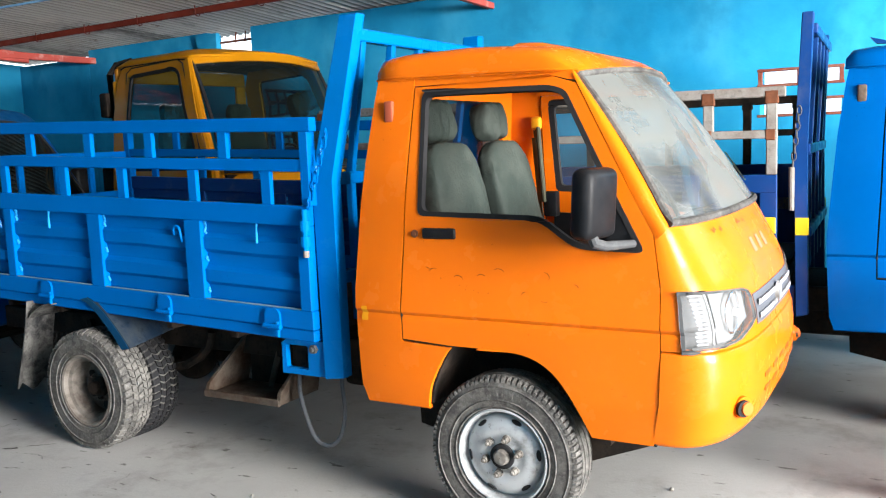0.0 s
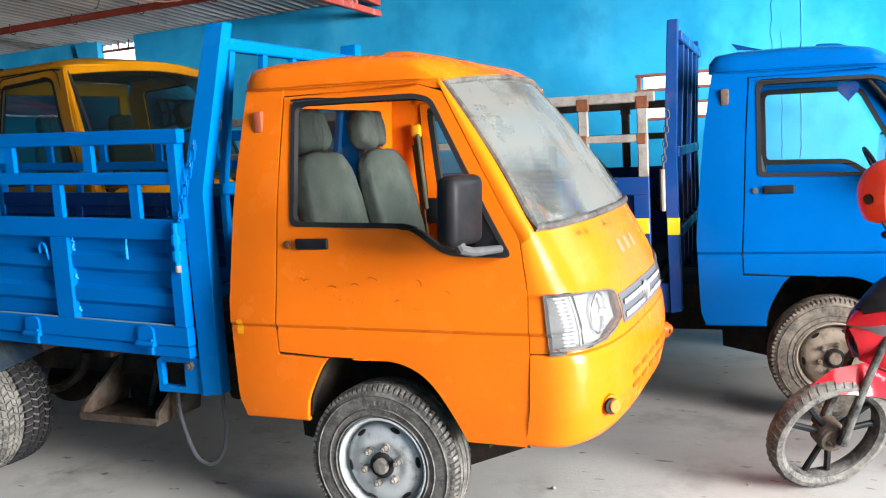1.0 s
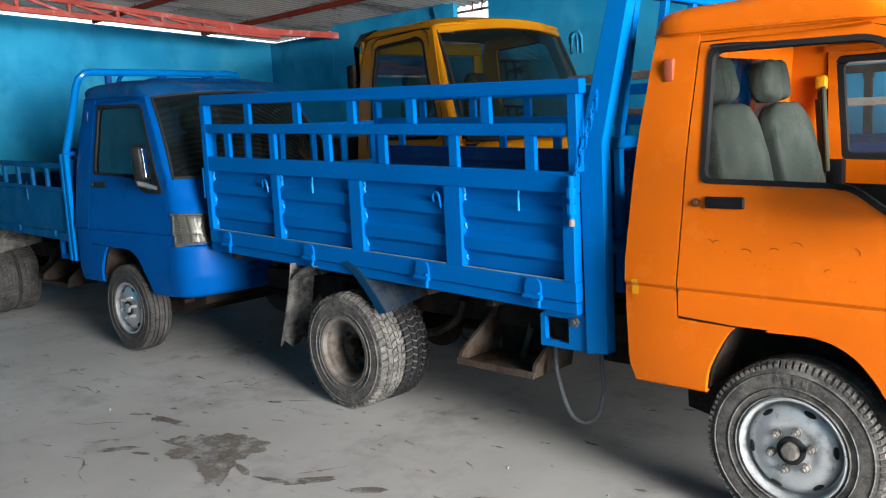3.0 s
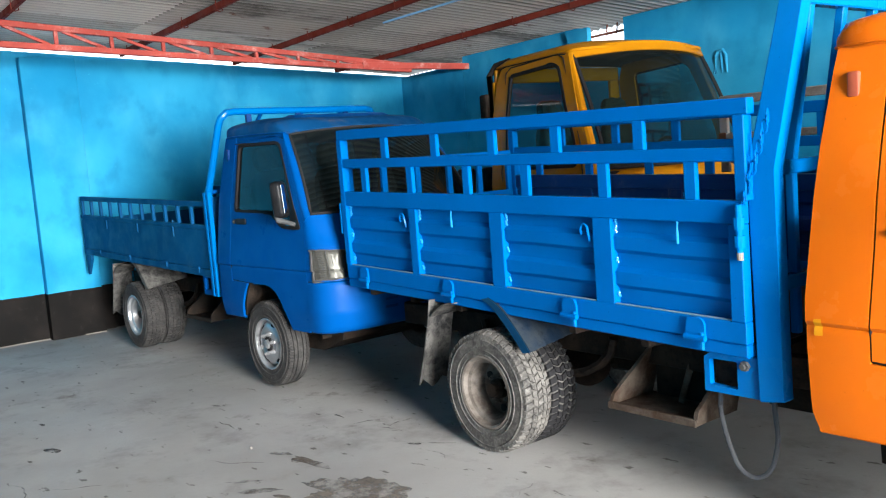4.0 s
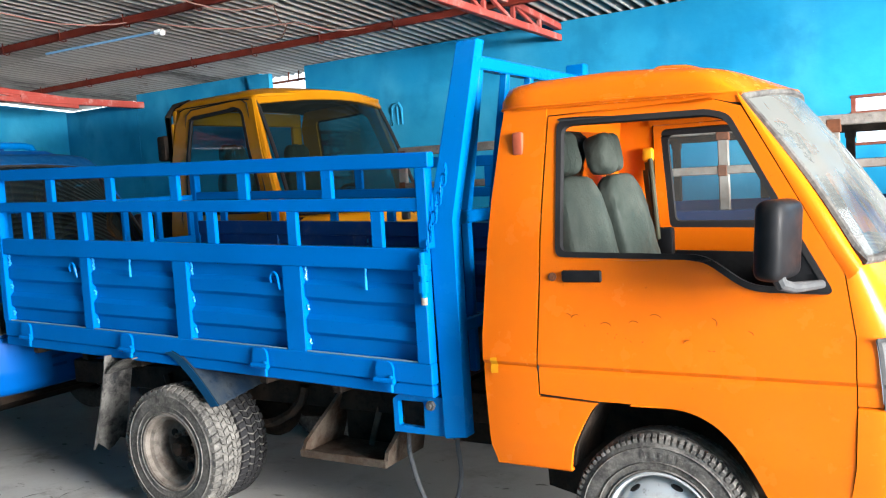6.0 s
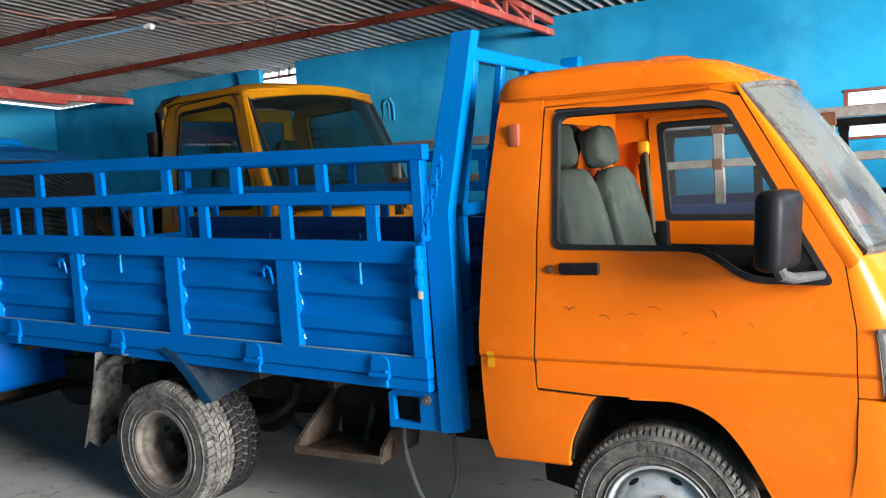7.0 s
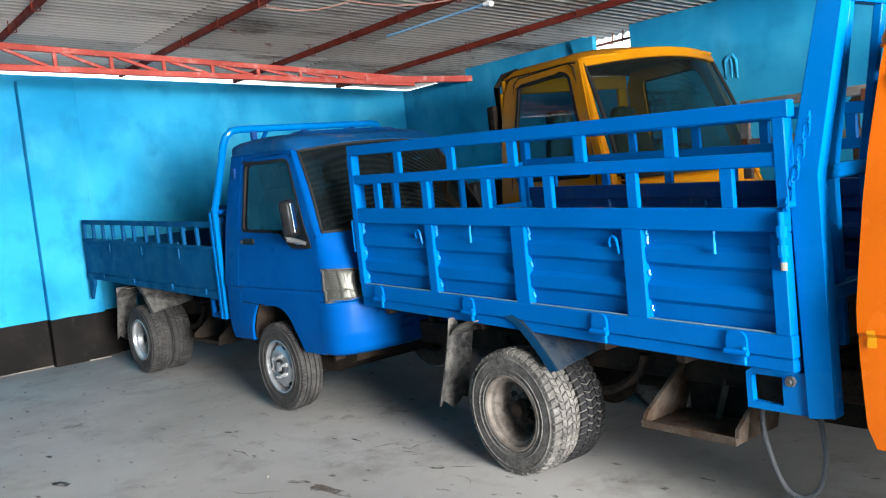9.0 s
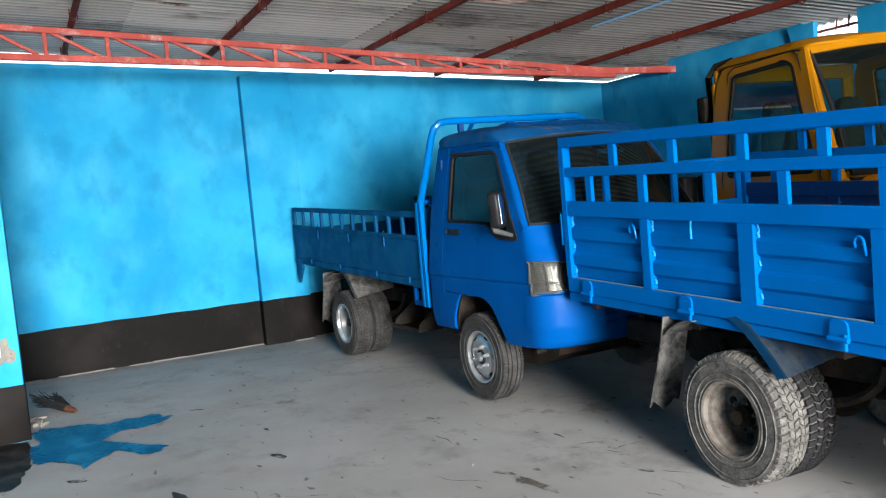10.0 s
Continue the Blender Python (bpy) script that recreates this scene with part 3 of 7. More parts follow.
    for name, a, b in (("frame_bar", (-1.44, 2.055), (-0.81, 2.055)), ("frame_bar", (-1.44, 1.935), (-0.81, 1.935)), ("frame_bar", (-1.44, 1.82), (-0.81, 1.82)), ("frame_bar", (-1.44, 1.70), (-0.81, 1.70)), ("frame_bar", (-1.42, 1.92), (-1.42, 2.07)), ("frame_bar", (-0.83, 1.92), (-0.83, 2.07)), ("glazing_bar", (-1.13, 1.93), (-1.13, 2.06))):
        bm = bmesh.new()
        beam(bm, (a[0], 7.21, a[1]), (b[0], 7.21, b[1]), 0.035, 0.022)
        part(name, bm, WINDOW_FRAME, win)
    # near pillar at the open front
    pil = thing("pillar", Matrix(), "blue painted pillar with black base and a peeled patch", "pillar", kind="structure")
    bm = bmesh.new()
    box(bm, (-8.5, -0.75, -0.05), (-8.07, -0.19, 3.26), 0.012)
    part("shaft", bm, WALL, pil)
    bm = bmesh.new()
    box(bm, (-8.506, -0.756, 0), (-8.064, -0.184, 0.42), 0.01)
    part("base_band", bm, SKIRT, pil, "black painted base")
    bm = bmesh.new()
    pts = []
    for k in range(26):
        a = 2 * math.pi * k / 26
        rr = 0.75 + 0.5 * noise.noise((math.cos(a) * 1.3, math.sin(a) * 1.3, 4.2))
        pts.append((-0.31 + 0.09 * rr * math.cos(a), 0.66 + 0.13 * rr * math.sin(a)))
    prism(bm, pts, "x", -8.069, -8.066)
    part("peeled_patch", bm, PLASTER, pil, "peeled paint showing grey plaster")
    bm = bmesh.new()
    box(bm, (-8.07, -0.36, 0.64), (-8.045, -0.315, 0.74), 0.008)
    part("socket", bm, WHITE, pil, "small white wall socket")
    # closing walls out of view, added to limit the light that comes in
    bm = bmesh.new()
    box(bm, (-10.87, -2.95, -0.05), (2.0, -2.75, 3.45))
    structure("added_wall_south", bm, WALL, "unseen blue wall added to cut light from the south", "wall")
    bm = bmesh.new()
    box(bm, (-10.87, -2.75, -0.05), (-10.65, -0.3, 3.3))
    structure("wall_west", bm, WALL, "unseen blue wall added at the end of the bay", "wall")
    bm = bmesh.new()
    box(bm, (7.6, 4.7, -0.05), (7.8, 7.4, 3.0))
    structure("added_wall_east", bm, WALL, "unseen blue wall added beside the side opening", "wall")


def build_roof():
    bm = bmesh.new()
    rnd = random.Random(11)
    pitch, waves = 0.1, 9
    width = pitch * (waves - 1)
    # the southernmost row is unseen, added to close off light there
    rows = [(-2.95, -0.9), (-1.05, 1.1), (0.95, 3.3), (3.15, 5.4), (5.25, 7.55)]
    nsheet = int(11.4 / width) + 1
    for ri, (y0, y1) in enumerate(rows):
        for s in range(nsheet):
            x0 = -10.975 + s * width + rnd.uniform(-0.005, 0.005)
            lift = 0.085 + (5 - ri) * 0.007 + (s % 2) * 0.004 + rnd.uniform(0, 0.004)
            tilt = rnd.uniform(-0.006, 0.006)
            cols = waves * 6
            a, b = [], []
            for c in range(cols + 1):
                x = x0 + c * pitch / 6
                w = 0.019 * math.sin(2 * math.pi * c / 6)
                a.append(bm.verts.new((x, y0, roof_z(x, y0) + lift + w)))
                b.append(bm.verts.new((x, y1 + tilt, roof_z(x, y1) + lift + w)))
            for c in range(cols):
                bm.faces.new((a[c], a[c + 1], b[c + 1], b[c]))
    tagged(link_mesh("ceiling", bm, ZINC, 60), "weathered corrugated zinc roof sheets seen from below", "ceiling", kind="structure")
    # purlins
    for i, y in enumerate((0.5, 1.87, 3.36, 4.72, 6.17)):
        pur = thing("purlin", Matrix(), "dark red oxide steel purlin under the roof", "purlin", "roof purlins", "structure")
        bm = bmesh.new()
        beam(bm, (-10.7, y, roof_z(-10.7, y) + 0.03), (0.7, y, roof_z(0.7, y) + 0.03), 0.04, 0.06, 0.006)
        part("channel", bm, DARK_RED, pur)
        for k in range(14):
            x = -10.4 + 0.8 * k
            bm = bmesh.new()
            z = roof_z(x, y) + 0.03
            tube(bm, [(x, y - 0.028, z + 0.05), (x, y - 0.03, z - 0.04), (x + 0.004, y, z - 0.048), (x, y + 0.03, z - 0.04), (x, y + 0.028, z + 0.05)], 0.005, 6)
            part("hook_bolt", bm, DARK_RED, pur)
    # trusses
    def truss(x, top, bot, y0, y1, label, end=None):
        t = thing("roof_truss", Matrix(), label, "truss", "roof trusses", "structure")
        for nm, f in (("top_chord", top), ("bottom_chord", bot)):
            bm = bmesh.new()
            beam(bm, (x, y0, f(y0)), (x, y1, f(y1)), 0.055, 0.055, 0.006)
            part(nm, bm, RED_STEEL, t)
        y, k = 0.28 - 0.5, 0
        while y < y1 - 0.05:
            if top(y) - bot(y) > 0.07:
                bm = bmesh.new()
                beam(bm, (x, y, bot(y) + 0.02), (x, y, top(y) - 0.02), 0.035, 0.035, 0.004, (0, 1, 0))
                part("vertical", bm, RED_STEEL, t)
                if y + 0.5 < y1:
                    bm = bmesh.new()
                    beam(bm, (x, y + 0.06, top(y) - 0.025), (x, y + 0.44, bot(y + 0.5) + 0.025), 0.03, 0.03, 0.004, (1, 0, 0))
                    part("diagonal", bm, RED_STEEL, t)
            y += 0.5
        if end:
            bm = bmesh.new()
            beam(bm, (x, end[0], end[1]), (x, end[2], end[3]), 0.07, 0.075, 0.006)
            part("end_beam", bm, RED_STEEL, t)
        return t
    truss(-9.2, lambda y: 3.243 - 0.077 * y, lambda y: 3.0 - 0.047 * y, -0.28, 6.3, "welded red steel roof truss below the zinc roof", (5.6, 2.755, 7.21, 2.755))
    truss(-3.76, lambda y: 3.45 - 0.075 * y, lambda y: 2.93 - 0.016 * y, -0.28, 7.21, "welded red steel roof truss ending at the back wall")
    # lamp pipe and wires
    lamp = thing("pipe_lamp", Matrix(), "pale blue conduit with a white bulb tied to the purlin", "lamp")
    bm = bmesh.new()
    z0 = roof_z(-7.5, 4.9)
    tube(bm, [(-7.55, 4.80, z0 - 0.05), (-6.9, 4.83, z0 - 0.045), (-6.22, 4.86, z0 - 0.04)], 0.01, 8)
    part("conduit", bm, material("pale_blue_conduit", (0.2, 0.38, 0.6), 0.5), lamp)
    bm = bmesh.new()
    bmesh.ops.create_uvsphere(bm, u_segments=14, v_segments=10, radius=0.026, matrix=Matrix.Translation((-6.17, 4.87, z0 - 0.05)))
    part("bulb", bm, WHITE, lamp, "white glass bulb")
    bm = bmesh.new()
    disc(bm, (-6.21, 4.862, z0 - 0.042), (1, 0.03, 0), 0.02, 0.05)
    part("holder", bm, WHITE, lamp)
    rosy = material("faded_pink_wire", (0.3, 0.16, 0.13), 0.6)
    for pts in ([(-7.3, 3.4), (-6.9, 4.0), (-6.3, 4.8), (-5.4, 5.6), (-4.9, 6.1)], [(-5.6, 4.5), (-5.2, 5.1), (-5.5, 5.6), (-5.9, 5.9)]):
        w = thing("roof_wire", Matrix(), "thin faded pink electric wire under the roof", "wire", "roof wires")
        bm = bmesh.new()
        fine = []
        for (a, b) in zip(pts, pts[1:]):
            for k in range(5):
                u = k / 5
                x, y = a[0] + (b[0] - a[0]) * u, a[1] + (b[1] - a[1]) * u
                fine.append((x, y, roof_z(x, y) + 0.03 - 0.06 * math.sin(math.pi * u)))
        tube(bm, fine, 0.0055, 6)
        part("wire", bm, rosy, w)


build_floor()
build_walls()
build_roof()


# ---- small truck: cab, wheels and beds; x forward from the front axle, y across, ground at z = 0 ----
def smooth_line(pts, n=4):
    """More points along a soft curve through the given ones."""
    out = []
    k = len(pts)
    for i in range(k - 1):
        a, b, c, d = (Vector(pts[max(0, i - 1)]), Vector(pts[i]), Vector(pts[i + 1]), Vector(pts[min(k - 1, i + 2)]))
        for j in range(n):
            u = j / n
            out.append(tuple(0.5 * (2 * b + (c - a) * u + (2 * a - 5 * b + 4 * c - d) * u * u + (3 * b - a - 3 * c + d) * u ** 3)))
    return out + [tuple(pts[-1])]


HALF = [(0.44, 0.79), (0.60, 0.806), (0.872, 0.802), (0.885, 0.797), (0.9, 0.809), (0.912, 0.808), (1.2, 0.775), (1.35, 0.76), (1.6, 0.715), (1.86, 0.668)]
REAR_EDGE = [(-0.65, 0.50), (-0.672, 0.56), (-0.685, 0.79), (-0.69, 0.99), (-0.675, 1.21), (-0.65, 1.52), (-0.615, 1.79), (-0.605, 1.845), (-0.602, 1.866)]
ARCH = [(-0.34, 0.50), (-0.325, 0.58), (-0.29, 0.66), (-0.25, 0.73), (-0.215, 0.768)]
ARCH_FRONT = [(-0.09, 0.768), (0.06, 0.762), (0.14, 0.745), (0.21, 0.705), (0.27, 0.64), (0.32, 0.56), (0.37, 0.46)]
ARCH, ARCH_FRONT = smooth_line(ARCH), smooth_line(ARCH_FRONT)
FRONT_SEAM = [(0.61, 0.46), (0.632, 0.62), (0.64, 0.81), (0.64, 1.04), (0.61, 1.24)]
DOOR_REAR = [(-0.415, 1.83), (-0.432, 1.5), (-0.44, 1.21), (-0.452, 0.90), (-0.45, 0.78)]
WINDOW = [(-0.36, 1.31), (0.17, 1.295), (0.32, 1.19), (0.56, 1.185), (0.245, 1.765), (0.18, 1.785), (-0.365, 1.795)]


def half(z):
    return lerp_table(HALF, z)


def xs_of(z):
    return lerp_table([(0.44, 0.60), (0.62, 0.632), (0.81, 0.64), (1.04, 0.64), (1.24, 0.61), (1.3, 0.595)], z)


def xf_of(z):
    return lerp_table([(0.44, 0.86), (0.50, 0.905), (0.60, 0.925), (0.72, 0.928), (0.79, 0.925), (0.83, 0.915), (0.92, 0.905), (1.0, 0.885), (1.06, 0.868), (1.12, 0.843), (1.2, 0.80), (1.29, 0.745)], z)


def nose_point(u, z, out=0.0):
    """The skin of the nose: u from -1 (near side seam) over 0 (middle) to 1, at height z."""
    n = lerp_table([(0.6, 3.4), (1.0, 3.0), (1.12, 2.5), (1.29, 2.25)], z)
    th = u * math.pi / 2
    c, s = math.cos(th), math.sin(th)
    w, xs, xf = half(z), xs_of(z), xf_of(z)
    x = xs + (xf - xs + out) * abs(c) ** (2 / n)
    y = math.copysign((w + out) * abs(s) ** (2 / n), s)
    return Vector((x, y, z))


def nose_at_y(y, z, out=0.0):
    n = lerp_table([(0.6, 3.4), (1.0, 3.0), (1.12, 2.5), (1.29, 2.25)], z)
    w, xs, xf = half(z) + out, xs_of(z), xf_of(z) + out
    k = min(1.0, abs(y) / w)
    return Vector((xs + (xf - xs) * max(0.0, 1 - k ** n) ** (1 / n), y, z))


def side(place_sign, out=0.0):
    """The skin of the cab's side, which turns in a little towards its rear corner."""
    return lambda u, v: (u, place_sign * (half(v) + out - 0.012 * max(0.0, (-0.44 - u) / 0.24) ** 2), v)


def windscreen_point(u, v):
    """u from -1 to 1 across, v from 0 (bottom) to 1 (top)."""
    b = nose_at_y(0.735 * u, 1.275)
    t = Vector((0.275 + 0.085 * (1 - u * u), 0.615 * u, 1.832 + 0.036 * (1 - u * u)))
    p = b.lerp(t, v)
    p.x += 0.02 * math.sin(math.pi * v)
    return p


def roof_point(t, s):
    """t from -1 to 1 across, s from 0 (rear) to 1 (front)."""
    p = 5.5
    th = t * math.pi / 2
    across = math.copysign(abs(math.sin(th)) ** (2 / p), t)
    k = min(1.0, abs(across) * 1.06)
    xf = 0.292 + 0.085 * (1 - k * k)
    x = -0.62 + s * (xf + 0.62)
    ze = 1.858 - 0.02 * (x + 0.54)
    zc = lerp_table([(-0.62, 1.93), (-0.61, 1.958), (-0.585, 1.974), (-0.48, 1.984), (-0.2, 1.988), (0.0, 1.975), (0.1, 1.965), (0.2, 1.948), (0.3, 1.925), (0.4, 1.9)], x)
    w = lerp_table([(-0.62, 0.64), (-0.58, 0.664), (-0.5, 0.674), (0.1, 0.676), (0.2, 0.674), (0.27, 0.664), (0.305, 0.635), (0.4, 0.62)], x)
    z = ze + max(0.004, zc - ze) * abs(math.cos(th)) ** (2 / p)
    dive = max(0.0, (s - 0.84) / 0.16) ** 2
    z += dive * (min(z, 1.846 + 0.036 * (1 - k * k)) - z)
    return Vector((x, w * across, z))


def wheel(parent_name, r, width, style, rim_mat, tread_mat=None, tyre_mat=None):
    """A wheel about its own centre; its outer face looks to -y."""
    root = new(parent_name)
    h = width / 2
    ri = r * 0.56
    bm = bmesh.new()
    half_prof = [(ri, 0.82), (ri + 0.010, 0.95), (ri + 0.035, 1.0), (r * 0.76, 1.03), (r * 0.84, 1.035), (r * 0.895, 1.0), (r * 0.93, 0.955), (r * 0.952, 0.88), (r * 0.962, 0.76)]
    lathe(bm, [(q, -k * h) for q, k in half_prof] + [(r * 0.966, 0)] + [(q, k * h) for q, k in half_prof[::-1]], 64)
    # raised rings and worn raised marks on the side wall
    for rr, k in ((ri + 0.022, 1.0), (r * 0.71, 1.02), (r * 0.875, 1.02)):
        lathe(bm, [(rr - 0.004, -h * (k - 0.02)), (rr, -h * k - 0.004), (rr + 0.004, -h * (k - 0.02))], 64, False)
    for a0, count in ((1.25, 5), (4.2, 7)) if style == "front" else ():
        for k in range(count):
            a = a0 + 0.13 * k
            m = Matrix.Rotation(-a, 4, "Y") @ Matrix.Translation((r * 0.79, -h * 1.032, 0))
            box(bm, (-0.012, -0.002, -0.009), (0.012, 0.004, 0.009), 0, m)
    part("tyre", bm, tyre_mat or TYRE, root)
    bm = bmesh.new()

    def lugs_row(n, y0, y1, phase, fill, skew):
        """A ring of tread blocks between y0 and y1, in half widths."""
        for k in range(n):
            step = 2 * math.pi / n
            a0, a1 = step * (k + phase), step * (k + phase + fill)
            ro = r + 0.0012 * math.sin(k * 1.7 + y0)
            q = []
            for top in (0, 1):
                shrink = 0.06 * (a1 - a0) * top
                for a, y in ((a0 + shrink, y0), (a1 - shrink, y0), (a1 - shrink + skew * step, y1), (a0 + shrink + skew * step, y1)):
                    outer = abs(y) > 0.9
                    rr = (ro - (0.010 if outer else 0.0)) if top else (r * 0.925 if outer else r * 0.962)
                    q.append(bm.verts.new((rr * math.cos(a), y * h * (0.985 if top else 1.0), rr * math.sin(a))))
            for f in ((4, 5, 6, 7), (0, 1, 5, 4), (1, 2, 6, 5), (2, 3, 7, 6), (3, 0, 4, 7)):
                bm.faces.new([q[i] for i in f])

    if style == "front":
        for y0, y1, ph in ((-1.0, -0.68, 0.0), (0.68, 1.0, 0.4)):
            lugs_row(84, y0, y1, ph, 0.66, 0.15)
        for y0, y1 in ((-0.6, -0.3), (-0.22, 0.22), (0.3, 0.6)):
            lathe(bm, [(r * 0.955, y0 * h), (r, (y0 + 0.02) * h), (r, (y1 - 0.02) * h), (r * 0.955, y1 * h)], 64, False)
    else:
        for y0, y1, ph, sk in ((-1.0, -0.58, 0.0, 0.2), (-0.5, -0.17, 0.5, -0.35), (-0.1, 0.24, 0.1, 0.35), (0.31, 0.56, 0.6, -0.3), (0.62, 1.0, 0.3, 0.2)):
            lugs_row(50, y0, y1, ph, 0.76, sk)
    part("tread", bm, tread_mat or TREAD, root, "worn tread blocks", 28)
    bm = bmesh.new()
    if style == "front":
        prof = [(ri + 0.010, -h * 0.9), (ri + 0.013, -h * 0.98), (ri + 0.007, -h * 1.02), (ri + 0.001, -h * 0.98), (ri - 0.004, -h * 0.62), (ri - 0.009, -h * 0.4), (ri - 0.014, -h * 0.4)]
        lathe(bm, prof, 56, False)
        face = [(ri - 0.014, -0.4), (ri - 0.017, -0.52), (ri - 0.024, -0.64), (ri - 0.035, -0.735), (ri - 0.05, -0.80), (ri - 0.07, -0.845), (0.092, -0.85), (0.086, -0.82), (0.058, -0.81), (0.05, -0.84), (0.03, -0.84)]
        lathe(bm, [(r0, k * h) for r0, k in face], 64, False)
        part("rim", bm, rim_mat, root)
        bm = bmesh.new()
        lathe(bm, [(ri - 0.02, -h * 0.3), (0.02, -h * 0.3)], 32, False)
        part("brake_drum", bm, CHASSIS, root)
        # rim stays closed: black oval discs paint the dark of its holes
        for k in range(6):
            a = 2 * math.pi * (k + 0.12) / 6
            out, along = Vector((math.cos(a), 0, math.sin(a))), Vector((-math.sin(a), 0, math.cos(a)))
            tilt = (out * 0.75 + Vector((0, 1, 0)) * 0.66).normalized()
            c = out * (ri - 0.031) + Vector((0, -0.705 * h - 0.001, 0))
            ring = [c + along * 0.023 * math.cos(w) + tilt * 0.0095 * math.sin(w) for w in [2 * math.pi * j / 18 for j in range(18)]]
            bm = bmesh.new()
            nrm = along.cross(tilt)
            nrm = nrm if nrm.y < 0 else -nrm
            lo, hi = [bm.verts.new(q - nrm * 0.01) for q in ring], [bm.verts.new(q + nrm * 0.0015) for q in ring]
            bm.faces.new(hi)
            for j in range(18):
                bm.faces.new((lo[j], lo[(j + 1) % 18], hi[(j + 1) % 18], hi[j]))
            part("hole_disc", bm, BLACK, root, "black oval disc painted as a shaded hole in the rim")
        bm = bmesh.new()
        lathe(bm, [(0.052, -h * 0.8), (0.052, -h * 0.97), (0.047, -h * 1.0), (0.036, -h * 1.0), (0.036, -h * 0.8)], 28)
        part("hub_ring", bm, BLACK, root, "black greasy hub ring")
        bm = bmesh.new()
        lathe(bm, [(0.034, -h * 0.8), (0.033, -h * 1.12), (0.027, -h * 1.2), (0.012, -h * 1.23), (0.001, -h * 1.23)], 24, False)
        part("hub_cap", bm, NUT if rim_mat is RIM else rim_mat, root)
        lugs, lr, ly = 6, 0.076, -0.86
    else:
        deep = h * 0.5
        prof = [(ri + 0.012, -h * 0.9), (ri + 0.016, -h * 0.99), (ri + 0.006, -h * 1.03), (ri - 0.006, -h * 0.97), (ri - 0.012, -h * 0.7), (ri - 0.03, -h * 0.6), (ri - 0.036, 0.0), (ri - 0.045, deep * 0.8), (ri - 0.07, deep), (0.085, deep), (0.08, deep - 0.012), (0.055, deep - 0.014)]
        lathe(bm, prof, 56, False)
        part("rim", bm, rim_mat, root)
        bm = bmesh.new()
        lathe(bm, [(0.056, deep), (0.055, deep - 0.05), (0.04, deep - 0.06), (0.036, deep - 0.085), (0.001, deep - 0.085)], 24, False)
        part("hub", bm, CHASSIS, root, "greasy axle hub")
        # black discs paint the dark of the hand holes here too
        for k in range(6):
            a = 2 * math.pi * (k + 0.5) / 6
            bm = bmesh.new()
            disc(bm, (0.112 * math.cos(a), deep - 0.004, 0.112 * math.sin(a)), (0, 1, 0), 0.021, 0.008, 14)
            part("hole_disc", bm, BLACK, root, "black disc painted as a shaded hand hole in the rim")
        lugs, lr, ly = 6, 0.072, 0.4
    for k in range(lugs):
        a = 2 * math.pi * (k + 0.25) / lugs
        bm = bmesh.new()
        c = (lr * math.cos(a), ly * h - 0.012, lr * math.sin(a))
        disc(bm, c, (0, -1, 0), 0.0135, 0.03, 6)
        disc(bm, (c[0], c[1] - 0.018, c[2]), (0, -1, 0), 0.007, 0.018, 8)
        disc(bm, (c[0], ly * h - 0.002, c[2]), (0, -1, 0), 0.017, 0.008, 12)
        part("wheel_nut", bm, NUT if style == "front" and rim_mat is RIM else rim_mat, root)
    return root


def place_part(ob, parent, m):
    ob.parent = parent
    ob.matrix_basis = m
    return ob


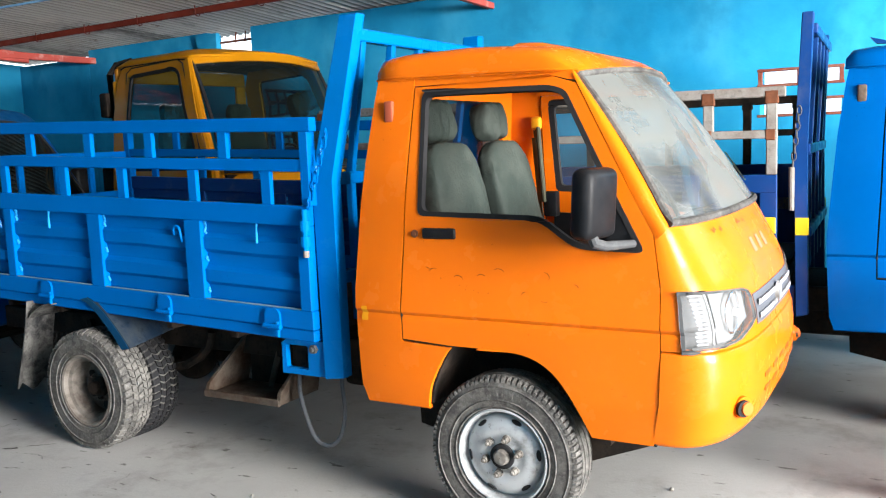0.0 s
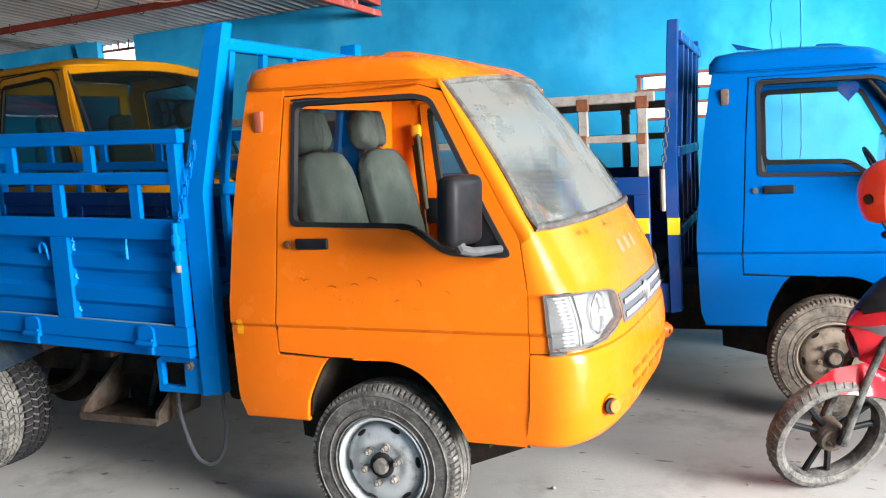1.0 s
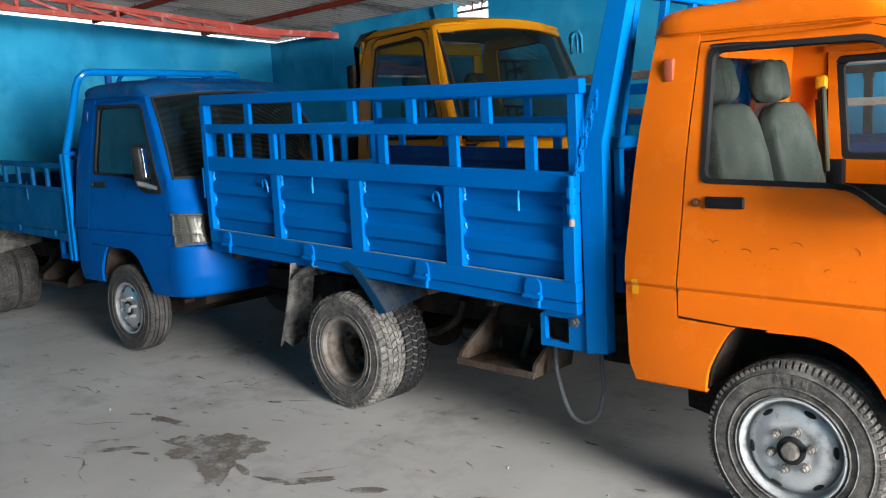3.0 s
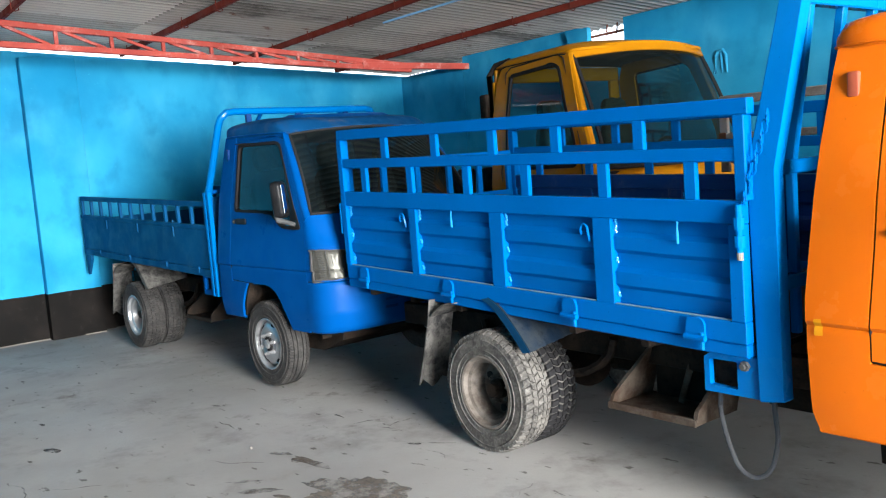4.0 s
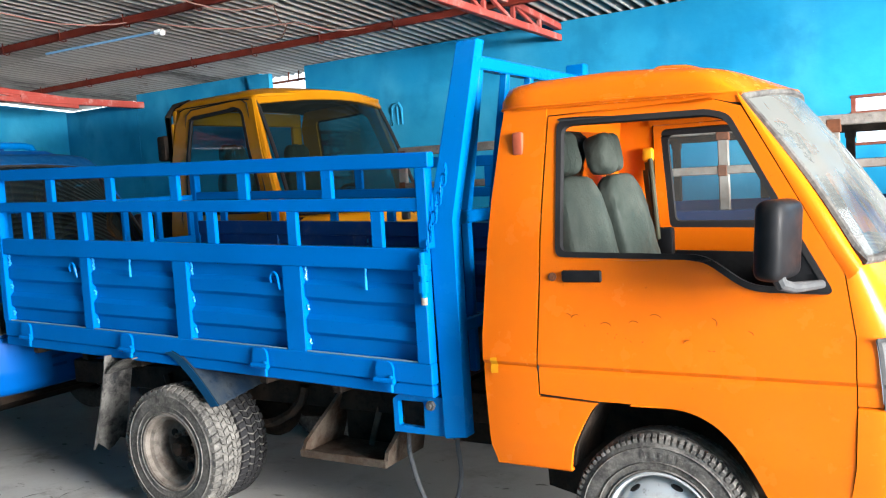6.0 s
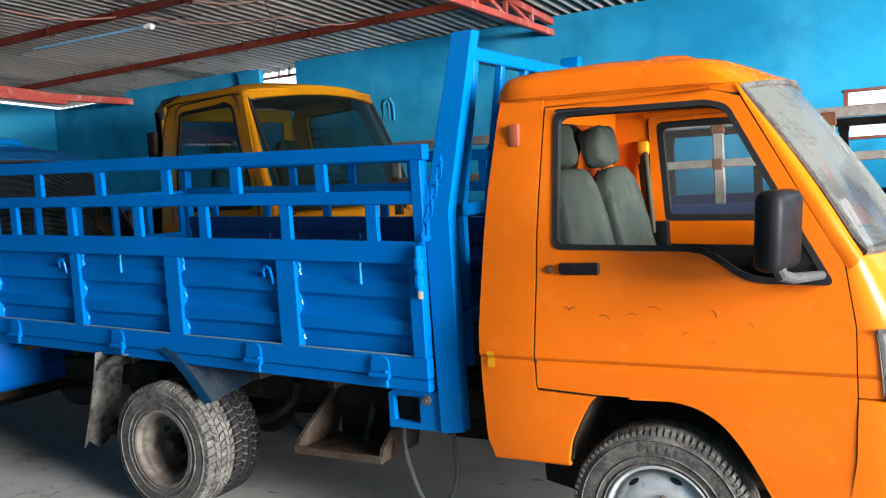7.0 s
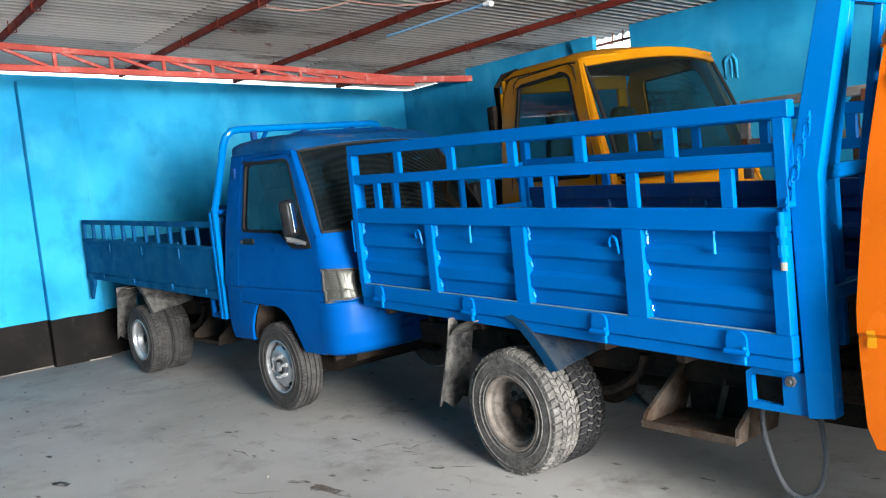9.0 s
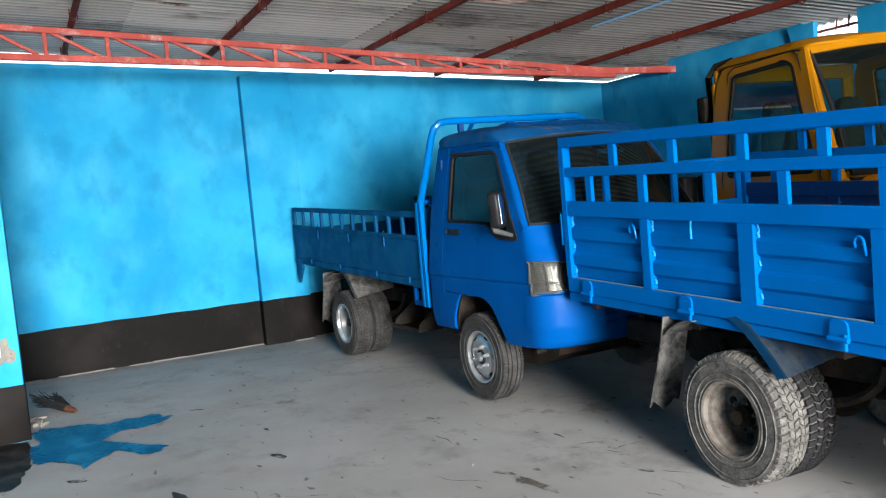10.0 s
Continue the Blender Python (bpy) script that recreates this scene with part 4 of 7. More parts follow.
def door(truck, sign, paint_mat, pane, near=True):
    d = [(-0.45, 0.78), (-0.215, 0.768)] + ARCH_FRONT + FRONT_SEAM + [(0.295, 1.80), (0.20, 1.832)] + DOOR_REAR[:-1]
    d = inset(d, 0.004)
    win = rounded(inset(WINDOW, -0.012), [0.03, 0.05, 0.06, 0.03, 0.03, 0.03, 0.04])
    bm = bmesh.new()
    sheet(bm, [d, win], side(sign))
    bmesh.ops.remove_doubles(bm, verts=bm.verts, dist=0.0025)
    leaf = part("door", bm, paint_mat, truck)
    edges = solid(leaf, 0.028).modifiers["crisp_edges"]
    edges.use_edge_sharp, edges.split_angle = False, radians(80)
    # black rubber round the window
    wo = rounded(inset(WINDOW, -0.012), [0.03, 0.05, 0.06, 0.03, 0.03, 0.03, 0.04])
    wi = rounded(inset(WINDOW, 0.008 if sign < 0 else 0.02), [0.03, 0.05, 0.06, 0.03, 0.03, 0.03, 0.04])
    bm = bmesh.new()
    sheet(bm, [wo, wi], side(sign, 0.004))
    seal = part("window_seal", bm, BLACK, leaf, "black rubber window seal")
    solid(seal, 0.03)
    # dark rubber in the gap round the door
    bm = bmesh.new()
    gap = FRONT_SEAM + [(0.295, 1.80), (0.20, 1.832)] + DOOR_REAR + [(-0.45, 0.78), (-0.215, 0.768)]
    tube(bm, [Vector(side(sign, -0.013)(x, z)) for x, z in gap], 0.007, 6)
    part("door_rubber", bm, BLACK, truck, "dark rubber in the door gap")
    # inner door card below the window
    bm = bmesh.new()
    card = [(-0.40, 0.84), (0.2, 0.84), (0.33, 0.72), (0.56, 0.72), (0.56, 1.09), (0.32, 1.10), (0.18, 1.16), (-0.38, 1.18)]
    sheet(bm, [card], side(sign, -0.045))
    solid(part("door_card", bm, PLASTIC, leaf, "dark inner door card"), 0.01)
    # small fixed quarter pane divider
    if pane is not None:
        bm = bmesh.new()
        sheet(bm, [wi], side(sign, -0.012), 0.1, 0.3)
        p = part("window_pane", bm, pane, leaf, "side window pane")
        p.visible_shadow = pane is DARK_GLASS
    # black triangle behind the mirror
    bm = bmesh.new()
    sheet(bm, [[(0.44, 1.2), (0.545, 1.197), (0.42, 1.44)]], side(sign, 0.002))
    solid(part("mirror_base", bm, PLASTIC, leaf, "black mirror base plate"), 0.012)
    bm = bmesh.new()
    y = sign * (half(1.228) + 0.001)
    box(bm, (-0.345, min(y, y + sign * 0.014), 1.206), (-0.19, max(y, y + sign * 0.014), 1.250), 0.006)
    part("door_handle", bm, PLASTIC, leaf, "black plastic pull handle")
    bm = bmesh.new()
    sheet(bm, [rounded([(-0.35, 1.165), (-0.185, 1.165), (-0.182, 1.204), (-0.35, 1.204)], 0.01)], side(sign, 0.0018))
    part("handle_recess", bm, paint_mat, leaf)
    bm = bmesh.new()
    disc(bm, (-0.385, sign * (half(1.225) + 0.002), 1.225), (0, sign, 0), 0.016, 0.008, 18)
    disc(bm, (-0.385, sign * (half(1.225) + 0.007), 1.225), (0, sign, 0), 0.009, 0.008, 14)
    part("lock", bm, RUST_PATCH if paint_mat is ORANGE else DULL_METAL, leaf, "round door lock")
    return leaf


def mirror(truck, sign, cover, fold=14):
    root = new("side_mirror")
    root.parent = truck
    bm = bmesh.new()
    folded = fold > 90
    c = Vector((0.46 if folded else 0.435 if cover is PLASTIC else 0.50, sign * (0.85 if folded else 0.90), 1.385 if folded else 1.36))
    w = 0.062 if folded else 0.098
    box(bm, (-0.045, -w, -0.125), (0.045, w, 0.125), 0.034, pose(*c, 0, 0, fold * sign) @ pose(0, 0, 0, 0, 4, 0), 4)
    part("housing", bm, cover, root, "black plastic mirror housing")
    bm = bmesh.new()
    box(bm, (-0.0465, -0.005 if folded else -0.07, -0.098), (-0.04, 0.045 if folded else 0.07, 0.098), 0.002, pose(*c, 0, 0, fold * sign) @ pose(0, 0, 0, 0, 4, 0))
    part("mirror_glass", bm, CHROME, root, "mirror glass")
    bm = bmesh.new()
    tube(bm, [c + Vector((0, sign * 0.03, -0.11)), c + Vector((0.012, sign * 0.03, -0.138)), c + Vector((0.04, 0, -0.15)), (0.545, sign * 0.795, 1.208)], [0.022, 0.021, 0.018, 0.014], 10)
    part("bracket", bm, DULL_METAL, root, "dull grey mirror arm")
    return root


def seat(truck, y, x=-0.33):
    s = new("seat")
    s.parent = truck
    def cushion(bm, m, w, d, h, bulge):
        vs = bmesh.ops.create_uvsphere(bm, u_segments=44, v_segments=28, radius=1.0)["verts"]
        for v in vs:
            p = v.co.copy()
            e = 4.4 if h > 0.4 else 3.8
            k = (abs(p.x) ** e + abs(p.y) ** e + abs(p.z) ** e) ** (-1 / e)
            v.co = Vector((p.x * k * w / 2, p.y * k * d / 2, p.z * k * h / 2))
            taper = 1 - 0.08 * max(0.0, v.co.z / (h / 2)) ** 2 if h > 0.4 else 1
            v.co.y *= taper
            v.co += p * 0.010 * bulge * noise.noise(Vector((v.co.y * (30 if bulge > 1.5 else 9), v.co.z * (9 if bulge > 1.5 else 26), v.co.x * 9 + y)))
        bmesh.ops.transform(bm, matrix=m, verts=vs)
    bm = bmesh.new()
    cushion(bm, pose(x + 0.30, y, 0.98), 0.52, 0.5, 0.16, 1)
    part("seat_cushion", bm, VINYL, s)
    bm = bmesh.new()
    cushion(bm, pose(x, y, 1.285, 0, -13, 0), 0.13, 0.45, 0.62, 0.5)
    part("backrest", bm, VINYL, s)
    bm = bmesh.new()
    cushion(bm, pose(x - 0.12, y, 1.688, 0, -10, 0), 0.13, 0.25, 0.185, 1.9)
    part("headrest", bm, VINYL, s)
    for dy in (-0.05, 0.05):
        bm = bmesh.new()
        tube(bm, [(x - 0.09, y + dy, 1.50), (x - 0.115, y + dy, 1.58)], 0.007, 8)
        part("headrest_rod", bm, CHROME, s)
    return s


def add_side(truck, sign, paint_mat, near_pane, far_pane, screen, cover):
    """Marker lamp, door, mirror and wiper of one side."""
    # marker lamp on the rear corner
    bm = bmesh.new()
    y = sign * (half(1.73) - 0.004)
    box(bm, (-0.56, min(y - 0.012, y + 0.012), 1.685), (-0.515, max(y - 0.012, y + 0.012), 1.775), 0.009, None, 3)
    part("marker_lamp", bm, MARKER if paint_mat is ORANGE else NAVY if screen is DARK_GLASS else RUST, truck, "small faded marker lamp")
    door(truck, sign, paint_mat, near_pane if sign < 0 else far_pane)
    mirror(truck, sign, cover or PLASTIC, 146 if screen is DARK_GLASS and sign < 0 else 14)
    if paint_mat is ORANGE:
        return
    # wiper
    wp = new("wiper")
    wp.parent = truck
    bm = bmesh.new()
    a = windscreen_point(-0.15 + 0.45 * (sign > 0) * 1.0, 0.0) + Vector((0.03, 0, 0.0))
    b = windscreen_point(-0.55 + 0.45 * (sign > 0), 0.035) + Vector((0.02, 0, 0.012))
    tube(bm, [a, a.lerp(b, 0.5) + Vector((0.012, 0, 0.01)), b], 0.005, 6)
    part("arm", bm, CHASSIS, wp)


def truck_cab(truck, paint_mat, near_pane, far_pane, screen, cover=None):
    # body behind the doors, both sides
    for sign in (-1, 1):
        poly = REAR_EDGE + [(-0.42, 1.864), (-0.419, 1.83)] + [(x - 0.004, z) for x, z in DOOR_REAR[1:]] + [(-0.452, 0.772), (-0.222, 0.764)] + ARCH[::-1][1:]
        bm = bmesh.new()
        sheet(bm, [poly], side(sign))
        solid(part("side_panel", bm, paint_mat, truck), 0.02)
        # rolled sill lip
        bm = bmesh.new()
        box(bm, (-0.655, sign * 0.775 - 0.012, 0.488), (-0.335, sign * 0.775 + 0.012, 0.506), 0.006)
        part("sill", bm, paint_mat, truck)
        # wheel arch lip and dark liner
        bm = bmesh.new()
        arch = ARCH + ARCH_FRONT
        for y0, y1 in ((0.30, 0.775),):
            rows = []
            for x, z in arch:
                rows.append((bm.verts.new((x, sign * y0, z + 0.012)), bm.verts.new((x, sign * y1, z + 0.012))))
            for a, b in zip(rows, rows[1:]):
                bm.faces.new((a[0], a[1], b[1], b[0]))
        solid(part("wheel_arch_liner", bm, CHASSIS, truck, "black wheel arch liner"), 0.01)
        # strip above the door
        bm = bmesh.new()
        strip = [(-0.43, 1.829), (0.20, 1.8295), (0.262, 1.812), (0.29, 1.81), (0.28, 1.846), (0.2, 1.85), (-0.43, 1.858)]
        sheet(bm, [strip], side(sign, -0.004))
        solid(part("door_header", bm, paint_mat, truck), 0.03)
        # rain gutter
        bm = bmesh.new()
        pts = [roof_point(0.999 * sign, s / 14) + Vector((0, sign * 0.004, 0.0)) for s in range(15)]
        tube(bm, pts, 0.0055, 8)
        part("rain_gutter", bm, paint_mat, truck)
        # A pillar
        bm = bmesh.new()
        def pillar(u, v, sign=sign):
            z = 1.22 + (1.835 - 1.22) * v
            x = 0.615 + (0.275 - 0.615) * v
            a = Vector((x + 0.002, sign * half(z), z))
            b = windscreen_point(sign * 1.0, max(0.0, v))
            b.z = max(b.z, 1.27)
            p = a.lerp(b, u)
            p.y += sign * 0.018 * math.sin(math.pi * u)
            p.x += 0.012 * math.sin(math.pi * u)
            return p
        grid(bm, 6, 16, pillar)
        solid(part("a_pillar", bm, paint_mat, truck), 0.02)
    # roof
    bm = bmesh.new()
    grid(bm, 36, 30, lambda u, v: roof_point(-1 + 2 * u, v))
    roof = part("roof", bm, paint_mat if screen is not DARK_GLASS else ROOF_BLUE, truck, angle=50)
    solid(roof, 0.012)
    bm = bmesh.new()
    def scoop(u, v):
        t, s = -0.22 + 0.44 * u, 0.56 + 0.20 * v
        p = roof_point(t, s)
        edge = min(1, min(u, 1 - u) * 7) * min(1, v * 12) * min(1, (1 - v) * 3.0)
        p.z += 0.02 * edge - 0.002
        return p
    grid(bm, 20, 14, scoop)
    part("roof_vent", bm, paint_mat, roof)
    # back of the cab with its window
    bm = bmesh.new()
    def back(u, v):
        x = lerp_table([(z, x) for x, z in REAR_EDGE], v)
        return (x + 0.004, u * (half(v) - 0.022) / 0.8, v)
    sheet(bm, [[(-0.8, 0.5), (0.8, 0.5), (0.8, 1.905), (-0.8, 1.905)], rounded([(-0.66, 1.30), (0.66, 1.30), (0.66, 1.80), (-0.66, 1.80)], 0.05)], back, 0.08, 0.2)
    solid(part("back_panel", bm, paint_mat, truck), 0.02)
    bm = bmesh.new()
    sheet(bm, [[(-0.68, 1.28), (0.68, 1.28), (0.68, 1.82), (-0.68, 1.82)]], lambda u, v: Vector(back(u, v)) + Vector((-0.006, 0, 0)), 0.1, 0.3)
    p = part("rear_window", bm, REAR_GLASS, truck)
    p.visible_shadow = False
    # nose skin, open behind the headlamps
    lamp = [(-0.795, 1.036), (-0.70, 1.03), (-0.60, 1.022), (-0.502, 1.012), (-0.453, 0.997), (-0.439, 0.974), (-0.439, 0.893), (-0.502, 0.872), (-0.60, 0.846), (-0.70, 0.836), (-0.795, 0.832)]
    def u_of(y, z):
        n = lerp_table([(0.6, 3.4), (1.0, 3.0), (1.12, 2.5), (1.29, 2.25)], z)
        return math.copysign(math.asin(min(1, (abs(y) / half(z))) ** (n / 2)) * 2 / math.pi, y)
    def inside(y, z):
        c = False
        for i in range(len(lamp)):
            (y0, z0), (y1, z1) = lamp[i], lamp[i - 1]
            if (z0 > z) != (z1 > z) and y < (y1 - y0) * (z - z0) / (z1 - z0) + y0:
                c = not c
        return c
    def lamp_zone(u, z, grow=0.0):
        p = nose_point(u, z)
        if abs(u) > 0.83:
            return abs(u) < 0.925 and 0.834 < z < 1.034
        return inside(-abs(p.y), z)
    bm = bmesh.new()
    z0, z1 = 0.824, 1.285
    grid(bm, 220, 90, lambda u, v: nose_point(-1 + 2 * u, z0 + (z1 - z0) * v), lambda u, v: not lamp_zone(-1 + 2 * u, z0 + (z1 - z0) * v))
    solid(part("front_panel", bm, paint_mat, truck, angle=50), 0.012)
    # bumper
    bm = bmesh.new()
    levels = [0.462, 0.474, 0.51, 0.56, 0.62, 0.68, 0.74, 0.79, 0.815, 0.82]
    outs = [-0.018, -0.002, 0.001, 0.003, 0.004, 0.004, 0.003, 0.002, 0.0, -0.01]
    def bump(u, v):
        k = v * (len(levels) - 1)
        i = min(int(k), len(levels) - 2)
        f = k - i
        z, o = levels[i] + (levels[i + 1] - levels[i]) * f, outs[i] + (outs[i + 1] - outs[i]) * f
        p = nose_point(-1 + 2 * u, z, o)
        return p
    grid(bm, 90, 36, bump)
    bumper = part("bumper", bm, paint_mat, truck, angle=70)
    solid(bumper, 0.014).modifiers["crisp_edges"].split_angle = radians(70)
    # no slots are cut: thin bars in a darker colour paint their shade
    for k in range(5):
        for z in (0.60, 0.655):
            bm = bmesh.new()
            yc = -0.32 + 0.16 * k
            pts = [nose_at_y(yc - 0.05, z, 0.005), nose_at_y(yc + 0.05, z, 0.005)]
            beam(bm, pts[0], pts[1], 0.004, 0.018, 0.001)
            part("air_slot", bm, SHADE_ORANGE if paint_mat is ORANGE else NAVY, bumper, "darker bar painted as a shaded slot in the bumper")
    for sign in (-1, 1):
        # headlamp: bezel, reflector, lens
        hl = new("headlight")
        hl.parent = truck
        fitting = GREY_METAL if paint_mat is not CAB_BLUE else DULL_METAL
        def on_skin(sign, out):
            def f(y, z):
                u = u_of(y, z)
                if abs(y) >= 0.785:
                    u = -0.83 - (abs(y) - 0.785) * 4
                p = nose_point(u, z, out)
                p.y *= -sign
                return p
            return f
        outer = [(-0.808, 1.04), (-0.79, 1.042), (-0.70, 1.034), (-0.60, 1.026), (-0.50, 1.016), (-0.45, 1.0), (-0.435, 0.975), (-0.435, 0.89), (-0.50, 0.868), (-0.60, 0.842), (-0.70, 0.832), (-0.79, 0.828), (-0.808, 0.828)]
        inner = inset(outer, 0.0055)
        bm = bmesh.new()
        sheet(bm, [outer, inner], on_skin(sign, 0.009), 0.02, 0.03)
        solid(part("bezel", bm, DULL_METAL, hl, "dull grey lamp bezel"), 0.012)
        bm = bmesh.new()
        sheet(bm, [outer], on_skin(sign, 0.006), 0.02, 0.03)
        lens = part("lens", bm, LENS_GLASS if paint_mat is ORANGE else DIM_LENS, hl, "clear plastic lamp lens")
        lens.visible_shadow = False
        bm = bmesh.new()
        def bowl(y, z, sign=sign):
            p = on_skin(sign, -0.004)(y, z)
            ay = abs(p.y)
            d = 0.02
            if ay < 0.66:
                d = 0.022 * max(0.0, 1 - ((ay - 0.54) / 0.13) ** 2 - ((z - 0.925) / 0.10) ** 2) + 0.02
            else:
                d = 0.03
            p.x -= d
            if ay > 0.7:
                p.y -= math.copysign(d * 0.8, p.y)
            return p
        sheet(bm, [outer], bowl, 0.008, 0.016)
        part("reflector", bm, REFLECTOR if paint_mat is ORANGE else DIM_REFLECTOR, hl, "chrome lamp reflector with ribs", 60)
        bm = bmesh.new()
        q = on_skin(sign, -0.03)(-0.54, 0.925)
        disc(bm, q, (1, 0, 0), 0.014, 0.03, 14)
        part("lamp_bulb", bm, WHITE if paint_mat is not CAB_BLUE else GREY_METAL, hl)
        for k in range(13):
            bm = bmesh.new()
            z = 0.848 + 0.0145 * k
            beam(bm, on_skin(sign, -0.008)(-0.781, z), on_skin(sign, -0.008)(-0.752, z), 0.006, 0.007, 0.002)
            part("lamp_fin", bm, fitting, hl)
        bm = bmesh.new()
        tube(bm, [on_skin(sign, -0.012)(-0.735, z) for z in (0.835, 0.9, 0.97, 1.036)], 0.005, 8)
        part("lamp_divider", bm, fitting, hl)
        bm = bmesh.new()
        q = on_skin(sign, -0.022)(-0.60, 0.935)
        ring = [q + Vector((0.01 * math.cos(a), 0.062 * math.cos(a), 0.075 * math.sin(a))) for a in [2 * math.pi * j / 28 for j in range(28)]]
        tube(bm, ring, 0.005, 6, True)
        part("lamp_ring", bm, CHROME if paint_mat is not CAB_BLUE else DULL_METAL, hl)
        # fog lamp
        if paint_mat is CAB_BLUE:
            add_side(truck, sign, paint_mat, near_pane, far_pane, screen, cover)
            continue
        f = new("fog_lamp")
        f.parent = truck
        c = nose_at_y(sign * 0.635, 0.60, 0.008)
        nrm = Vector((0.75, sign * 0.55, 0)).normalized()
        bm = bmesh.new()
        tube(bm, [c - nrm * 0.02, c + nrm * 0.012, c + nrm * 0.012], [0.042, 0.04, 0.02], 18)
        part("fog_bezel", bm, paint_mat, f)
        # black disc that paints the shade of a recess round the lamp
        bm = bmesh.new()
        disc(bm, c + nrm * 0.012 + Vector((0, -0.012, 0)), nrm, 0.031, 0.012, 20)
        part("fog_shade_disc", bm, BLACK, f, "black disc painted as the shaded recess round the fog lamp")
        bm = bmesh.new()
        disc(bm, c + nrm * 0.018, nrm, 0.030, 0.03, 18, 0.024)
        part("fog_lens", bm, AMBER if paint_mat is ORANGE else paint_mat, f)
        add_side(truck, sign, paint_mat, near_pane, far_pane, screen, cover)
    # grille between the lamps
    g = new("grille")
    g.parent = truck
    bm = bmesh.new()
    grid(bm, 40, 8, lambda u, v: nose_at_y(-0.41 + 0.82 * u, 0.862 + 0.115 * v, 0.004))
    solid(part("grille_frame", bm, SILVER, g, "dull silver plastic grille"), 0.012)
    for row in range(2):
        for k in range(18):
            y0 = -0.385 + 0.043 * k
            if abs(y0 + 0.018) < 0.035:
                continue
            bm = bmesh.new()
            z = 0.878 + 0.05 * row
            pts = [nose_at_y(y0, z, 0.009), nose_at_y(y0 + 0.034, z, 0.009)]
            beam(bm, pts[0] + Vector((0, 0, 0.014)), pts[1] + Vector((0, 0, 0.014)), 0.008, 0.022, 0.003)
            part("grille_slot", bm, GREY_METAL, g)
    bm = bmesh.new()
    c = nose_at_y(0, 0.92, 0.012)
    disc(bm, c, (1, 0, 0), 0.045, 0.014, 24, 0.04)
    part("badge", bm, GREY_METAL, g, "round plain badge")
    # windscreen and its rubber
    bm = bmesh.new()
    grid(bm, 24, 14, lambda u, v: windscreen_point(-1 + 2 * u, v) + Vector((0.003, 0, 0.0)))
    ws = part("windscreen", bm, screen, truck, "dusty laminated windscreen" if screen is DUSTY_GLASS else "dark windscreen", angle=60)
    ws.visible_shadow = screen is DARK_GLASS
    bm = bmesh.new()
    loop = [windscreen_point(-1 + 2 * k / 20, 0.0) for k in range(21)] + [windscreen_point(1, k / 14) for k in range(1, 15)] + [windscreen_point(1 - 2 * k / 20, 1.0) for k in range(1, 21)] + [windscreen_point(-1, 1 - k / 14) for k in range(1, 14)]
    tube(bm, [p + Vector((0.004, 0, 0.0)) for p in loop], 0.016 if screen is not DARK_GLASS else 0.011, 8, True)
    part("windscreen_seal", bm, BLACK if screen is not DUSTY_GLASS else rubber("dusty_screen_rubber", 0.9), ws, "dusty rubber windscreen seal")
    # inside
    bm = bmesh.new()
    box(bm, (-0.64, -0.74, 0.80), (0.6, 0.74, 0.83), 0.005)
    part("cab_floor", bm, CHASSIS, truck)
    bm = bmesh.new()
    prism(bm, [(0.40, 0.85), (0.66, 0.85), (0.66, 1.24), (0.56, 1.255), (0.42, 1.20), (0.38, 1.1)], "y", -0.72, 0.72)
    part("dashboard", bm, PLASTIC, truck, "black plastic dashboard")
    for x, y in ((-0.40, -0.355), (-0.415, 0.25)):
        seat(truck, y, x)
    bm = bmesh.new()
    sw = pose(0.33, 0.40, 1.22, 0, 62, 0)
    tube(bm, [sw @ Vector((0.19 * math.cos(a), 0.19 * math.sin(a), 0)) for a in [2 * math.pi * k / 28 for k in range(28)]], 0.013, 8, True)
    for a in (0.5, 2.6, 4.7):
        tube(bm, [sw @ Vector((0, 0, -0.02)), sw @ Vector((0.19 * math.cos(a), 0.19 * math.sin(a), 0))], 0.012, 6)
    tube(bm, [sw @ Vector((0, 0, 0)), sw @ Vector((0, 0, -0.25))], 0.03, 10)
    part("steering_wheel", bm, PLASTIC, truck, "black steering wheel")
    for sign in (1,):
        belt = new("seat_belt")
        belt.parent = truck
        bm = bmesh.new()
        beam(bm, (-0.445, sign * 0.655, 1.66), (-0.425, sign * 0.675, 1.24), 0.065, 0.022, 0.006)
        beam(bm, (-0.46, sign * 0.65, 1.60), (-0.43, sign * 0.69, 1.0), 0.045, 0.006, 0.001)
        part("webbing", bm, BELT, belt, "dark olive seat belt webbing")
        bm = bmesh.new()
        box(bm, (-0.475, sign * 0.655 - 0.02, 1.64), (-0.415, sign * 0.655 + 0.02, 1.715), 0.018, None, 3)
        part("anchor_cover", bm, FILLER if paint_mat is ORANGE else PLASTIC, belt, "painted belt anchor cover")
        bm = bmesh.new()
        box(bm, (-0.42, sign * 0.69 - 0.03, 1.16), (-0.34, sign * 0.69 + 0.03, 1.30), 0.012)
        part("belt_reel", bm, PLASTIC, belt, "black belt reel")


